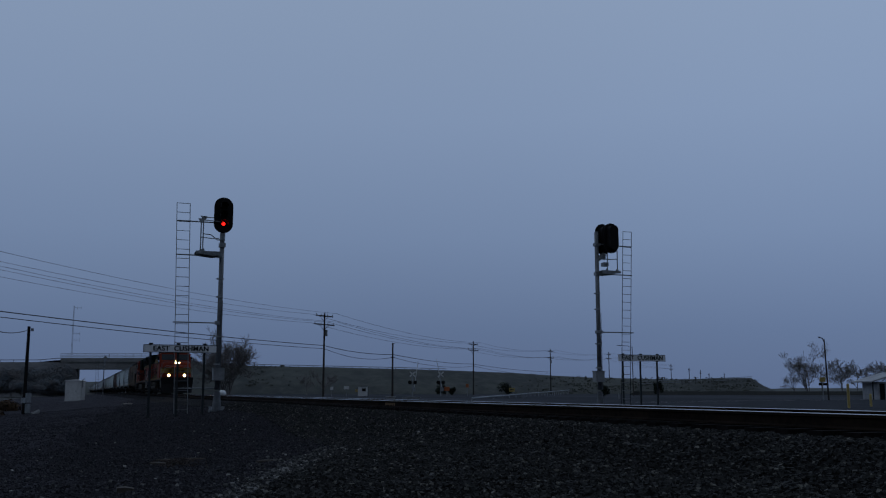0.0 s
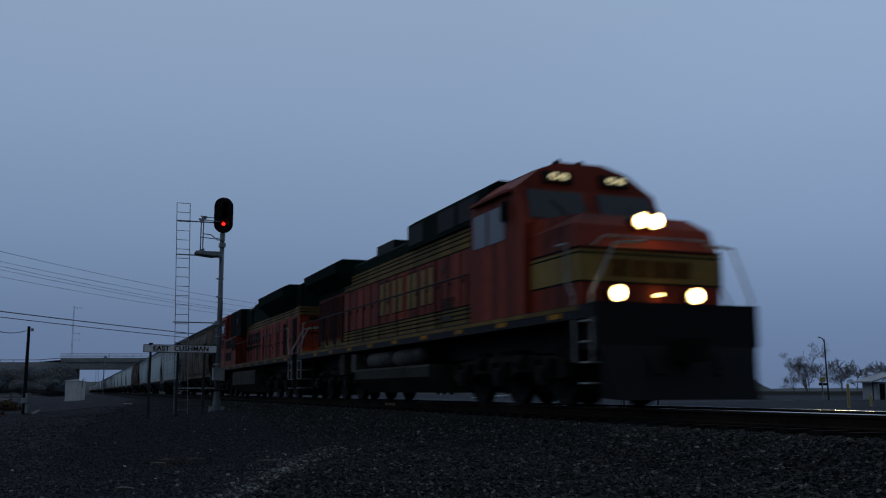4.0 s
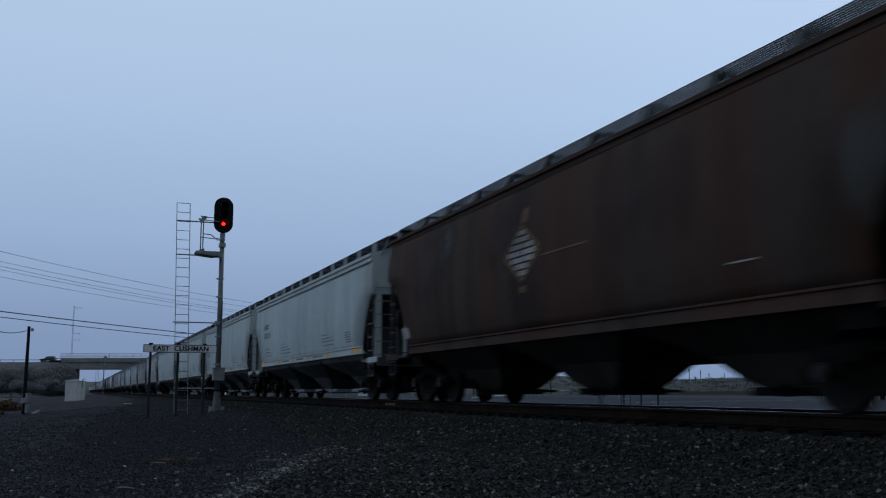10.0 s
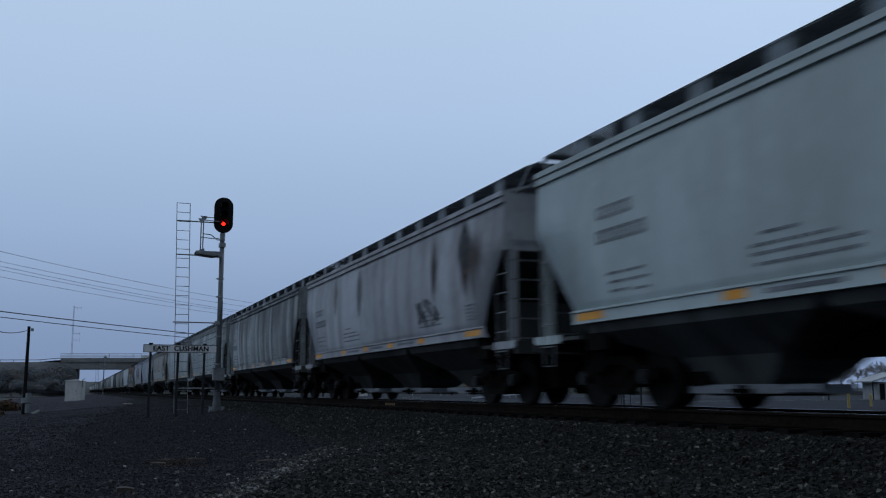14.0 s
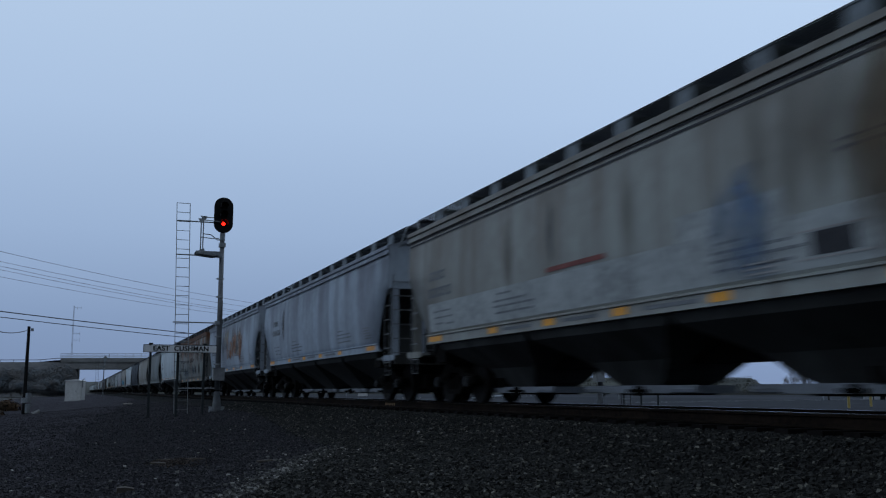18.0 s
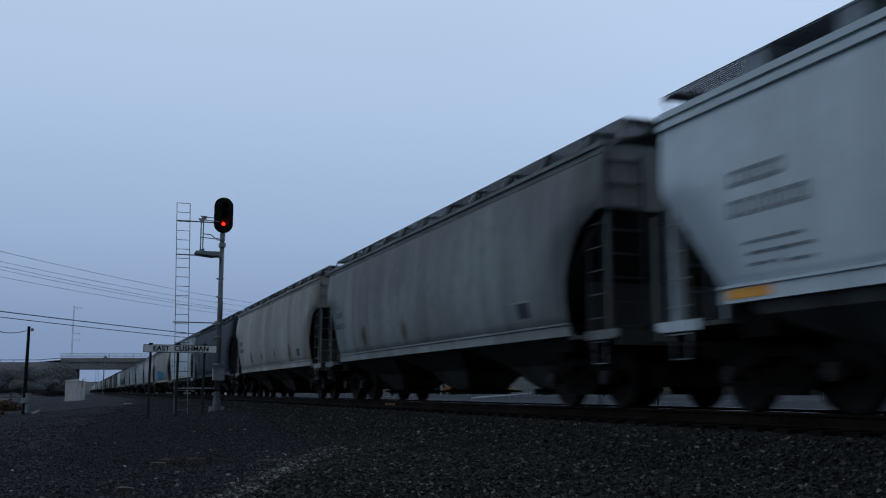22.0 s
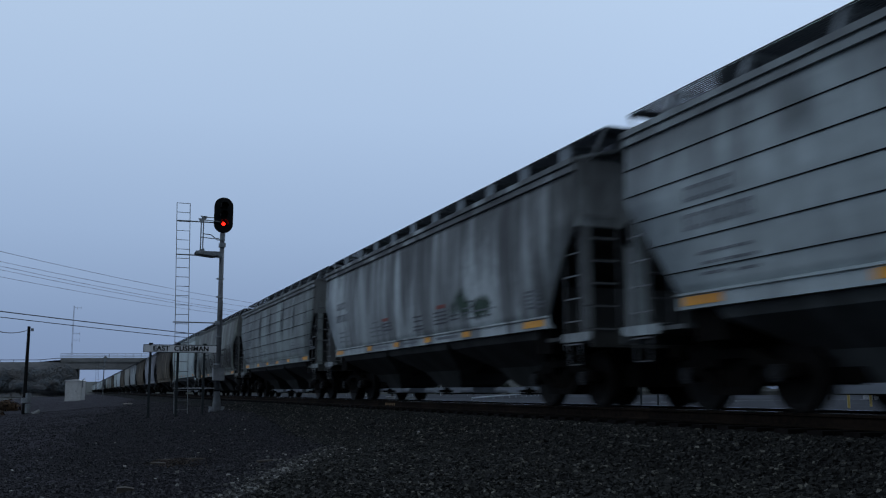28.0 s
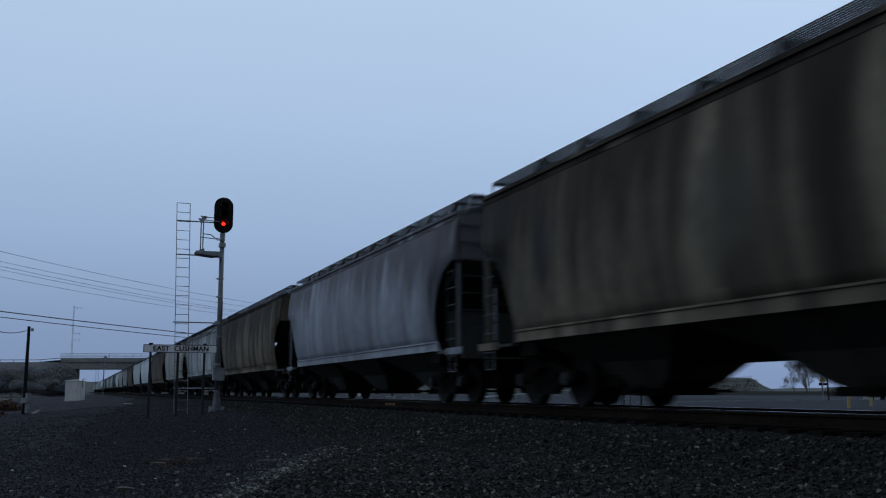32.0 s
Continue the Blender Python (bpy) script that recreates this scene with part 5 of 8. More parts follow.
def lead_loco():
    """Wide-cab six-axle diesel that leads the train, cab towards -y."""
    L = 22.3
    h = L / 2
    lo = thing("locomotive", "lead orange and dark green diesel locomotive with lit headlights", "locomotive", "locomotives of the train")

    def y(u):
        return u - h
    under_frame(lo, h, y(7.9), y(14.0), True)
    # nose, with a bevelled brow
    nose = Bag().loft([[(-1.36, y(1.15), 1.6), (1.36, y(1.15), 1.6), (1.36, y(2.9), 1.6), (-1.36, y(2.9), 1.6)],
                       [(-1.36, y(1.15), 2.55), (1.36, y(1.15), 2.55), (1.36, y(2.9), 2.55), (-1.36, y(2.9), 2.55)],
                       [(-1.32, y(1.35), 3.0), (1.32, y(1.35), 3.0), (1.36, y(2.9), 3.0), (-1.36, y(2.9), 3.0)],
                       [(-1.05, y(1.6), 3.22), (1.05, y(1.6), 3.22), (1.30, y(2.9), 3.30), (-1.30, y(2.9), 3.30)]])
    nz = part("nose", nose, M_ORANGE, lo, "orange short nose")
    part("nose_stripe", Bag().box(-1.365, 1.365, y(1.142), y(2.9), 2.02, 2.54), M_GOLD, nz, "dull gold band round the nose")
    for z in (2.00, 2.47, 2.56):
        part("pinstripe", Bag().box(-1.368, 1.368, y(1.138), y(2.9), z, z + 0.03), M_GREEN, nz)
    for k in range(4):
        part("nose_emblem", Bag().box(-0.78 + k * 0.40, -0.44 + k * 0.40, y(1.128), y(1.142), 2.12, 2.40), M_DULLBROWN, nz)
    part("grab_iron", Bag().path([(-1.15, y(1.05), 2.6), (-1.0, y(0.95), 2.75), (1.0, y(0.95), 2.75), (1.15, y(1.05), 2.6)], 0.018), M_RAILWHITE, nz)
    cab = Bag().loft([[(-1.50, y(2.9), 1.6), (1.50, y(2.9), 1.6), (1.50, y(5.4), 1.6), (-1.50, y(5.4), 1.6)],
                      [(-1.50, y(2.9), 3.25), (1.50, y(2.9), 3.25), (1.50, y(5.4), 3.25), (-1.50, y(5.4), 3.25)],
                      [(-1.47, y(3.25), 3.98), (1.47, y(3.25), 3.98), (1.48, y(5.4), 3.98), (-1.48, y(5.4), 3.98)],
                      [(-0.92, y(3.35), 4.40), (0.92, y(3.35), 4.40), (0.92, y(5.4), 4.42), (-0.92, y(5.4), 4.42)],
                      [(-0.45, y(3.4), 4.56), (0.45, y(3.4), 4.56), (0.45, y(5.4), 4.58), (-0.45, y(5.4), 4.58)]])
    cb = part("cab", cab, M_ORANGE, lo, "orange wide cab")
    part("cab_roof", Bag().loft([[(-0.93, y(3.6), 4.41), (0.93, y(3.6), 4.41), (0.93, y(5.4), 4.43), (-0.93, y(5.4), 4.43)], [(-0.46, y(3.6), 4.57), (0.46, y(3.6), 4.57), (0.46, y(5.4), 4.60), (-0.46, y(5.4), 4.60)]]), M_GREEN, cb, "dark green cab roof")
    for s in (-1, 1):
        part("sun_visor", Bag().box(min(s * 1.44, s * 1.60), max(s * 1.44, s * 1.60), y(3.4), y(5.2), 3.90, 3.96), M_ORANGE, cb)
        part("rear_view_mirror", Bag().box(min(s * 1.52, s * 1.66), max(s * 1.52, s * 1.66), y(3.5), y(3.56), 3.35, 3.75), M_BLACK, cb)
        # windscreens lie on the raked front
        w = Bag().add([(s * 0.16, y(2.97), 3.36), (s * 1.34, y(2.97), 3.36), (s * 1.30, y(3.21), 3.93), (s * 0.16, y(3.21), 3.93), (s * 0.16, y(2.93), 3.37), (s * 1.34, y(2.93), 3.37), (s * 1.30, y(3.17), 3.94), (s * 0.16, y(3.17), 3.94)],
                      [(0, 1, 2, 3), (4, 5, 6, 7), (0, 1, 5, 4), (1, 2, 6, 5), (2, 3, 7, 6), (3, 0, 4, 7)])
        part("windscreen", w, M_CAB_GLASS, cb)
        part("wiper", Bag().rod((s * 0.5, y(2.90), 3.36), (s * 0.85, y(3.08), 3.75), 0.012, 4), M_BLACK, cb)
        X = sorted((s * 1.49, s * 1.512))
        part("side_window", Bag().box(X[0], X[1], y(3.7), y(4.45), 3.05, 3.72), M_CAB_GLASS, cb)
        part("side_window", Bag().box(X[0], X[1], y(4.55), y(5.2), 3.05, 3.72), M_CAB_GLASS, cb)
        nb = part("number_board", Bag().loft([[(s * 0.30, y(3.22), 4.12), (s * 0.92, y(3.22), 4.12), (s * 0.92, y(3.40), 4.12), (s * 0.30, y(3.40), 4.12)], [(s * 0.30, y(3.26), 4.34), (s * 0.90, y(3.26), 4.34), (s * 0.90, y(3.40), 4.34), (s * 0.30, y(3.40), 4.34)]]), M_BLACK, cb, "black number board with lit figures")
        text_part("figures", "4540", 0.20, M_DIGITS, nb, pose(s * 0.61, y(3.215), 4.23, 90 - 10, 0, 0), "", 0.004)
        part("ditch_light", Bag().rod((s * 0.74, y(0.98), 1.82), (s * 0.74, y(1.14), 1.82), 0.15, 14), M_BLACK, lo)
        part("ditch_lens", Bag().rod((s * 0.74, y(0.96), 1.82), (s * 0.74, y(0.985), 1.82), 0.14, 14), M_BOWL, lo, "lit ditch light lens")
        part("ditch_bulb", Bag().rod((s * 0.74, y(0.945), 1.82), (s * 0.74, y(0.96), 1.82), 0.09, 12), M_HEADLAMP, lo, "white-hot bulb")
        part("cab_seat_light", Bag().rod((s * 0.03 + 0.06, y(0.99), 1.82), (s * 0.03 + 0.06, y(1.1), 1.82), 0.03, 8), M_DIMLAMP, lo)
        part("horn", Bag().rod((s * 0.25, y(4.2), 4.66), (s * 0.25, y(3.9), 4.68), 0.04, 8, 0.08), M_BLACK, cb)
        hl = part("headlight_housing", Bag().rod((s * 0.14, y(1.18), 3.08), (s * 0.14, y(1.7), 3.08), 0.135, 14), M_BLACK, nz)
        part("headlight_lens", Bag().rod((s * 0.14, y(1.16), 3.08), (s * 0.14, y(1.185), 3.08), 0.135, 14), M_BOWL, nz, "lit headlight lens")
        part("headlight_bulb", Bag().rod((s * 0.14, y(1.145), 3.08), (s * 0.14, y(1.16), 3.08), 0.09, 12), M_HEADLAMP, nz, "white-hot bulb")
    # hood in courses
    lev = [("hood_skirt", M_YELLOW, 1.72, 2.08), ("hood_side", M_ORANGE, 2.08, 3.36), ("hood_stripe", M_YELLOW, 3.36, 3.80), ("hood_top", M_GREEN, 3.80, 4.06)]
    bands(lo, "hood", 1.0, y(5.4), y(17.2), lev)
    bands(lo, "hood", 1.0, y(17.2), y(20.6), [("radiator_skirt", M_YELLOW, 1.72, 1.86), ("radiator_side", M_ORANGE, 1.86, 3.40), ("radiator_top", M_GREEN, 3.40, 4.06)])
    part("hood_base", Bag().box(-1.005, 1.005, y(5.4), y(20.6), 1.58, 1.72), M_BLACK, lo)
    part("hood_roof", Bag().prism([(-1.0, 4.06), (-0.9, 4.16), (-0.6, 4.24), (0.6, 4.24), (0.9, 4.16), (1.0, 4.06)], "y", y(10.65), y(20.6)), M_GREEN, lo)
    part("equipment_roof", Bag().prism([(-1.08, 3.82), (-1.08, 4.46), (-0.85, 4.60), (0.85, 4.60), (1.08, 4.46), (1.08, 3.82)], "y", y(5.4), y(10.65)), M_GREEN, lo)
    for s in (-1, 1):
        X = sorted((s * 1.08, s * 1.095))
        for u in (6.0, 7.3, 9.45):
            part("intake_grille", Bag().box(X[0], X[1], y(u), y(u + 1.1), 3.92, 4.40), M_BLACK, lo)
    stripe_lines(lo, 1.0, y(5.4), y(17.2), (3.34, 3.48, 3.60, 3.70, 1.80, 1.90, 2.00, 2.08))
    hood_doors(lo, 1.0, y(5.6), y(17.4), 2.12, 3.36)
    part("exhaust_outlet", Bag().box(-0.45, 0.45, y(13.8), y(15.5), 4.10, 4.64), M_BLACK, lo)
    for s in (-1, 1):
        X = sorted((s * 1.0, s * 1.02))
        part("door_joint", Bag().box(X[0], X[1], y(8.72), y(8.78), 1.72, 3.34), M_GRILLE, lo)
        part("placard", Bag().box(X[0], X[1], y(8.15), y(8.32), 2.95, 3.15), M_DUST, lo, "small pale placard")
        for k in range(4):
            part("louvre", Bag().box(X[0], X[1], y(7.6), y(8.3), 2.12 + k * 0.07, 2.15 + k * 0.07), M_BLACK, lo)
        part("placard", Bag().box(X[0], X[1], y(7.7), y(8.4), 1.86, 1.95), M_DUST, lo, "pale worn placard")
        for u in (11.6, 12.9, 14.9, 15.3, 16.2):
            part("placard", Bag().box(X[0], X[1], y(u), y(u + 0.14), 3.27, 3.32), M_DUST, lo)
    logo_bars(lo, 1.0, y(9.0), 2.34, 0.88, 0.86, 0.30, M_GOLD, 0.0, M_GRILLE)
    # radiator with overhanging wings
    part("radiator_wing", Bag().prism([(-1.0, 3.55), (-1.50, 3.92), (-1.53, 4.22), (-1.30, 4.36), (1.30, 4.36), (1.53, 4.22), (1.50, 3.92), (1.0, 3.55)], "y", y(16.4), y(20.9)), M_GREEN, lo, "dark overhanging radiator wings")
    for s in (-1, 1):
        for k in range(10):
            X = sorted((s * 1.0, s * 1.02))
            u = 17.25 + k * 0.335
            part("radiator_louvre", Bag().box(X[0], X[1], y(u), y(u + (0.21 if k % 3 else 0.28)), 1.80 if k % 3 == 0 else 1.98, 3.30), M_FIGURE, lo)
            X = sorted((s * 1.0, s * 1.03))
            part("radiator_rib", Bag().box(X[0], X[1], y(u + 0.285), y(u + 0.325), 1.86, 3.38), M_ORANGE, lo)
            if k % 2:
                part("placard", Bag().box(X[0], X[1], y(u + 0.04), y(u + 0.22), 3.34, 3.40), M_DUST, lo)
        X = sorted((s * 1.0, s * 1.012))
        part("radiator_stripe", Bag().box(X[0], X[1], y(17.2), y(20.6), 1.86, 1.93), M_YELLOW, lo)
    part("rear_headlights", Bag().rod((-0.13, y(20.62), 4.0), (-0.13, y(20.7), 4.0), 0.1, 12).rod((0.13, y(20.62), 4.0), (0.13, y(20.7), 4.0), 0.1, 12), M_RAILWHITE, lo)
    for s in (-1, 1):
        part("battery_box", Bag().box(min(s * 0.9, s * 1.45), max(s * 0.9, s * 1.45), y(15.4), y(16.0), 0.75, 1.35), M_TANK, lo)
    handrails(lo, y(5.6), y(20.8), 1.48)
    end_steps(lo, h, -1)
    end_steps(lo, h, 1)
    loco_truck(lo, y(4.6))
    loco_truck(lo, y(17.7))
    return lo


def second_loco():
    """Trailing six-axle diesel, coupled cab to the rear: built with its cab towards -y and turned about."""
    L = 22.6
    h = L / 2
    lo = thing("locomotive", "second orange diesel locomotive running cab to the rear", "locomotive", "locomotives of the train")

    def y(u):
        return u - h - 0.3 * max(0.0, 1.0 - u / 14.0)
    under_frame(lo, h, y(7.6), y(14.2))
    nose = Bag().loft([[(-1.42, y(1.25), 1.6), (1.42, y(1.25), 1.6), (1.46, y(2.6), 1.6), (-1.46, y(2.6), 1.6)],
                       [(-1.42, y(1.25), 2.9), (1.42, y(1.25), 2.9), (1.46, y(2.6), 2.9), (-1.46, y(2.6), 2.9)],
                       [(-1.30, y(1.55), 3.22), (1.30, y(1.55), 3.22), (1.46, y(2.6), 3.35), (-1.46, y(2.6), 3.35)]])
    nz = part("nose", nose, M_ORANGE, lo, "orange short nose")
    cab = Bag().loft([[(-1.52, y(2.4), 1.6), (1.52, y(2.4), 1.6), (1.52, y(4.75), 1.6), (-1.52, y(4.75), 1.6)],
                      [(-1.52, y(2.3), 4.12), (1.52, y(2.3), 4.12), (1.52, y(4.75), 4.12), (-1.52, y(4.75), 4.12)],
                      [(-1.44, y(2.35), 4.36), (1.44, y(2.35), 4.36), (1.44, y(4.75), 4.36), (-1.44, y(4.75), 4.36)],
                      [(-0.8, y(2.5), 4.56), (0.8, y(2.5), 4.56), (0.8, y(4.75), 4.56), (-0.8, y(4.75), 4.56)]])
    cb = part("cab", cab, M_ORANGE, lo, "orange wide cab")
    for s in (-1, 1):
        X = sorted((s * 1.515, s * 1.53))
        wf = part("window_frame", Bag().box(X[0], X[1], y(2.6), y(4.35), 3.36, 3.92), M_GRILLE, cb)
        X = sorted((s * 1.525, s * 1.54))
        part("pane", Bag().box(X[0], X[1], y(2.68), y(3.05), 3.42, 3.86), M_CAB_GLASS, wf)
        part("pane", Bag().box(X[0], X[1], y(3.12), y(3.72), 3.42, 3.86), M_CAB_GLASS, wf)
        part("pane", Bag().box(X[0], X[1], y(3.86), y(4.28), 3.42, 3.86), M_CAB_GLASS, wf)
        part("sunshade", Bag().box(min(s * 1.52, s * 1.60), max(s * 1.52, s * 1.60), y(2.5), y(4.5), 4.06, 4.12), M_ORANGE, cb)
        part("window_sill", Bag().box(min(s * 1.52, s * 1.60), max(s * 1.52, s * 1.60), y(2.5), y(4.6), 3.20, 3.25), M_ORANGE, cb)
        text_part("cab_number", "8599", 0.70, M_FIGURE, cb, pose(s * 1.524, y(3.5), 2.78, 90, 0, -90 if s < 0 else 90), "dark cab-side figures")
        for k in range(5):
            X = sorted((s * 1.52, s * 1.54))
            part("louvre", Bag().box(X[0], X[1], y(3.1), y(3.75), 1.95 + k * 0.09, 1.985 + k * 0.09), M_BLACK, cb)
        # inverter cabinet behind the cab
        X = sorted((s * 0.95, s * 1.50))
        ic = part("inverter_cabinet", Bag().box(X[0], X[1], y(4.75), y(8.3), 1.6, 3.05), M_ORANGE, lo)
        X = sorted((s * 1.50, s * 1.515))
        for y0, y1, z0, z1 in ((4.95, 6.85, 2.50, 2.92), (4.95, 6.85, 1.86, 2.28), (7.0, 8.25, 2.35, 2.98)):
            part("grille", Bag().box(X[0], X[1], y(y0), y(y1), z0, z1), M_GRILLE, ic)
        X = sorted((s * 1.52, s * 1.526))
        for z in (1.66, 1.80):
            part("cab_stripe", Bag().box(X[0], X[1], y(2.4), y(4.75), z, z + 0.06), M_YELLOW, cb)
        part("windscreen", Bag().box(min(s * 0.15, s * 1.35), max(s * 0.15, s * 1.35), y(2.37), y(2.41), 3.40, 4.0), M_CAB_GLASS, cb)
    bands(lo, "hood", 0.98, y(4.75), y(20.9), [("hood_skirt", M_ORANGE, 1.60, 3.20), ("hood_stripe", M_YELLOW, 3.20, 3.52), ("hood_top", M_GREEN, 3.52, 4.02)])
    part("rear_cab_hood", Bag().box(-1.3, 1.3, y(4.75), y(8.5), 3.05, 4.42), M_GREEN, lo)
    part("blower_hood", Bag().prism([(-1.05, 3.5), (-1.05, 4.2), (-0.85, 4.4), (0.85, 4.4), (1.05, 4.2), (1.05, 3.5)], "y", y(8.5), y(10.3)), M_GREEN, lo)
    for s in (-1, 1):
        X = sorted((s * 1.30, s * 1.315))
        part("blower_grille", Bag().box(X[0], X[1], y(5.0), y(6.7), 3.15, 4.2), M_FIGURE, lo)
        part("blower_grille", Bag().box(X[0], X[1], y(7.5), y(8.4), 3.4, 4.3), M_FIGURE, lo)
    part("cab_cheek", Bag().box(-1.32, 1.32, y(4.75), y(5.0), 3.05, 4.40), M_ORANGE, lo)
    for s in (-1, 1):
        X = sorted((s * 1.502, s * 1.512))
        for u, z, w, d in ((6.0, 2.97, 0.34, 0.05), (6.0, 2.38, 0.36, 0.07), (6.92, 2.72, 0.10, 0.12), (6.92, 2.10, 0.10, 0.12), (7.6, 2.20, 0.12, 0.03)):
            part("worn_stencil", Bag().box(X[0], X[1], y(u - w / 2), y(u + w / 2), z, z + d), M_YELLOW, lo)
        X = sorted((s * 1.302, s * 1.318))
        part("pale_placard", Bag().box(X[0], X[1], y(7.25), y(7.45), 3.76, 3.96), G_GREY, lo, "small pale placard")
    part("hood_roof", Bag().prism([(-0.98, 4.02), (-0.85, 4.16), (-0.5, 4.24), (0.5, 4.24), (0.85, 4.16), (0.98, 4.02)], "y", y(9.4), y(20.9)), M_GREEN, lo)
    part("brake_blister", Bag().prism([(-0.95, 4.1), (-0.95, 4.42), (-0.8, 4.52), (0.8, 4.52), (0.95, 4.42), (0.95, 4.1)], "y", y(10.3), y(11.9)), M_GREEN, lo)
    part("exhaust_outlet", Bag().box(-0.3, 0.3, y(12.9), y(13.6), 4.2, 4.50), M_BLACK, lo)
    part("horn_cluster", Bag().box(-0.2, 0.2, y(13.9), y(14.3), 4.2, 4.42), M_BLACK, lo)
    stripe_lines(lo, 0.98, y(8.3), y(20.9), (3.28, 3.40))
    hood_doors(lo, 0.98, y(8.5), y(19.8), 1.72, 3.1)
    for s in (-1, 1):
        X = sorted((s * 0.98, s * 0.986))
        part("lower_stripe", Bag().box(X[0], X[1], y(8.3), y(20.9), 1.62, 1.70), M_YELLOW, lo)
        part("emblem_swoosh", Bag().prism([(y(8.6), 2.28), (y(12.6), 2.36), (y(12.6), 2.42), (y(8.6), 2.46)], "x", X[0], X[1]), M_GREEN, lo)
        X = sorted((s * 0.98, s * 1.0))
        part("access_panel", Bag().box(X[0], X[1], y(19.7), y(20.4), 1.75, 3.1), M_GRIME, lo)
        part("access_panel", Bag().box(X[0], X[1], y(17.9), y(18.3), 1.75, 3.0), M_GRIME, lo)
    logo_bars(lo, 0.982, y(8.9), 2.52, 0.52, 0.78, 0.12, M_GREEN, 0.14)
    part("radiator_wing", Bag().prism([(-0.98, 3.50), (-1.50, 3.98), (-1.54, 4.32), (-1.25, 4.45), (1.25, 4.45), (1.54, 4.32), (1.50, 3.98), (0.98, 3.50)], "y", y(14.7), y(20.1)), M_GREEN, lo, "flared dark radiator wings")
    part("end_hood", Bag().prism([(-0.985, 3.52), (-0.985, 4.36), (-0.6, 4.58), (0.6, 4.58), (0.985, 4.36), (0.985, 3.52)], "y", y(20.1), y(20.96)), M_GREEN, lo)
    part("end_stripe", Bag().box(-0.99, 0.99, y(20.1), y(20.97), 3.20, 3.52), M_YELLOW, lo)
    for z in (3.29, 3.40):
        part("pinstripe", Bag().box(-0.995, 0.995, y(20.1), y(20.975), z, z + 0.03), M_GREEN, lo)
    part("end_number", Bag().box(0.1, 0.62, y(20.96), y(20.975), 2.98, 3.12), M_GRILLE, lo)
    for z in (2.2, 2.75):
        part("end_panel", Bag().box(-0.25, 0.80, y(20.96), y(20.985), z - 0.22, z + 0.22), M_ORANGE, lo)
    for s in (-1, 1):
        X = sorted((s * 0.985, s * 1.005))
        for k in range(5):
            part("hood_louvre", Bag().box(X[0], X[1], y(20.25), y(20.55), 3.78 + k * 0.06, 3.81 + k * 0.06), M_FIGURE, lo)
    part("end_stripe", Bag().box(-0.99, 0.99, y(20.5), y(20.97), 1.66, 1.80), M_YELLOW, lo)
    part("end_door", Bag().box(-0.95, -0.40, y(20.9), y(20.98), 1.65, 3.4), M_GRIME, lo)
    part("end_headlights", Bag().rod((-0.13, y(20.96), 3.92), (-0.13, y(21.02), 3.92), 0.06, 12).rod((0.13, y(20.96), 3.92), (0.13, y(21.02), 3.92), 0.06, 12), G_GREY, lo)
    part("step_lamp", Bag().box(0.15, 0.30, y(21.3), y(21.36), 1.72, 1.84), M_DIMLAMP, lo, "small lit amber lamp")
    part("roof_grab", Bag().path([(0.7, y(20.5), 4.35), (0.7, y(20.5), 4.6), (-0.2, y(20.5), 4.62), (-0.2, y(20.5), 4.45)], 0.02), M_BLACK, lo)
    handrails(lo, y(8.4), y(21.0), 1.48)
    end_steps(lo, h, -1)
    end_steps(lo, h, 1)
    loco_truck(lo, y(4.4))
    loco_truck(lo, y(18.2))
    return lo


lead = lead_loco()
lead.matrix_basis = pose(0, 109.05, 0)
train.append((lead, 109.05))
trailing = second_loco()
trailing.matrix_basis = pose(0, 131.5, 0, 0, 0, 180)
train.append((trailing, 131.5))


# ---- signals and station signs ----
M_MAST = material("dull_galvanised_mast", (0.17, 0.18, 0.19), (0.10, 0.105, 0.11), 0.6, 0.2, 12, 1.0)
M_CASE = material("pale_grey_case_paint", (0.26, 0.27, 0.275), (0.18, 0.185, 0.19), 0.6, 0.1, 10, 1.0, 0.4, spec=0.3)
M_LADDER = material("dull_ladder_steel", (0.12, 0.13, 0.14), (0.07, 0.075, 0.08), 0.7)


def ladder(parent, x0, x1, y, z0, z1, first, step=0.305, lean=0.0, rails=None):
    b = Bag()
    b.rod((x0 + lean, y, z0), (x0, y, z1), 0.012, 5).rod((x1 + lean, y, z0), (x1, y, z1), 0.012, 5)
    la = part("ladder", b, rails or M_LADDER, parent, "slender steel ladder")
    z = first
    proto = None
    while z < z1:
        if proto is None:
            r = part("rung", Bag().rod((x0, y, 0), (x1, y, 0), 0.010, 5), M_LADDER, la)
            proto = r.data
        else:
            r = new("rung", proto)
            r.parent = la
        r.location = (lean * (z1 - z) / (z1 - z0), 0, z)
        z += step


def oval(w, h, n=24):
    """A stadium outline, w wide and h high, about the origin."""
    pts = []
    r = w / 2
    for k in range(n + 1):
        t = math.pi * k / n
        pts.append((r * math.cos(t), h / 2 - r + r * math.sin(t)))
    for k in range(n + 1):
        t = math.pi + math.pi * k / n
        pts.append((r * math.cos(t), -h / 2 + r + r * math.sin(t)))
    return pts


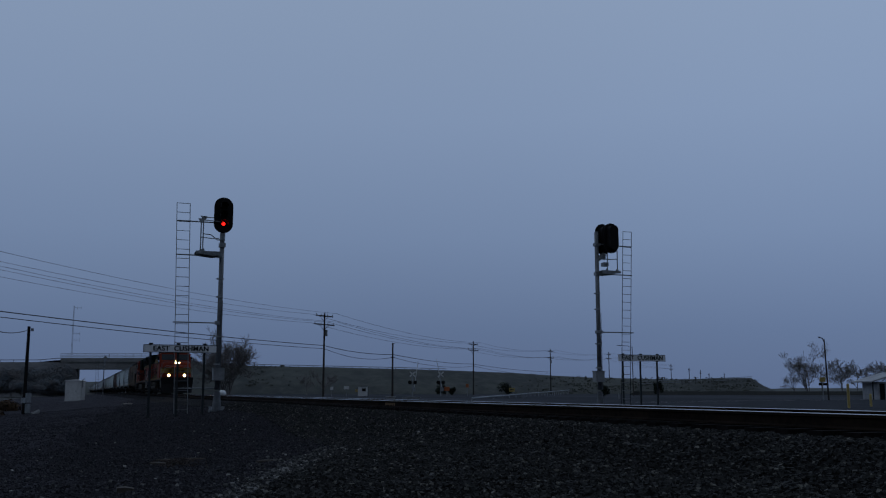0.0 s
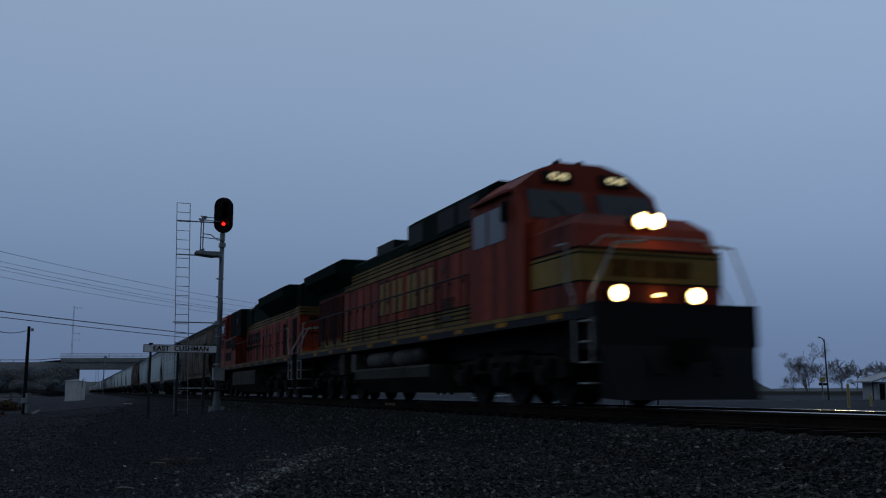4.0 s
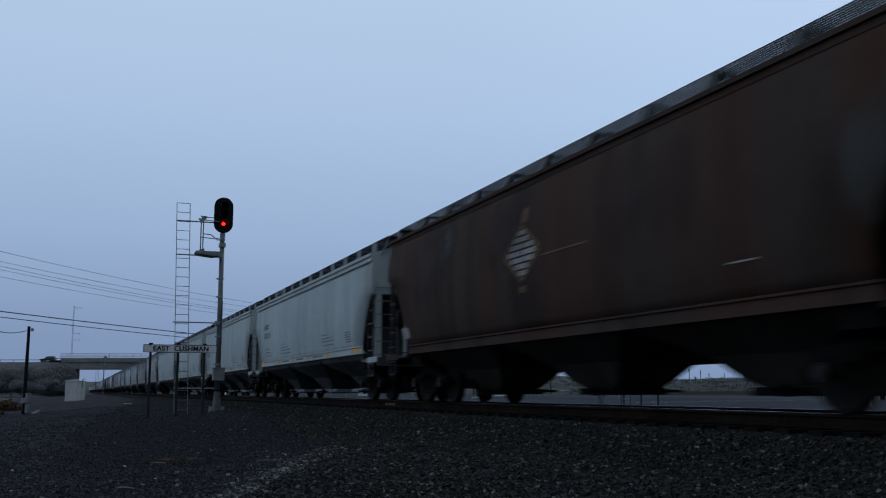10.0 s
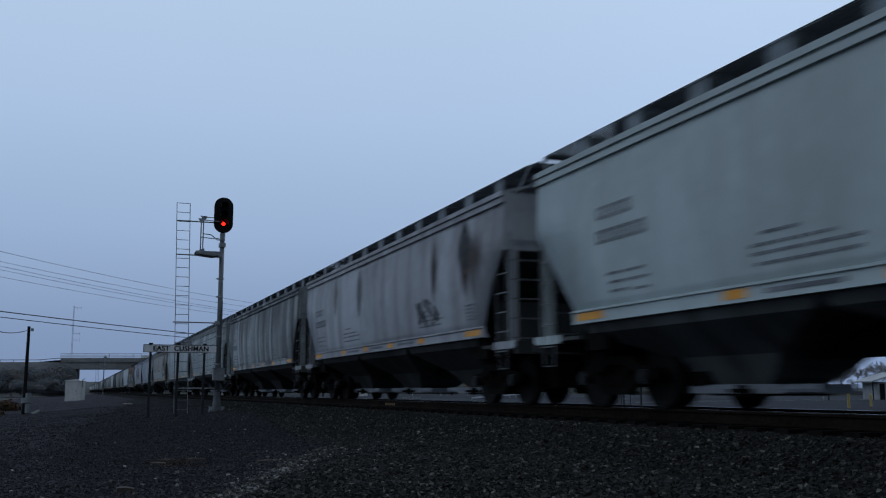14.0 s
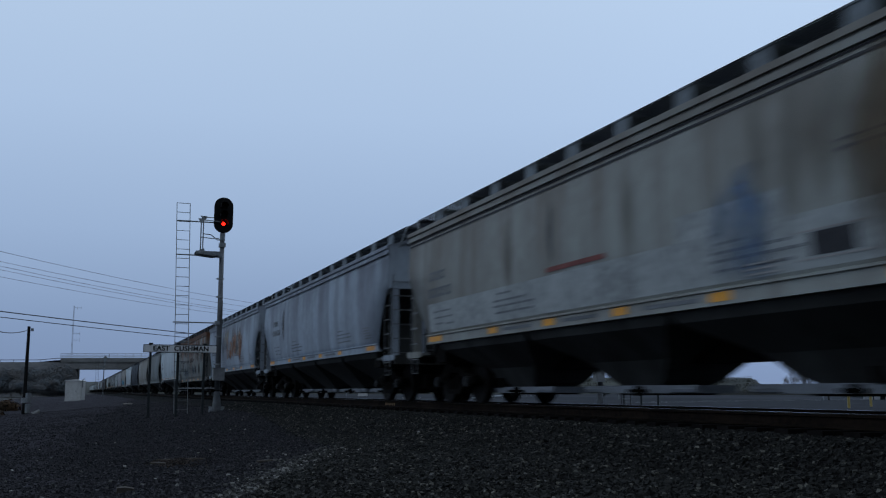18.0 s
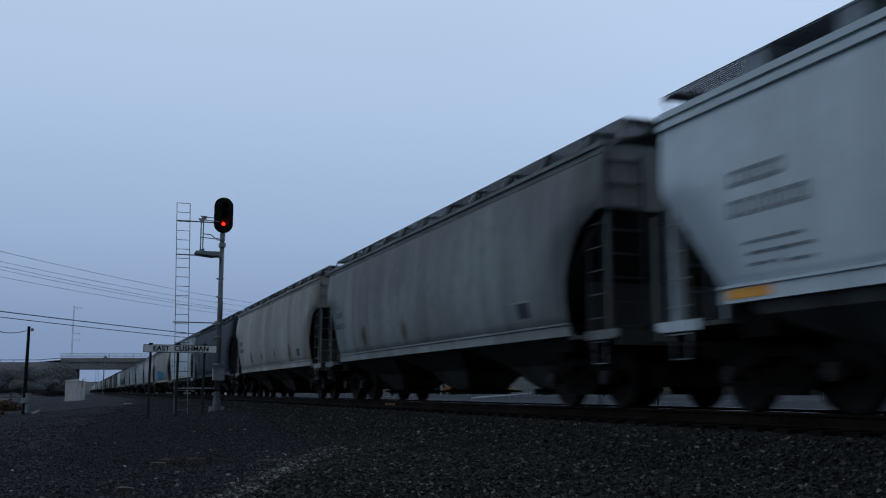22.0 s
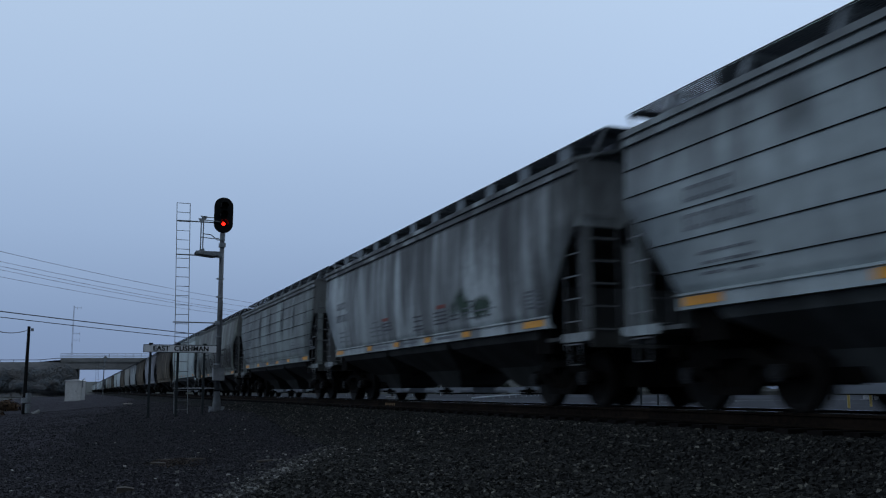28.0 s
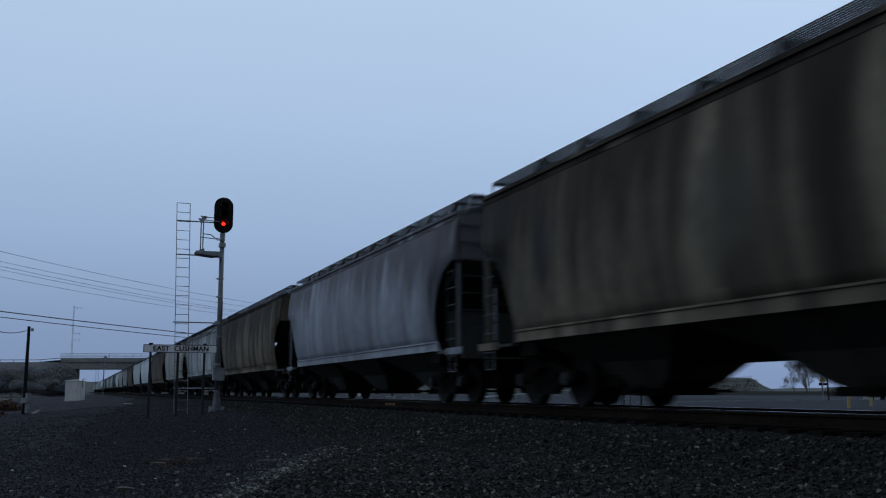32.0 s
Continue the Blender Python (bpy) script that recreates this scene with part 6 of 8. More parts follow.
def signal(at, sx, facing, lit, base, head_dx=0.12, lx=(1.50, 1.02), second=False):
    """A colour-light signal: mast, case, ladder and platform to the side sx, and a head that faces along y."""
    sg = thing("railway_signal", "tall galvanised colour-light railway signal " + ("showing red" if lit else "seen from behind") + " beside the track", "railway signal", "signals at the end of the siding", at=(at[0], at[1], 0))
    top = 5.45 if lit else 6.3
    part("mast", Bag().rod((0, 0, 0.3), (0, 0, top), 0.085, 14, 0.075), M_MAST, sg, "galvanised steel mast", True)
    part("base_cone", Bag().rod((0, 0, base + 0.1), (0, 0, 0.25), 0.15, 12, 0.095).box(-0.24, 0.24, -0.24, 0.24, base - 0.15, base + 0.10), M_LADDER, sg)
    for x, yy in ((-0.2, -0.2), (0.2, -0.2), (-0.2, 0.2), (0.2, 0.2)):
        part("anchor_bolt", Bag().rod((x, yy, base + 0.1), (x, yy, base + 0.22), 0.025, 6), M_GALV, sg)
    cx = 0.0 if lit else -0.14
    part("relay_case", Bag().box(cx - 0.18, cx + 0.18, -0.30, -0.04, 0.60, 0.98).box(cx - 0.20, cx + 0.20, -0.32, -0.02, 0.98, 1.01).box(cx - 0.13, cx + 0.13, -0.308, -0.30, 0.65, 0.94), M_CASE, sg, "pale grey relay case")
    lx0, lx1 = sx * lx[0], sx * lx[1]
    ladder(sg, lx0, lx1, 0.0, base, 6.39, -0.33, lean=0.17 if lit else -sx * 0.28, rails=M_GALV if lit else M_BLACK)
    for z in (5.80, 4.68, 2.47):
        part("standoff", Bag().rod((lx0 - sx * 0.03, 0.02, z), (0 if z < 5 else -sx * 0.0, 0.02, z), 0.022, 6).box(min(0, -sx * 0.1, sx * 0.14), max(sx * 0.14, 0), -0.09, 0.09, z - 0.06, z + 0.06), M_GALV, sg)
    if lit:
        part("lower_brace", Bag().rod((lx0 + 0.13, 0.02, 0.35), (0, 0.02, 0.35), 0.020, 6), M_GALV, sg)
    plat = Bag()
    for k in range(6):
        plat.box(min(sx * 0.06, sx * 0.86), max(sx * 0.06, sx * 0.86), -0.30 + k * 0.10, -0.235 + k * 0.10, 4.76, 4.79)
    for yy in (-0.31, 0.27):
        plat.prism([(sx * 0.06, 4.68), (sx * 0.30, 4.64), (sx * 0.86, 4.70), (sx * 0.86, 4.79), (sx * 0.06, 4.79)], "y", yy, yy + 0.03)
    part("platform", plat, M_GALV, sg, "slatted steel work platform")
    for x, yy, z1, foot in ((0.73, -0.27, 5.84, 0.0), (0.60, 0.24, 6.02, 0.1)):
        part("platform_post", Bag().rod((sx * x, yy, 4.78), (sx * x, yy, z1), 0.020, 6).prism([(sx * (x + 0.10), z1 + 0.02), (sx * (x - 0.12), z1 + 0.02), (sx * (x - 0.10), z1 - 0.05), (sx * x, z1 - 0.16)], "y", yy - 0.02, yy + 0.02).prism([(sx * (x + 0.04), 4.79), (sx * (x - 0.10), 4.79), (sx * (x - 0.04), 4.79 + foot + 0.06), (sx * x, 4.79 + foot + 0.08)], "y", yy - 0.02, yy + 0.02), M_GALV, sg)
        part("platform_rail", Bag().path([(sx * x, yy, z1 - 0.02), (sx * 0.30, yy * 0.8, z1 - 0.03), (0.0, yy * 0.5, z1 - 0.06)], 0.016), M_GALV, sg)
        part("platform_rail", Bag().path([(sx * x, yy, 5.24 + foot * 2), (sx * 0.35, yy * 0.9, 5.22 + foot * 2), (sx * 0.14, yy * 0.6, 5.24), (sx * 0.10, 0, 5.22)], 0.016), M_GALV, sg)
    part("head_bracket", Bag().rod((0, 0, 5.2), (head_dx, facing * 0.05, 5.45), 0.09, 10).rod((head_dx, facing * 0.05, 5.25), (head_dx, facing * 0.05, 5.5), 0.07, 10).box(head_dx - 0.1, head_dx + 0.1, -0.12, 0.12, 4.98, 5.12), M_GALV, sg)
    hz = 6.04
    hd = part("signal_head", Bag().prism([(head_dx + a, hz + b) for a, b in oval(0.62, 1.2)], "y", min(facing * 0.10, facing * 0.14), max(facing * 0.10, facing * 0.14)), M_BLACK, sg, "black oval signal target")
    part("lamp_housing", Bag().prism([(head_dx + a, hz + b) for a, b in oval(0.36, 0.95)], "y", min(-facing * 0.18, facing * 0.10), max(-facing * 0.18, facing * 0.10)), M_BLACK, hd)
    for k, dz in enumerate((0.29, 0.0, -0.29)):
        hood = Bag()
        n = 14
        for j in range(n):
            t0, t1 = math.pi * (-0.15 + 1.3 * j / n), math.pi * (-0.15 + 1.3 * (j + 1) / n)
            y0, y1 = facing * 0.14, facing * 0.42
            hood.add([(head_dx + 0.12 * math.cos(t0), y0, hz + dz + 0.12 * math.sin(t0)), (head_dx + 0.12 * math.cos(t1), y0, hz + dz + 0.12 * math.sin(t1)), (head_dx + 0.12 * math.cos(t1), y1, hz + dz + 0.12 * math.sin(t1)), (head_dx + 0.12 * math.cos(t0), y1, hz + dz + 0.12 * math.sin(t0))], [(0, 1, 2, 3)])
        part("lens_hood", hood, M_BLACK, hd)
        part("lens", Bag().rod((head_dx, facing * 0.142, hz + dz), (head_dx, facing * 0.15, hz + dz), 0.062, 16), M_SIGNAL_RED if lit and k == 2 else M_BLACK, hd, "lit red lens" if lit and k == 2 else "")
    if second:
        h2 = part("signal_head", Bag().prism([(head_dx + 0.06 + a, hz - 0.03 + b) for a, b in oval(0.60, 1.15)], "y", -0.42, -0.38), M_BLACK, sg, "black oval signal target seen from behind")
        part("lamp_housing", Bag().prism([(head_dx + 0.06 + a, hz - 0.03 + b) for a, b in oval(0.36, 0.95)], "y", -0.66, -0.42), M_BLACK, h2)
        part("head_arm", Bag().rod((head_dx, 0, hz - 0.3), (head_dx + 0.06, -0.4, hz - 0.3), 0.05, 6), M_BLACK, h2)
    for z in (1.1, 2.0, 3.3, 3.9):
        part("mast_band", Bag().rod((0, 0, z), (0, 0, z + 0.05), 0.095, 12).box(-0.14, -0.05, -0.03, 0.03, z, z + 0.05), M_GALV, sg)
    part("conduit", Bag().rod((0.07, -0.08, 0.3), (0.07, -0.08, 3.2), 0.012, 5), M_LADDER, sg)
    return sg


signal((-4.62, 31.75), -1, -1, True, shelf(-4.62, 31) + 0.02, 0.0, (1.50, 1.08))
signal((9.40, 31.5), 1, 1, False, shelf(9.4, 31), 0.34, (1.56, 1.18), True)
# a second, further signal of the same kind, seen edge-on beyond the bungalow
far_sig = signal((-4.9, 182.0), -1, 1, False, shelf(-4.9, 182), 0.12)
for o in far_sig.children_recursive:
    if o.name.split(".")[0] in ("signal_head", "lamp_housing"):
        o.data.materials[0] = M_GALV
tagged(far_sig, "distant colour-light signal mast beside the track near the overpass")

M_SIGNFACE = material("white_reflective_sign_face", (0.78, 0.79, 0.80), (0.64, 0.64, 0.65), 0.5, 0, 6, 1.5, 0.3)


M_POST = material("dark_green_sign_post", (0.016, 0.022, 0.024), (0.009, 0.012, 0.013), 0.6, 0.0, 14, 2.0, spec=0.3)


def station_sign(corner, width, tall, z, ground, words, share=0.92):
    sn = thing("station_sign", "white station name board with black letters on three dark posts", "sign", "station name boards", at=(corner[0], corner[1], 0))
    bd = part("board", Bag().box(0, width, -0.02, 0.02, z - tall, z), M_SIGNFACE, sn, "white sign board")
    for x0, x1, z0, z1 in ((0, width, z - 0.018, z), (0, width, z - tall, z - tall + 0.018), (0, 0.018, z - tall, z), (width - 0.018, width, z - tall, z)):
        part("border", Bag().box(x0, x1, -0.026, -0.021, z0, z1), M_LETTER, bd)
    text_part("lettering", words, tall * share, M_LETTER, bd, Matrix.Translation((width * 0.505, -0.030, z - tall * 0.5)) @ pose(0, 0, 0, 90), "black lettering")
    for k, u in enumerate((0.10, 0.47, 0.83)):
        part("post", Bag().box(width * u - 0.035, width * u + 0.035, 0.02, 0.075, ground - 0.1, z + 0.03), M_POST, sn, "dark green-grey steel post")
        part("bolt_plate", Bag().box(width * u - 0.06, width * u + 0.06, -0.03, 0.02, z + 0.005, z + 0.05), M_POST, sn)
    return sn


c = behind(250.0, 29.3)
station_sign(c, 2.22, 0.245, height_at(609.5, 29.3), shelf(c.x + 1, c.y) - 0.05, "EAST  CUSHMAN", 0.86)
c = behind(1096, 44.0)
station_sign(c, 2.52, 0.30, height_at(627.5, 44.0), shelf(c.x, c.y), "EAST  CUSHMAN")


# ---- the overpass, its approach and the hill ----
def build_overpass():
    d = 285.0
    ov = thing("road_overpass", "concrete road overpass with a fenced parapet spanning the railway", "bridge", kind="structure")
    A, B = behind(104, d), behind(330, d)
    u = (B - A).normalized()
    n = Vector((-u.y, u.x))
    zt, zb = height_at(637, d), height_at(653, d)

    def slab(name, p, q, w0, w1, z0, z1, m, label=""):
        pts = [p + n * w0, q + n * w0, q + n * w1, p + n * w1]
        return part(name, Bag().prism([(v.x, v.y) for v in pts], "z", z0, z1), m, ov, label)
    slab("deck", A, B, 0, 12, zt - 0.6, zt, M_CONCRETE, "concrete bridge deck")
    for k in range(5):
        slab("girder", A, B, 0.4 + k * 2.6, 1.3 + k * 2.6, zb, zt - 0.6, M_CONCRETE)
    slab("parapet", A, B, 0, 0.3, zt, zt + 0.55, M_CONCRETE)
    L = (B - A).length
    k = 0
    while k * 2.4 < L:
        p = A + u * (k * 2.4)
        part("fence_post", Bag().rod((p.x, p.y, zt + 0.5), (p.x, p.y, zt + 1.9), 0.06, 5), M_GALV, ov)
        k += 1
    for z in (0.95, 1.35, 1.85):
        part("fence_rail", Bag().rod((A.x, A.y, zt + z), (B.x, B.y, zt + z), 0.05, 5), M_GALV, ov)
    mesh_w = Bag()
    k = 0
    while k * 0.5 < L:
        p = A + u * (k * 0.5)
        mesh_w.rod((p.x, p.y, zt + 0.55), (p.x, p.y, zt + 1.85), 0.02, 3)
        k += 1
    tagged(part("fence_mesh", mesh_w, M_GALV, ov), kind="stuff")
    # guard rail along the road to either side
    p = A - u * 70
    zr = height_at(641, d)
    part("guard_rail", Bag().path([(p.x, p.y, zr + 0.62), ((A - u * 7).x, (A - u * 7).y, zr + 0.62), (A.x, A.y, zt + 0.5)], 0.12, 4), M_WOODPOLE, ov)
    for k in range(18):
        w = p + u * (k * 4)
        part("guard_post", Bag().rod((w.x, w.y, zr - 0.5), (w.x, w.y, zr + 0.66), 0.09, 4), M_WOODPOLE, ov)
    # paved approach that climbs to the deck
    ap = Bag()
    for v, z in ((A - u * 190, zr), (A - u * 7, zr), (A, zt)):
        ap.v += [tuple((v + n * 0.8).to_3d() + Vector((0, 0, z + 0.02))), tuple((v + n * 12).to_3d() + Vector((0, 0, z + 0.02))), tuple((v + n * 12).to_3d() + Vector((0, 0, z - 0.4))), tuple((v + n * 0.8).to_3d() + Vector((0, 0, z - 0.4)))]
    ap.f += [(i * 4 + j, i * 4 + (j + 1) % 4, i * 4 + 4 + (j + 1) % 4, i * 4 + 4 + j) for i in range(2) for j in range(4)] + [(0, 1, 2, 3), (8, 9, 10, 11)]
    part("approach_road", ap, M_ASPHALT, ov)
    # abutment and the shaded bank under the road to the left
    C = behind(112, d)
    part("abutment", Bag().prism([((C - u * 1.2).x, (C - u * 1.2).y), (C.x, C.y), ((C + n * 12).x, (C + n * 12).y), ((C - u * 1.2 + n * 12).x, (C - u * 1.2 + n * 12).y)], "z", -1.5, zb), M_CONCRETE, ov)


build_overpass()


def bank(name, label, crest, foot_gap, mat, back=40.0, seed=1.0, low=-1.0):
    """An embankment: a rough slope that rises to a crest line of (x, y, z) points and runs on level behind it."""
    b = Bag()
    rows = 12
    fine = []
    for (p, q) in zip(crest[:-1], crest[1:]):
        m = max(1, int((Vector(q) - Vector(p)).length / 5))
        fine += [Vector(p).lerp(Vector(q), k / m) for k in range(m)]
    fine.append(Vector(crest[-1]))
    verts = []
    for p in fine:
        away = Vector((p.x - EYE[0], p.y - EYE[1], 0)).normalized()
        for j in range(rows + 1):
            t = j / rows
            z = low + (p.z - low) * (t ** 0.85)
            g = foot_gap * (1 - t)
            v = Vector((p.x, p.y, 0)) - away * g
            r = 0.45 * noise.noise((v.x * 0.15, v.y * 0.15, seed)) * math.sin(math.pi * min(1, t + 0.02)) + 0.2 * noise.noise((v.x * 0.6, v.y * 0.6, seed))
            verts.append((v.x, v.y, z + r * (1 if t < 0.97 else 0.35)))
        v = Vector((p.x, p.y, 0)) + away * back
        verts.append((v.x, v.y, p.z))
        verts.append((v.x + away.x * 10, v.y + away.y * 10, low))
    w = rows + 3
    b.add(verts, [(i * w + j, i * w + j + 1, (i + 1) * w + j + 1, (i + 1) * w + j) for i in range(len(fine) - 1) for j in range(w - 1)])
    return tagged(part(name, b, mat, None, smooth=True), label, "hillside", kind="structure")


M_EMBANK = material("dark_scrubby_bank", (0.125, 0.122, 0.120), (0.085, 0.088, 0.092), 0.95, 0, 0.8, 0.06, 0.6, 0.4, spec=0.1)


def crest_points(spec):
    out = []
    for px, py, d in spec:
        p = behind(px, d)
        out.append((p.x, p.y, height_at(py, d)))
    return out


bank("embankment_right", "long dry-grass embankment that carries the overpass road", crest_points([(250, 640, 287), (330, 642, 287), (430, 647, 288), (560, 650, 289), (700, 653, 292), (800, 656, 296), (900, 660, 300), (980, 665, 304), (1060, 669, 308), (1120, 671, 311), (1200, 671.5, 315), (1270, 670, 318), (1330, 669, 320), (1352, 683, 319), (1375, 693, 318)]), 26, M_HILL, 40)
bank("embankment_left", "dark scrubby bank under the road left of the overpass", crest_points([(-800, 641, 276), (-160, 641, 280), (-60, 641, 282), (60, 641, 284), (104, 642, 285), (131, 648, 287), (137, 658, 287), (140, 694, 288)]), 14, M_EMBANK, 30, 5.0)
bank("far_hill", "low distant ridge fading into the dusk", crest_points([(150, 676, 900), (520, 672, 900), (1000, 668, 900), (1080, 669, 900), (1180, 672, 900), (1350, 689, 900), (1400, 687, 900), (1700, 688, 900)]), 150, M_HILL, 100, 9.0)


def guard_fence():
    g = thing("guard_rail", "roadside guard rail along the top of the embankment", "guard rail", kind="structure")
    pts = crest_points([(330, 641, 287), (430, 645.5, 288), (560, 648.5, 289), (700, 651.5, 292), (790, 654, 296)])
    b = Bag()
    for p, q in zip(pts[:-1], pts[1:]):
        b.rod((p[0], p[1], p[2] + 0.15), (q[0], q[1], q[2] + 0.15), 0.12, 4)
    part("rail", b, M_GALV, g)
    for p, q in zip(pts[:-1], pts[1:]):
        m = int((Vector(q) - Vector(p)).length / 2.5)
        for k in range(m):
            v = Vector(p).lerp(Vector(q), k / m)
            part("post", Bag().rod((v.x, v.y, v.z - 0.8), (v.x, v.y, v.z + 0.2), 0.08, 4), M_WOODPOLE, g)
    g = thing("guard_rail", "guard rail along the far end of the road ramp", "guard rail", kind="structure")
    pts = crest_points([(1130, 676, 290), (1220, 672.5, 304), (1290, 669.5, 314), (1332, 667.5, 320)])
    for dz in (0.1, -0.6):
        part("rail", Bag().path([(p[0], p[1], p[2] + dz) for p in pts], 0.11, 4), M_GALV, g)
    for p, q in zip(pts[:-1], pts[1:]):
        m = int((Vector(q) - Vector(p)).length / 3)
        for k in range(m):
            v = Vector(p).lerp(Vector(q), k / m)
            part("post", Bag().rod((v.x, v.y, v.z - 1.5), (v.x, v.y, v.z + 0.2), 0.08, 4), M_WOODPOLE, g)


guard_fence()


# ---- cars on the overpass road ----
FIELD = -0.45
M_CAR_DARK = material("dark_grey_car_paint", (0.030, 0.032, 0.036), (0.02, 0.02, 0.022), 0.3)
M_CAR_PALE = material("white_car_paint", (0.62, 0.63, 0.63), (0.48, 0.48, 0.48), 0.35)
M_CAR_GLASS = material("dark_car_window_glass", (0.02, 0.023, 0.027), None, 0.08)
M_TYRE = material("black_tyre_rubber", (0.012, 0.012, 0.012), (0.02, 0.02, 0.02), 0.85)


def road_point(px, lane):
    """A point of the road along the bank, over the overpass and down behind the ridge, lane metres behind its near edge."""
    top, low = height_at(637, 285), height_at(641, 285)
    line = ((-800, 285, low), (65, 285, low), (104, 285, top), (330, 285, top), (420, 318, height_at(646, 288)), (480, 345, FIELD), (2400, 420, FIELD))
    for (a, da, za), (b, db, zb) in zip(line[:-1], line[1:]):
        if px <= b:
            k = (px - a) / (b - a)
            p = behind(px, da + (db - da) * k + lane)
            return Vector((p.x, p.y, za + (zb - za) * k + 0.03))


def road_car(shape, paint, label):
    """A car with its nose towards +y: body in profile, glass house, roof and four wheels."""
    L, H, W = (5.6, 1.80, 0.98) if shape == "pickup" else (4.7, 1.68, 0.92) if shape == "suv" else (4.7, 1.45, 0.90)
    h = L / 2
    cv = thing("road_car", label, "car", "cars on the overpass road")
    part("body", Bag().prism([(-h, 0.35), (h - 0.1, 0.32), (h, 0.60), (h - 0.15, 0.82), (h * 0.42, 0.98), (-h + 0.1, 1.0), (-h, 0.7)], "x", -W, W), paint, cv)
    back = -0.25 if shape == "pickup" else -h + 0.25 if shape == "suv" else -h * 0.62
    part("windows", Bag().loft([[(-W + 0.06, back, 0.99), (W - 0.06, back, 0.99), (W - 0.06, h * 0.42, 0.97), (-W + 0.06, h * 0.42, 0.97)], [(-W + 0.2, back + 0.25, H - 0.08), (W - 0.2, back + 0.25, H - 0.08), (W - 0.2, h * 0.05 + 0.1, H - 0.08), (-W + 0.2, h * 0.05 + 0.1, H - 0.08)]]), M_CAR_GLASS, cv)
    part("car_roof", Bag().box(-W + 0.19, W - 0.19, back + 0.22, h * 0.05 + 0.14, H - 0.09, H), paint, cv)
    for x in (-W + 0.08, W - 0.08):
        for y in (-h * 0.62, h * 0.62):
            part("wheel", Bag().rod((x - 0.1, y, 0.33), (x + 0.1, y, 0.33), 0.33, 12), M_TYRE, cv)
    if shape == "pickup":
        part("cargo_box", Bag().box(-W + 0.05, W - 0.05, -h + 0.1, -0.35, 1.0, 1.35), paint, cv)
    return cv


# each with its place along the road at one time, and its speed along it
ROAD_CARS = [(road_car("suv", M_CAR_DARK, "dark sport utility car driving over the overpass"), 9.0, 200, -118, 8.5),
             (road_car("pickup", M_CAR_PALE, "white pickup truck driving over the overpass"), 12.0, 37, 114, 4.0),
             (road_car("sedan", M_CAR_DARK, "dark saloon car driving over the overpass"), 19.0, 143, -136, 8.5),
             (road_car("sedan", M_CAR_DARK, "dark saloon car driving over the overpass"), 29.0, 162, -134, 8.5)]


# ---- poles, wires, masts ----
def utility_pole(at, tall, arms, base=-0.5, turn=38, label="wooden utility pole with two crossarms", extra=0, thick=0.17):
    up = thing("utility_pole", label, "utility pole", "utility poles along the road", at=(at[0], at[1], 0), turn=turn)
    part("pole", Bag().rod((0, 0, base - 0.3), (0, 0, tall), thick, 9, thick * 0.65), M_WOODPOLE, up)
    tips = []
    for z, half in arms:
        arm = part("crossarm", Bag().box(-half, half, -0.06, 0.06, z - 0.08, z + 0.08), M_WOODPOLE, up)
        part("arm_brace", Bag().rod((-half * 0.5, 0.07, z - 0.05), (0, 0.1, z - 0.75), 0.03, 4).rod((half * 0.5, 0.07, z - 0.05), (0, 0.1, z - 0.75), 0.03, 4), M_WOODPOLE, up)
        for x in (-half * 0.95, -half * 0.35, half * 0.35, half * 0.95):
            part("insulator", Bag().rod((x, 0, z + 0.08), (x, 0, z + 0.32), 0.06, 6, 0.04), M_GALV, arm)
            tips.append((x, z + 0.32))
    if extra:
        part("transformer", Bag().rod((0.35, 0, extra), (0.35, 0, extra + 0.9), 0.25, 10), M_GALV, up)
    return up


def wire(name, p, q, sag, r, group="overhead wires"):
    p, q = Vector(p), Vector(q)
    pts = []
    for k in range(17):
        t = k / 16
        v = p.lerp(q, t)
        v.z -= sag * 4 * t * (1 - t)
        pts.append(tuple(v))
    side = Vector((-(q - p).y, (q - p).x, 0)).normalized() * r
    rings = [[(x - side.x, y - side.y, z), (x, y, z - r), (x + side.x, y + side.y, z), (x, y, z + r)] for x, y, z in pts]
    return tagged(part(name, Bag().loft(rings), M_WIRE), "thin dark overhead wire strung between poles", "wire", group)


P1, P2 = behind(572, 136), behind(838, 212)
P0 = P1 - (P2 - P1)
P3 = behind(975, 262)
P4, P5 = behind(1079, 325), behind(1189, 400)
line = []
for p, tall, hi, lo_, sp in ((P1, 11.35, 10.95, 9.73, 8.1), (P2, 11.3, 10.65, 9.35, 7.4), (P3, 11.9, 11.2, 9.4, 8.0), (P4, 13.6, 12.8, 11.4, 0), (P5, 11.6, 10.8, 9.4, 0)):
    utility_pole(p, tall, ((hi, 1.9), (lo_, 2.25)), extra=sp if p is P1 or p is P3 else 0)
    line.append((p, hi, lo_))
for px, d, top in ((1221, 470, 651), (1241, 520, 655), (1256, 560, 660), (1283, 620, 660)):
    utility_pole(behind(px, d), height_at(top, d), ((height_at(top + 3, d), 1.4), (height_at(top + 6, d), 1.6)), thick=0.2)
utility_pole(P0, 12.0, ((11.4, 1.3), (10.2, 1.55)))
line.insert(0, (P0, 11.4, 10.2))
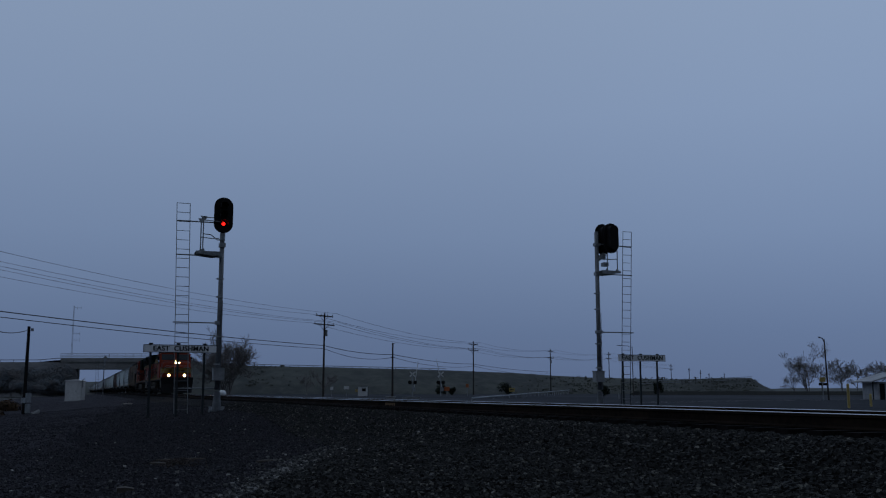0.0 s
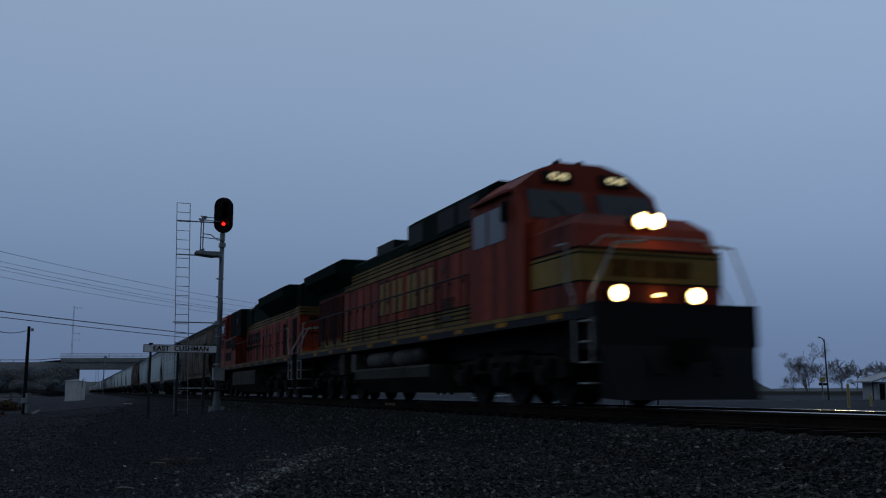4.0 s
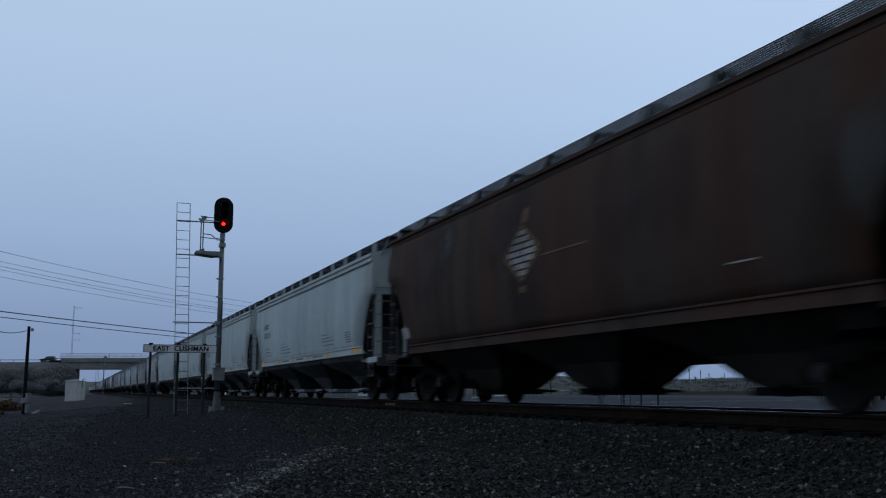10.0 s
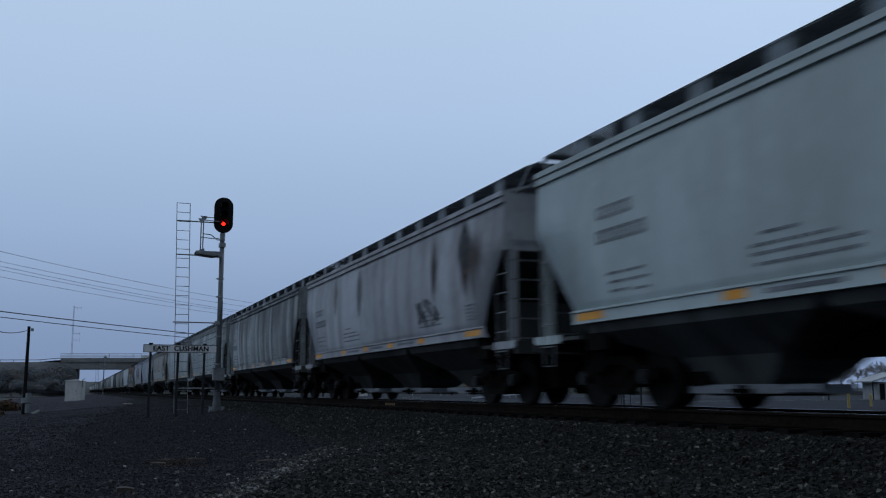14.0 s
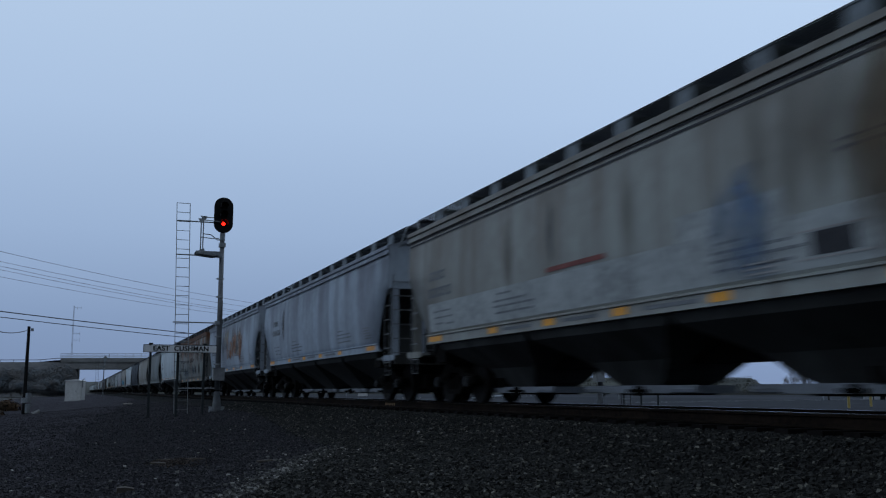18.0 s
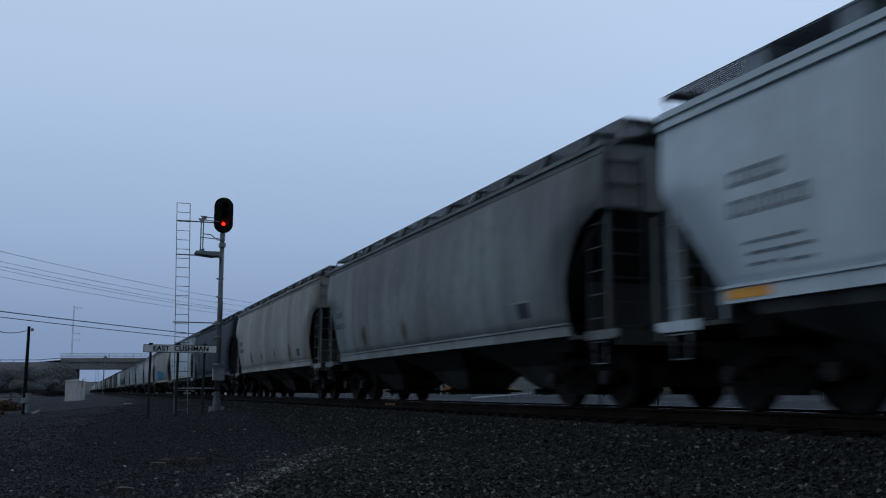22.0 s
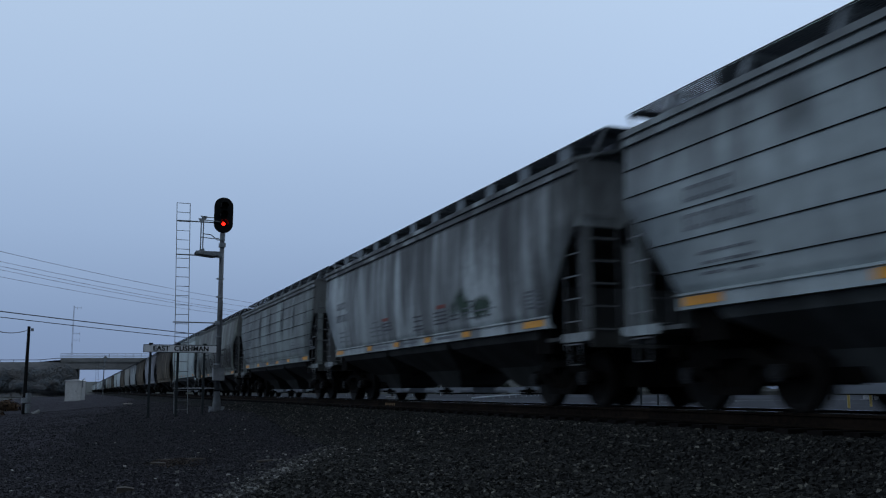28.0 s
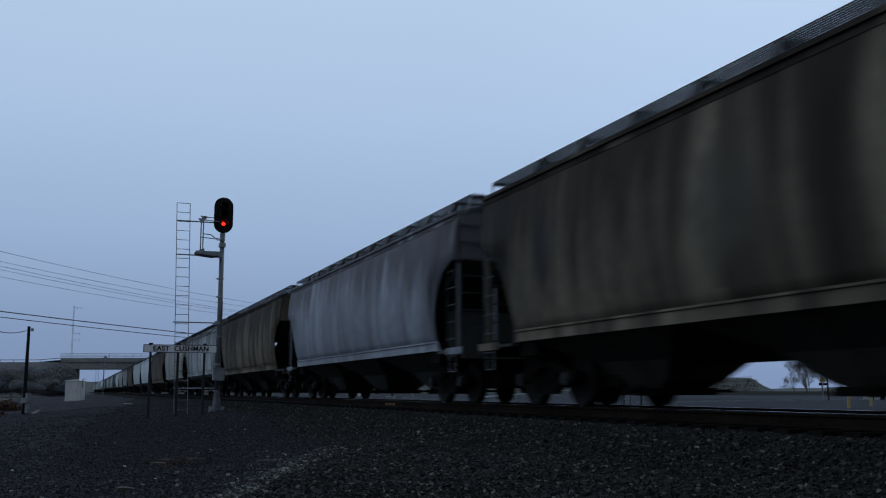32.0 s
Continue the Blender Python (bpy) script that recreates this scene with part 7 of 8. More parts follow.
for (p, hi, lo_), (q, hi2, lo2) in zip(line[:-1], line[1:]):
    d = (q - p).normalized()
    n = Vector((-d.y, d.x))
    for off, z, z2 in ((-1.8, hi + 0.3, hi2 + 0.3), (1.8, hi + 0.3, hi2 + 0.3), (-2.1, lo_ + 0.3, lo2 + 0.3), (-0.75, lo_ + 0.3, lo2 + 0.3), (2.1, lo_ + 0.3, lo2 + 0.3)):
        a, b = p + n * off, q + n * off
        wire("power_line", (a.x, a.y, z), (b.x, b.y, z2), 0.9, 0.015 if p is P0 else 0.022)
short = behind(694.5, 143)
sp = utility_pole(short, 7.45, (), label="short wooden pole carrying cables and a lamp arm")
part("lamp_arm", Bag().rod((0, 0, 7.35), (0.5, 0, 7.4), 0.05, 5), M_GALV, sp)
part("cable_bracket", Bag().box(-0.5, 0.5, -0.05, 0.05, 5.3, 5.4), M_WOODPOLE, sp)
chain = [((P0.x, P0.y), 6.9), ((P1.x, P1.y), 6.75), ((short.x, short.y), 5.75), ((P2.x, P2.y), 6.3), ((P3.x, P3.y), 5.6)]
for k, (((ax, ay), az), ((bx, by), bz)) in enumerate(zip(chain[:-1], chain[1:])):
    wire("telephone_cable", (ax, ay, az), (bx, by, bz), 0.35, 0.042)
    wire("telephone_cable", (ax, ay, az - 0.42), (bx, by, bz - 0.45), 0.75 if k else 0.40, 0.032)

left_pole = behind(44, 48)
lp = utility_pole(left_pole, height_at(578, 48), (), base=-1.3, label="short dark service pole with grey meter boxes", thick=0.11)
lp.children[0].data.materials[0] = M_BLACK
zb = height_at(735, 48)
for dx, z0, z1, w in ((0.03, 0.0, 0.45, 0.09), (0.04, 0.52, 0.98, 0.105), (-0.24, 0.5, 0.75, 0.06)):
    part("meter_box", Bag().box(dx - w, dx + w, -0.34, -0.16, zb + z0 + 0.1, zb + z1 + 0.1), M_GALV, lp)
part("insulator", Bag().rod((0.2, 0, height_at(586, 48)), (0.2, 0, height_at(581, 48)), 0.07, 6), M_GALV, lp)
part("rubble", Bag().rod((0.3, -0.3, zb), (0.6, -0.4, zb + 0.22), 0.16, 7, 0.08), M_CONCRETE, lp)
far_l = behind(-60, 40)
wire("service_drop", (left_pole.x, left_pole.y, height_at(584, 48)), (far_l.x, far_l.y, 3.3), 0.35, 0.02)


def antenna():
    p = behind(122.5, 330)
    an = thing("antenna_tower", "slender lattice radio tower with yagi antennas", "radio tower", at=(p.x, p.y, 0), turn=0)
    zt, z0 = height_at(541, 330), 3.0
    for a in (0, 120, 240):
        x, yy = 0.32 * math.cos(radians(a)), 0.32 * math.sin(radians(a))
        part("leg", Bag().rod((x, yy, z0 - 5), (x * 0.4, yy * 0.4, zt), 0.07, 4), M_GALV, an)
    for py in (545, 590, 602):
        z = height_at(py, 330)
        part("yagi", Bag().rod((0, 0, z), (2.4, 0, z), 0.06, 4).rod((2.3, 0, z - 0.6), (2.3, 0, z + 0.6), 0.05, 4).rod((1.2, 0, z - 0.5), (1.2, 0, z + 0.5), 0.05, 4), M_GALV, an)
    return an


antenna()


# ---- signal bungalow and small lineside things ----
def bungalow():
    p = behind(115, 106)
    bz = shelf(p.x, p.y) + 0.1
    w, dpt = 1.75, 1.3
    bg = thing("signal_bungalow", "pale grey sheet-metal signal bungalow beside the track", "equipment hut", at=(p.x, p.y, 0), turn=-20)
    zt = height_at(675, 106)
    part("body", Bag().box(0, w, 0, dpt, bz, zt), M_WHITE, bg)
    part("roof", Bag().prism([(-0.08, zt), (w + 0.08, zt), (w + 0.08, zt + 0.06), (w / 2, zt + 0.20), (-0.08, zt + 0.06)], "y", -0.1, dpt + 0.1), M_WHITE, bg)
    part("door", Bag().box(0.5, 1.3, -0.04, 0.0, bz + 0.15, zt - 0.15), M_WHITE, bg)
    part("door_handle", Bag().box(1.18, 1.24, -0.07, -0.04, bz + 1.0, bz + 1.15), M_GALV, bg)
    part("plinth", Bag().box(-0.05, w + 0.05, -0.05, dpt + 0.05, bz - 0.3, bz), M_CONCRETE, bg)
    part("vent_pipe", Bag().rod((w + 0.15, 0, zt - 0.7), (w + 0.15, 0, zt + 0.15), 0.05, 6).rod((w + 0.15, 0, zt + 0.15), (w + 0.35, 0, zt + 0.3), 0.04, 6), M_GALV, bg)


bungalow()
p = behind(392, 75)
tk = thing("propane_tank", "white domed propane tank standing beyond the track", "tank", at=(p.x, p.y, 0), turn=-12)
zc = height_at(697, 75)
part("shell", Bag().wheel([(-0.30, 0.02), (-0.24, 0.14), (-0.12, 0.23), (0.0, 0.27), (1.6, 0.27), (1.72, 0.23), (1.84, 0.14), (1.9, 0.02)], 0, 0, 0, 16), M_WHITE, tk, smooth=True).matrix_basis = pose(0, 0, zc, 0, 0, 90)
for yy in (0.2, 1.2):
    part("saddle", Bag().box(-0.2, 0.2, yy - 0.08, yy + 0.08, -0.45, zc - 0.2), M_CONCRETE, tk)


# ---- beyond the track: crossing, road furniture, trees ----
M_SIGN_YELLOW = material("yellow_road_sign", (0.42, 0.31, 0.09), None, 0.5)
M_SIGN_ORANGE = material("orange_road_sign", (0.40, 0.10, 0.02), None, 0.5)
# bark lightened in its base colour to suggest haze over the distant trees
M_BARK = material("haze_paled_bark", (0.21, 0.195, 0.185), (0.15, 0.138, 0.13), 0.95, spec=0.1)
M_EVERGREEN = material("dark_evergreen_foliage", (0.012, 0.018, 0.012), (0.022, 0.028, 0.018), 0.95, 0, 8, 1.0, spec=0.1)
M_SCRUB = material("brown_winter_scrub", (0.075, 0.045, 0.026), (0.04, 0.028, 0.02), 0.95, spec=0.1)
# paler and bluer than its foliage: distance haze mixed into the base colour
M_BANKSCRUB = material("haze_tinted_thicket", (0.125, 0.144, 0.160), (0.155, 0.150, 0.146), 0.95, 0, 0.5, 0.12, 0.7, spec=0.05)


def spot(px, depth):
    p = behind(px, depth)
    return (p.x, p.y, 0)


def bare_tree(at, tall, seed, spread=0.75, label="bare leafless winter tree", base=FIELD, depth=5, stems=1, low=0.35):
    """A leafless tree: limbs fork all along their parents into a dense crown of fine twigs."""
    rnd = random.Random(seed)
    tr = thing("bare_tree", label, "tree", "bare trees", at=at)
    trunk, limbs, twigs = Bag(), Bag(), Bag()

    def grow(p, d, length, r, level):
        bend = (d + Vector((rnd.uniform(-0.18, 0.18), rnd.uniform(-0.18, 0.18), 0.06))).normalized()
        m = p + d * length * 0.5
        q = m + bend * length * 0.5
        bag = trunk if level == 0 else limbs if level < 2 else twigs
        n = 6 if level < 2 else 3
        bag.rod(p, m, r, n, r * 0.8)
        bag.rod(m, q, r * 0.8, n, r * 0.5)
        if level >= depth:
            return
        for k in range(rnd.choice((3, 4, 4)) if level < 3 else 4):
            t = rnd.uniform(low, 1.0)
            o = p.lerp(m, t * 2) if t < 0.5 else m.lerp(q, t * 2 - 1)
            a, tilt = rnd.uniform(0, 2 * math.pi), rnd.uniform(0.35, 0.95) * spread
            u = d.orthogonal().normalized()
            w = d.cross(u)
            e = (d * math.cos(tilt) + (u * math.cos(a) + w * math.sin(a)) * math.sin(tilt) + Vector((0, 0, 0.12))).normalized()
            grow(o, e, length * rnd.uniform(0.52, 0.74), max(0.017, r * 0.5), level + 1)
    for k in range(stems):
        d = Vector((rnd.uniform(-0.35, 0.35), rnd.uniform(-0.35, 0.35), 1)).normalized() if stems > 1 else Vector((0.03, 0, 1)).normalized()
        grow(Vector((rnd.uniform(-0.6, 0.6) * (stems > 1), 0, base - 0.1)), d, tall * 0.5, tall * 0.022 / (1 if stems == 1 else 2), 0)
    part("trunk", trunk, M_BARK, tr)
    tagged(part("limb_crown", limbs, M_BARK, tr), kind="stuff")
    tagged(part("twig_crown", twigs, M_BARK, tr), kind="stuff")
    return tr


def shrub(at, w, h, seed, m, label, base=FIELD, leaf=0.11, count=1600, name="shrub"):
    """A bush of many small leaf clumps on a few stems, with an uneven outline."""
    rnd = random.Random(seed)
    sh = thing(name, label, "bush", "bushes", at=at)
    stems, crown = Bag(), Bag()
    for k in range(5):
        a = rnd.uniform(0, 6.28)
        stems.rod((0, 0, base - 0.1), (0.3 * w * math.cos(a), 0.3 * w * math.sin(a), base + h * 0.7), 0.05, 4, 0.02)
    lobes = [(rnd.uniform(-0.3, 0.3) * w, rnd.uniform(-0.3, 0.3) * w, base + h * rnd.uniform(0.3, 0.75), rnd.uniform(0.18, 0.30)) for _ in range(9)]
    for k in range(count):
        x, y, z, r = rnd.choice(lobes)
        d = Vector((rnd.gauss(0, 1), rnd.gauss(0, 1), rnd.gauss(0, 1))).normalized() * rnd.uniform(0.5, 1.0)
        c = Vector((x + d.x * r * w, y + d.y * r * w, max(base + 0.03, z + d.z * r * h * 1.1)))
        # leaves face outwards and up
        face = (d * 0.8 + Vector((rnd.gauss(0, 0.35), rnd.gauss(0, 0.35), 0.55 + rnd.gauss(0, 0.3)))).normalized()
        u = face.orthogonal().normalized()
        u = (u * math.cos(k * 2.4) + face.cross(u) * math.sin(k * 2.4)) * leaf
        v = face.cross(u) * 0.6
        crown.add([c - u, c + v, c + u, c - v], [(0, 1, 2, 3)])
    part("stems", stems, M_BARK, sh)
    tagged(part("foliage", crown, m, sh), kind="stuff")
    return sh


bare_tree(spot(398, 118), 7.6, 3, 0.95, "bare brown bushy tree beyond the track", stems=9, depth=5, low=0.15)
bare_tree(spot(1430, 215), 10.8, 11, 1.0, depth=5, stems=4, low=0.25)
bare_tree(spot(1455, 218), 7.4, 31, 0.9, depth=5)
bare_tree(spot(1490, 220), 9.0, 12, 1.0, depth=5, stems=3, low=0.25)
bare_tree(spot(1518, 232), 6.6, 21, 0.95, depth=5)
bare_tree(spot(1546, 225), 8.4, 14, 1.0, depth=5, stems=3, low=0.25)
bare_tree(spot(1580, 228), 9.0, 17, 0.95, depth=5)
bare_tree(spot(1408, 235), 6.0, 18, 0.95, depth=4, stems=3)
bare_tree(spot(575, 190), 5.8, 22, 0.85, "small bare tree below the embankment", stems=3, depth=4)
bare_tree(spot(540, 230), 5.0, 25, 0.95, "small bare tree below the embankment", stems=3, depth=4)
shrub(spot(898, 175), 3.4, 2.9, 1, M_EVERGREEN, "rounded dark evergreen shrub")
shrub(spot(781, 170), 2.3, 2.1, 2, M_EVERGREEN, "rounded dark evergreen shrub")
shrub(spot(801, 172), 1.3, 1.6, 3, M_EVERGREEN, "rounded dark evergreen shrub")
shrub(spot(1072, 150), 1.6, 1.7, 4, M_EVERGREEN, "dark conical evergreen shrub")
shrub(spot(1165, 160), 1.5, 2.4, 5, M_EVERGREEN, "dark conical evergreen shrub")
shrub(spot(4, 62), 2.6, 1.5, 6, M_SCRUB, "brown dead brush on the bank", base=-1.6, leaf=0.10, count=1600)
shrub(spot(-20, 50), 2.4, 1.1, 8, M_SCRUB, "brown dead brush on the bank", base=-1.5, leaf=0.10, count=1200)
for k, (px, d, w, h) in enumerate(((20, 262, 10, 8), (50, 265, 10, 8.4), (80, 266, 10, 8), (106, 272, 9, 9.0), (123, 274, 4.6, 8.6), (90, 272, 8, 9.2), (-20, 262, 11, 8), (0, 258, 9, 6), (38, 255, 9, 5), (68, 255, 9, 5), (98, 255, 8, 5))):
    shrub(spot(px, d), w, h, 30 + k, M_BANKSCRUB, "winter scrub on the bank below the road, coloured pale and bluish for haze", base=-0.9, leaf=0.20, count=6500)


def crossing_signal(px, depth, lean, gate):
    cs = thing("crossing_signal", "level crossing signal with crossbuck, lamps and raised gate", "crossing signal", "level crossing signals", at=spot(px, depth), turn=-20)
    part("mast", Bag().rod((0, 0, FIELD), (0, 0, 3.6), 0.07, 8), M_GALV, cs)
    for a in (42, -42):
        c, s = math.cos(radians(a)), math.sin(radians(a))
        part("crossbuck_blade", Bag().add([(-0.6 * c - 0.09 * s, -0.1, 3.1 - 0.6 * s + 0.09 * c), (0.6 * c - 0.09 * s, -0.1, 3.1 + 0.6 * s + 0.09 * c), (0.6 * c + 0.09 * s, -0.1, 3.1 + 0.6 * s - 0.09 * c), (-0.6 * c + 0.09 * s, -0.1, 3.1 - 0.6 * s - 0.09 * c),
                                           (-0.6 * c - 0.09 * s, -0.07, 3.1 - 0.6 * s + 0.09 * c), (0.6 * c - 0.09 * s, -0.07, 3.1 + 0.6 * s + 0.09 * c), (0.6 * c + 0.09 * s, -0.07, 3.1 + 0.6 * s - 0.09 * c), (-0.6 * c + 0.09 * s, -0.07, 3.1 - 0.6 * s - 0.09 * c)],
                                          [(0, 1, 2, 3), (4, 5, 6, 7), (0, 1, 5, 4), (1, 2, 6, 5), (2, 3, 7, 6), (3, 0, 4, 7)]), M_WHITE, cs)
    for x in (-0.42, 0.42):
        part("lamp_target", Bag().rod((x, -0.12, 1.75), (x, 0.0, 1.75), 0.32, 14), M_BLACK, cs)
    part("lamp_arm", Bag().rod((-0.5, 0, 1.75), (0.5, 0, 1.75), 0.04, 6), M_GALV, cs)
    g = Bag()
    part("gate_arm", Bag().rod((0.25, 0.1, 0.6), (lean, 0.1, gate), 0.07, 5, 0.04), M_WHITE, cs, "raised white gate arm")
    part("gate_drive", Bag().box(-0.1, 0.45, -0.2, 0.3, 0.3, 1.0), M_GALV, cs)


crossing_signal(730, 158, 0.9, 5.2)
crossing_signal(780, 160, -0.7, 5.6)


def post_sign(px, py0, py1, depth, w, m, label, cat="road sign", mark=False):
    z1, z0 = height_at(py0, depth), height_at(py1, depth)
    sg = thing("road_sign", label, cat, "road signs", at=spot(px, depth), turn=-20)
    part("post", Bag().rod((0, 0.04, FIELD), (0, 0.04, z1), 0.04, 5), M_GALV, sg)
    b = part("plate", Bag().box(-w / 2, w / 2, -0.02, 0.02, z0, z1), m, sg)
    if mark:
        zc, h = (z0 + z1) / 2, (z1 - z0)
        part("arrow", Bag().prism([(-w * 0.4, zc), (-w * 0.1, zc + h * 0.32), (-w * 0.1, zc + h * 0.1), (w * 0.4, zc + h * 0.1), (w * 0.4, zc - h * 0.1), (-w * 0.1, zc - h * 0.1), (-w * 0.1, zc - h * 0.32)], "y", -0.03, -0.021), M_LETTER, b)
    return sg


post_sign(906, 687, 693.5, 170, 1.0, M_SIGN_YELLOW, "yellow arrow sign beside the road", mark=True)
post_sign(791, 685, 692, 168, 0.9, M_SIGN_ORANGE, "orange work sign beside the crossing")
post_sign(827, 680, 686, 168, 0.5, M_SIGN_ORANGE, "small orange sign on a post")
post_sign(613, 684, 689, 150, 0.8, M_WHITE, "small white sign on a tall post")
post_sign(587, 685, 690, 150, 0.45, M_WHITE, "small round white marker")
post_sign(1457, 668, 676, 80, 0.5, M_SIGN_YELLOW, "small amber sign beside a lamp post")
post_sign(1457, 678, 682.5, 82, 0.7, M_BLACK, "dark sign panel beside a lamp post")


def roadside_case(px0, px1, py0, py1, depth, m, label, name="roadside_cabinet"):
    w = (px1 - px0) / 1681 * depth
    z1 = height_at(py0, depth)
    cb = thing(name, label, "cabinet", at=spot((px0 + px1) / 2, depth), turn=-20)
    part("body", Bag().box(-w / 2, w / 2, -0.4, 0.4, FIELD, z1 - 0.06), m, cb)
    part("lid", Bag().box(-w / 2 - 0.04, w / 2 + 0.04, -0.45, 0.45, z1 - 0.06, z1), m, cb)
    return cb


cb = roadside_case(634, 650, 685, 701, 150, M_WHITE, "white kiosk with a dark window and a yellow sign")
part("window", Bag().box(-0.1, 0.5, -0.42, -0.401, 0.3, 0.75), M_BLACK, cb)
part("yellow_sign", Bag().box(-1.15, -0.75, -0.3, -0.2, 0.2, 0.6), M_SIGN_YELLOW, cb)
for px0, px1 in ((684, 699), (713, 727), (727, 743)):
    roadside_case(px0, px1, 702.0 if px0 < 700 else 703.0, 709, 96, M_CONCRETE, "pale concrete barrier block by the crossing", "concrete_block")


def lamp_post(px, depth, py_top, arm, label, lean=0.0):
    z = height_at(py_top, depth)
    lpst = thing("street_lamp", label, "street lamp", "street lamps", at=spot(px, depth), turn=-20)
    part("pole", Bag().rod((0, 0, FIELD), (lean, 0, z - 0.1), 0.08, 8, 0.05), M_WOODPOLE, lpst)
    part("arm", Bag().path([(lean, 0, z - 0.35), (lean + arm * 0.5, 0, z - 0.05), (lean + arm, 0, z)], 0.04, 5), M_WOODPOLE, lpst)
    part("lamp_head", Bag().loft([[(lean + arm - 0.05, -0.12, z - 0.04), (lean + arm - 0.05, 0.12, z - 0.04), (lean + arm - 0.05, 0.12, z + 0.06), (lean + arm - 0.05, -0.12, z + 0.06)], [(lean + arm * 1.6, -0.08, z), (lean + arm * 1.6, 0.08, z), (lean + arm * 1.6, 0.08, z + 0.08), (lean + arm * 1.6, -0.08, z + 0.08)]]), M_BLACK, lpst)
    return lpst


lamp_post(1466, 78, 598, -0.28, "leaning steel lamp post at the edge of the paved lot", -0.10)
lamp_post(1121, 150, 612, -1.5, "tall street lamp with a long arm")
for px, d, top, label in ((1501, 41, 679, "yellow steel bollard at the paved lot"), (1540, 45, 697, "short yellow steel bollard at the paved lot"), (1095, 92, 697, "small pale marker post")):
    bl = thing("bollard", label, "bollard", "bollards", at=spot(px, d))
    part("post", Bag().rod((0, 0, FIELD), (0, 0, height_at(top, d) - 0.05), 0.055, 12), M_SIGN_YELLOW if px > 1200 else M_GALV, bl)
    part("cap", Bag().rod((0, 0, height_at(top, d) - 0.05), (0, 0, height_at(top, d)), 0.06, 12, 0.03), M_SIGN_YELLOW if px > 1200 else M_GALV, bl)


M_PALEWALL = material("weathered_white_siding", (0.34, 0.35, 0.36), (0.22, 0.22, 0.22), 0.7)


def shed():
    sd = thing("shed", "small white shed with a pale low-pitched roof", "shed", at=spot(1543, 84), turn=-20)
    z0, z1 = FIELD, height_at(676, 84)
    part("wall", Bag().box(0.55, 5.2, 0, 3, z0, z1), M_PALEWALL, sd)
    part("roof", Bag().prism([(-0.2, z1 - 0.05), (2.6, z1 + 0.75), (5.6, z1 - 0.05), (5.6, z1 + 0.06), (2.6, z1 + 0.88), (-0.2, z1 + 0.06)], "y", -0.5, 3.4), M_PALEWALL, sd, "pale metal roof")
    part("door", Bag().box(0.70, 1.15, -0.03, 0.0, z0, z1 - 0.15), M_BLACK, sd)
    part("post", Bag().rod((-0.05, -0.35, z0), (-0.05, -0.35, z1), 0.05, 6), M_BLACK, sd)
    part("window", Bag().box(1.6, 2.4, -0.03, 0.0, z0 + 0.8, z1 - 0.2), M_BLACK, sd)


shed()


def low_fence():
    lf = thing("low_berm", "long dark berm along the far side of the paved lot", "berm", kind="structure")
    a, b = behind(1130, 204), behind(1640, 190)
    bag = Bag()
    n = 40
    rings = []
    for k in range(n + 1):
        p = a.lerp(b, k / n)
        h = 0.32 + 0.10 * noise.noise((k * 0.7, 1, 3))
        rings.append([(p.x, p.y - 1.5, FIELD - 0.1), (p.x, p.y, h), (p.x, p.y + 1.5, h), (p.x, p.y + 4, FIELD - 0.1)])
    bag.loft(rings)
    part("bank", bag, M_FIELD, lf)
    gr = thing("road_barrier", "low white road barrier rising beside the crossing road", "guard rail")
    p, q = behind(835, 82), behind(1010, 290)
    z0, z1 = -0.30, height_at(690.5, 290)
    part("rail", Bag().rod((p.x, p.y, z0), (q.x, q.y, z1), 0.07, 5), M_GALV, gr)
    for k in range(28):
        v = p.lerp(q, k / 27)
        z = z0 + (z1 - z0) * k / 27
        part("post", Bag().rod((v.x, v.y, FIELD - 0.1), (v.x, v.y, z + 0.05), 0.06, 4), M_GALV, gr)


low_fence()
# painted lines on the lot
M_LINE = material("worn_white_road_paint", (0.30, 0.30, 0.30), (0.14, 0.14, 0.14), 0.8)
for k in range(9):
    a = behind(1180 + k * 45, 60 + k * 3)
    tagged(part("pavement_line", Bag().box(a.x, a.x + 0.12, a.y, a.y + 5.0, FIELD + 0.004, FIELD + 0.008), M_LINE), "worn white parking line on the asphalt lot", "road marking", "parking lines", "structure")


def hill_scrub():
    """Sagebrush clumps dotted over the embankment."""
    rnd = random.Random(77)
    b = Bag()
    for k in range(900):
        px = rnd.uniform(440, 1340)
        d = rnd.uniform(268, 300) + (px - 440) * 0.02
        top = 647 + max(0, min(1, (px - 430) / 650)) * 23
        t = (d - (262 + (px - 440) * 0.03)) / 26
        if not 0.05 < t < 1.0:
            continue
        p = behind(px, d)
        zc = -1.0 + (height_at(top, 288 + (px - 430) * 0.03) + 1.0) * (min(1, t) ** 0.85)
        s = rnd.uniform(0.25, 0.8)
        for j in range(7):
            c = Vector((p.x + rnd.gauss(0, s), p.y + rnd.gauss(0, s), zc + rnd.uniform(-0.1, 0.7) * s))
            u = Vector((rnd.gauss(0, 1), rnd.gauss(0, 1), rnd.gauss(0, 1))).normalized() * s * 0.6
            v = u.orthogonal().normalized() * s * 0.4
            b.add([c - u, c + v, c + u, c - v], [(0, 1, 2, 3)])
    tagged(part("sagebrush", b, M_SAGE), "low sagebrush dotted over the embankment", "scrub", kind="stuff")


M_SAGE = material("winter_sagebrush", (0.045, 0.048, 0.042), (0.065, 0.064, 0.052), 0.95, spec=0.1)
hill_scrub()


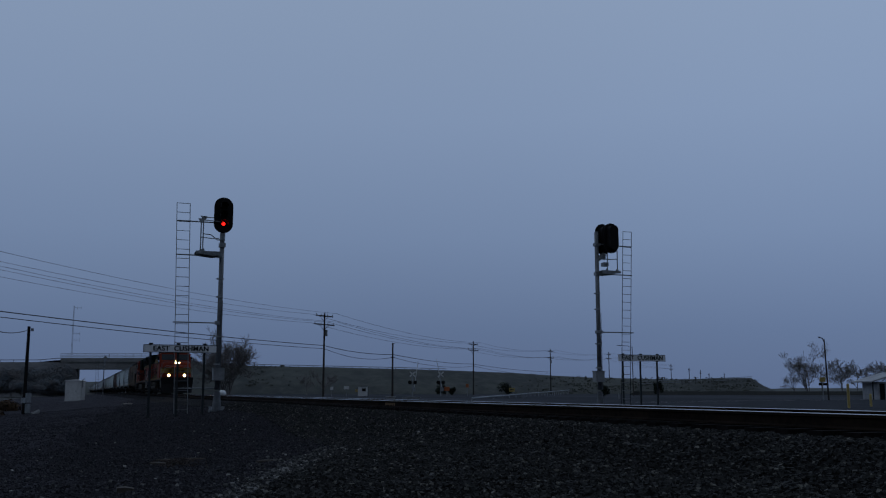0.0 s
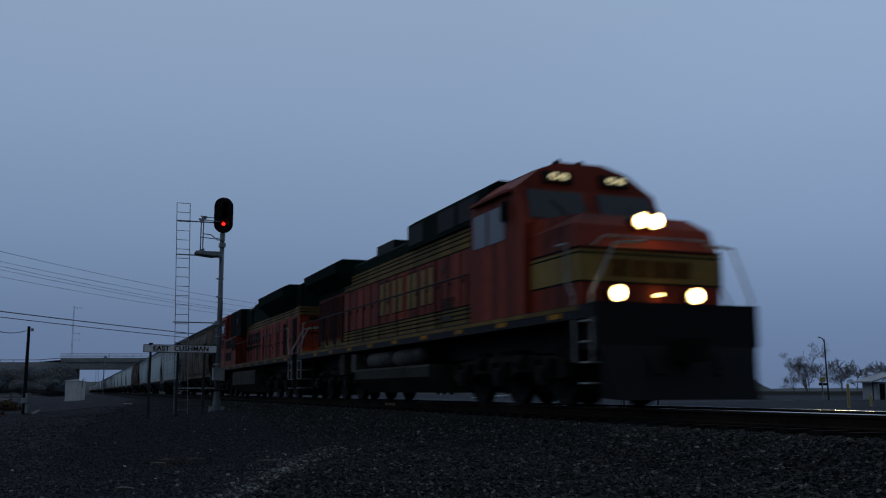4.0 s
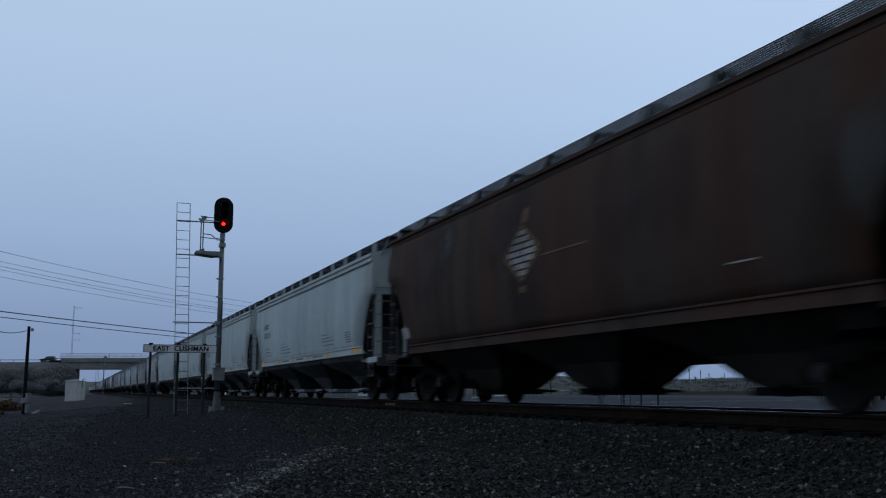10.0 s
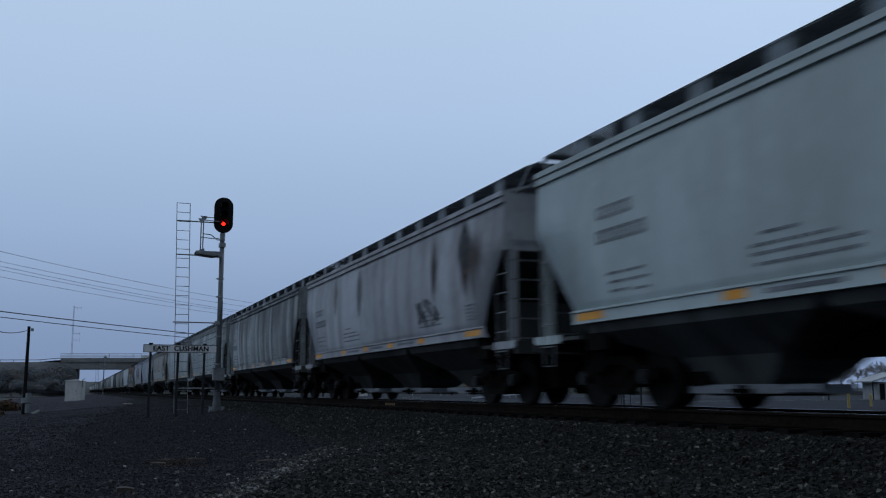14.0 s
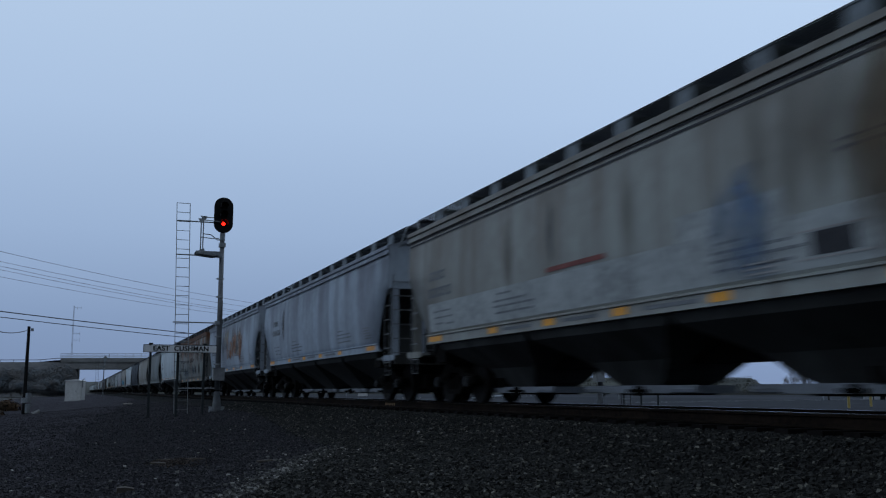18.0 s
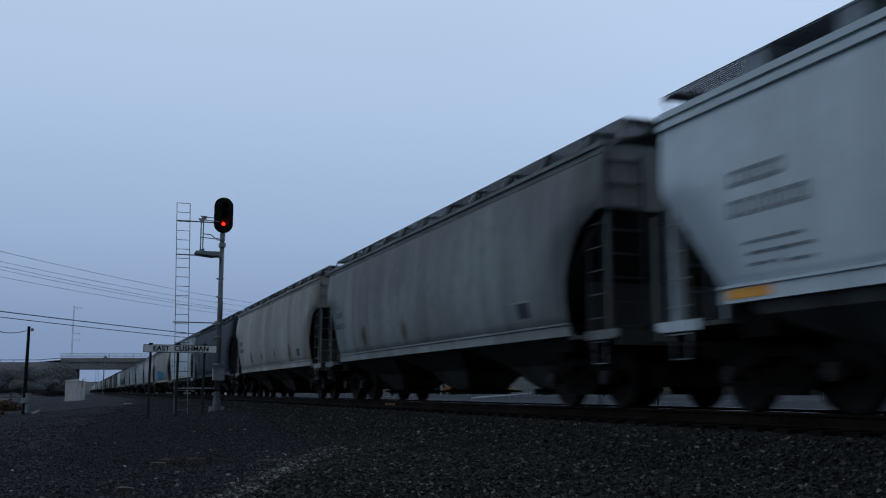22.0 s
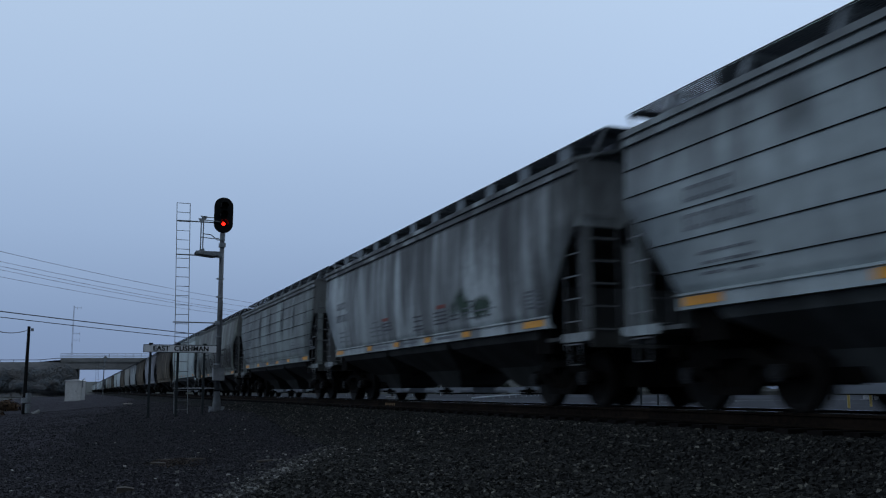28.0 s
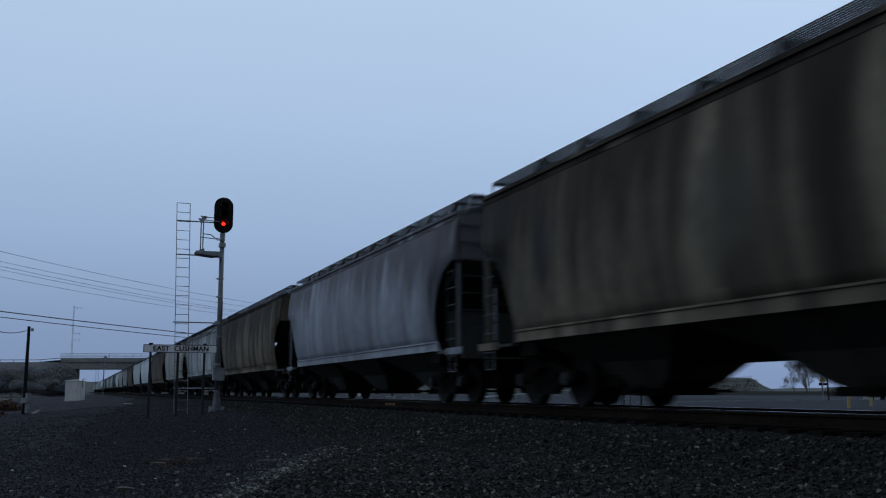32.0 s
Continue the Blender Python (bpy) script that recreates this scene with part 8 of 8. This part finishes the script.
# ---- loose stones ----
def stone_material(name, dark, mid, pale, share):
    m = bpy.data.materials.new(name)
    m.use_nodes = True
    n, l = m.node_tree.nodes, m.node_tree.links
    b = n["Principled BSDF"]
    b.inputs["Roughness"].default_value, b.inputs["Specular IOR Level"].default_value = 0.85, 0.25
    g, r = n.new("ShaderNodeNewGeometry"), n.new("ShaderNodeValToRGB")
    e = r.color_ramp.elements
    e[0].position, e[0].color = 0.0, (*dark, 1)
    e[1].position, e[1].color = 1.0, (*pale, 1)
    k = e.new(1 - share)
    k.color = (*mid, 1)
    l.new(g.outputs["Random Per Island"], r.inputs[0])
    t = n.new("ShaderNodeTexNoise")
    t.inputs["Scale"].default_value = 60
    mx = n.new("ShaderNodeMix")
    mx.data_type, mx.blend_type = "RGBA", "MULTIPLY"
    mx.inputs["Factor"].default_value = 0.6
    l.new(r.outputs[0], mx.inputs["A"])
    l.new(t.outputs[0], mx.inputs["B"])
    l.new(mx.outputs["Result"], b.inputs["Base Color"])
    return m


def stones(name, label, places, mat, seed, squash=0.65):
    """Many small angular stones in one mesh: places are (x, y, z, size)."""
    rs = np.random.RandomState(seed)
    bm = bmesh.new()
    bmesh.ops.create_cube(bm, size=1.3)
    bmesh.ops.triangulate(bm, faces=bm.faces)
    base = np.array([v.co[:] for v in bm.verts])
    tri = np.array([[v.index for v in f.verts] for f in bm.faces])
    bm.free()
    N, V = len(places), len(base)
    P = np.array(places)
    shape = base[None] * (1 + rs.uniform(-0.42, 0.42, (N, V, 3)))
    shape = shape * (rs.uniform(0.7, 1.25, (N, 1, 3)) * np.array([1, 1, squash]))
    a = rs.uniform(0, 2 * np.pi, N)
    c, s = np.cos(a), np.sin(a)
    tip = rs.uniform(-0.9, 0.9, (N, 1))
    ct, st = np.cos(tip), np.sin(tip)
    shape = np.stack([shape[:, :, 0], shape[:, :, 1] * ct - shape[:, :, 2] * st, shape[:, :, 1] * st + shape[:, :, 2] * ct], 2)
    X = shape[:, :, 0] * c[:, None] - shape[:, :, 1] * s[:, None]
    Y = shape[:, :, 0] * s[:, None] + shape[:, :, 1] * c[:, None]
    co = np.stack([X, Y, shape[:, :, 2]], 2) * P[:, None, 3:4] + P[:, None, :3]
    faces = (tri[None] + (np.arange(N) * V)[:, None, None]).reshape(-1, 3)
    me = bpy.data.meshes.new(name)
    me.vertices.add(N * V)
    me.vertices.foreach_set("co", co.reshape(-1).astype(np.float32))
    me.loops.add(len(faces) * 3)
    me.loops.foreach_set("vertex_index", faces.reshape(-1).astype(np.int32))
    me.polygons.add(len(faces))
    me.polygons.foreach_set("loop_start", np.arange(0, len(faces) * 3, 3, dtype=np.int32))
    me.polygons.foreach_set("use_smooth", np.zeros(len(faces), dtype=bool))
    me.update(calc_edges=True)
    me.validate()
    me.materials.append(mat)
    return tagged(new(name, me), label, "gravel", kind="stuff")


M_STONE = stone_material("broken_basalt", (0.0050, 0.0050, 0.0045), (0.0285, 0.0282, 0.0245), (0.180, 0.172, 0.145), 0.08)
M_CHIP = stone_material("cinder_chips", (0.0125, 0.0119, 0.0146), (0.047, 0.0442, 0.0520), (0.115, 0.111, 0.116), 0.04)
M_PALESTONE = stone_material("pale_river_gravel", (0.03, 0.03, 0.028), (0.13, 0.128, 0.12), (0.40, 0.39, 0.36), 0.22)


def scatter(count, seed, y0, y1, span, size, power=1.0):
    rnd = random.Random(seed)
    out = []
    while len(out) < count:
        y = y0 * (y1 / y0) ** (rnd.random() ** power)
        lo, hi = span(y)
        x = rnd.uniform(lo, hi)
        s = size * rnd.uniform(0.55, 1.25)
        out.append((x, y, ground_z(x, y) + s * 0.25, s))
    return out


stones("ballast_stones", "dark crushed basalt ballast heaped along the track", scatter(100000, 1, 3.0, 46.0, lambda y: (max(toe(y) + 0.05, -8.2), -0.86), 0.027), M_STONE, 1)
stones("cinder_chips", "fine dark cinder chips on the service road", scatter(76000, 2, 6.0, 62.0, lambda y: (-8.8 - 0.30 * y, toe(y) + 0.3), 0.019, 0.9), M_CHIP, 2, 0.8)
pale = []
rnd = random.Random(9)
for k in range(2600):
    y = 5.5 + 9.5 * rnd.random() ** 1.4
    x = toe(y) + 0.10 + rnd.gauss(0, 0.045 + 0.012 * (y - 5.5)) * (3.2 if rnd.random() < 0.22 else 1)
    s = 0.024 * rnd.uniform(0.5, 1.3)
    pale.append((x, y, ground_z(x, y) + s * 0.4, s))
stones("pale_stones", "pale stones along the toe of the ballast", pale, M_PALESTONE, 3)
loose = []
for k in range(420):
    y = 7 * (4.5 ** rnd.random())
    x = rnd.uniform(-8.8 - 0.2 * y, -2.0)
    s = 0.028 * rnd.uniform(0.5, 1.2)
    loose.append((x, y, ground_z(x, y) + s * 0.4, s))
stones("scattered_pale_stones", "scattered pale stones lying on the dark gravel", loose, M_PALESTONE, 4)


def lumber(px, depth_guess, length, w, h, turn, label, m=None):
    p = behind(px, depth_guess)
    z = ground_z(p.x, p.y)
    lb = thing("wood_scrap", label, "wood scrap", "scraps of wood on the gravel", at=(p.x, p.y, z), turn=turn)
    b = Bag().loft([[(-length / 2, -w / 2, 0), (-length / 2, w / 2, 0), (-length / 2, w / 2, h), (-length / 2, -w / 2, h)], [(0, -w / 2, 0.01), (0, w * 0.4, 0.01), (0, w * 0.45, h * 1.1), (0, -w * 0.5, h)], [(length / 2, -w * 0.3, 0), (length / 2, w / 2, 0), (length / 2, w * 0.4, h * 0.8), (length / 2, -w * 0.3, h * 0.7)]])
    part("plank", b, m or M_PLANK, lb)


M_PLANK = material("grey_weathered_wood", (0.085, 0.070, 0.055), (0.04, 0.032, 0.026), 0.9, 0, 12, 2, 0.6, 0.3, (1, 8, 8))
lumber(300, 15.0, 0.32, 0.05, 0.03, -10, "splintered scrap of weathered wood")
lumber(350, 15.2, 0.30, 0.04, 0.03, 5, "splintered scrap of weathered wood")
lumber(285, 14.2, 0.22, 0.06, 0.03, -20, "splintered scrap of weathered wood")
lumber(478, 13.6, 0.32, 0.07, 0.03, 12, "broken piece of board")
lumber(230, 10.6, 0.18, 0.10, 0.06, 0, "short block of wood")

M_CRATE = material("pale_raw_crate_wood", (0.42, 0.38, 0.33), (0.26, 0.23, 0.20), 0.85, 0, 10, 2, 0.5, 0.3, (1, 8, 8))
for px, d, length, w, h, turn in ((227, 65, 0.62, 0.10, 0.05, 8), (223, 65.6, 0.34, 0.06, 0.07, 40), (231, 64.5, 0.30, 0.06, 0.08, -25)):
    lumber(px, d, length, w, h, turn, "flattened pale scrap of crate wood", M_CRATE)
bark = []
for k in range(900):
    p = behind(rnd.gauss(316, 22), 14.6 + rnd.gauss(0, 0.35))
    bark.append((p.x, p.y, ground_z(p.x, p.y) + 0.012, 0.016 * rnd.uniform(0.5, 1.6)))
M_BARKCHIP = stone_material("red_brown_bark_chips", (0.012, 0.008, 0.006), (0.035, 0.020, 0.013), (0.08, 0.055, 0.035), 0.1)
tagged(stones("bark_chips", "patch of red-brown bark chips and splinters on the gravel", bark, M_BARKCHIP, 6, 0.4), category="wood scraps")

# figures chalked on the web of the near rail, too worn to read
for k in range(5):
    y = 24.9 + k * 0.19
    m = tagged(part("rail_mark", Bag().box(-0.7665, -0.7645, y, y + 0.12, -0.13, -0.06), G_OCHRE), "worn painted mark on the rail web", "painted mark", "painted marks on the rail", "structure")


# ---- motion ----
def travelled(t):
    """Metres the train has rolled since 0 s: it gathers a little speed at first."""
    return SPEED * t if t >= 5 else SPEED * 5 - 20.9 * (5 - t)


def motions():
    times = [0.0, 1 / 30, 0.1] + [0.5 * k for k in range(1, 64)] + [31.9, 32.0 - 1 / 30, 32.0]
    for car, mid in train:
        walk(car, [(t, pose(0, mid - travelled(t), 0, 0, 0, 180 if car is trailing else 0)) for t in times])
    # road cars cross the overpass; they wait out of the way before and after
    for cv, t0, px0, speed, lane in ROAD_CARS:
        rows = []
        for k in range(161):
            px = min(1750, max(-700, px0 + speed * (k * 0.2 - t0)))
            p, q = road_point(px, lane), road_point(px + 4, lane)
            way = (q - p) * (1 if speed > 0 else -1)
            rows.append((k * 0.2, pose(p.x, p.y, p.z, 0, 0, math.degrees(math.atan2(-way.x, way.y)))))
        walk(cv, rows)
    # wheels roll with the train, on the cars that pass the camera
    ticks = [k / 30 for k in range(961)]
    turning = {}
    for r, sign in ((0.457, 1), (0.53, 1), (0.53, -1)):
        turning[r, sign] = [(t, sign * math.degrees(travelled(t) / r)) for t in ticks]
    for car, mid in train:
        if mid > 725:
            continue
        for o in car.children_recursive:
            if o.name.startswith("wheelset"):
                r = 0.53 if car in (lead, trailing) else 0.457
                sign = -1 if car is trailing else 1
                y = o.location.y
                walk(o, [(t, pose(0, y, r, (a % 360), 0, 0)) for t, a in turning[r, sign]])


motions()
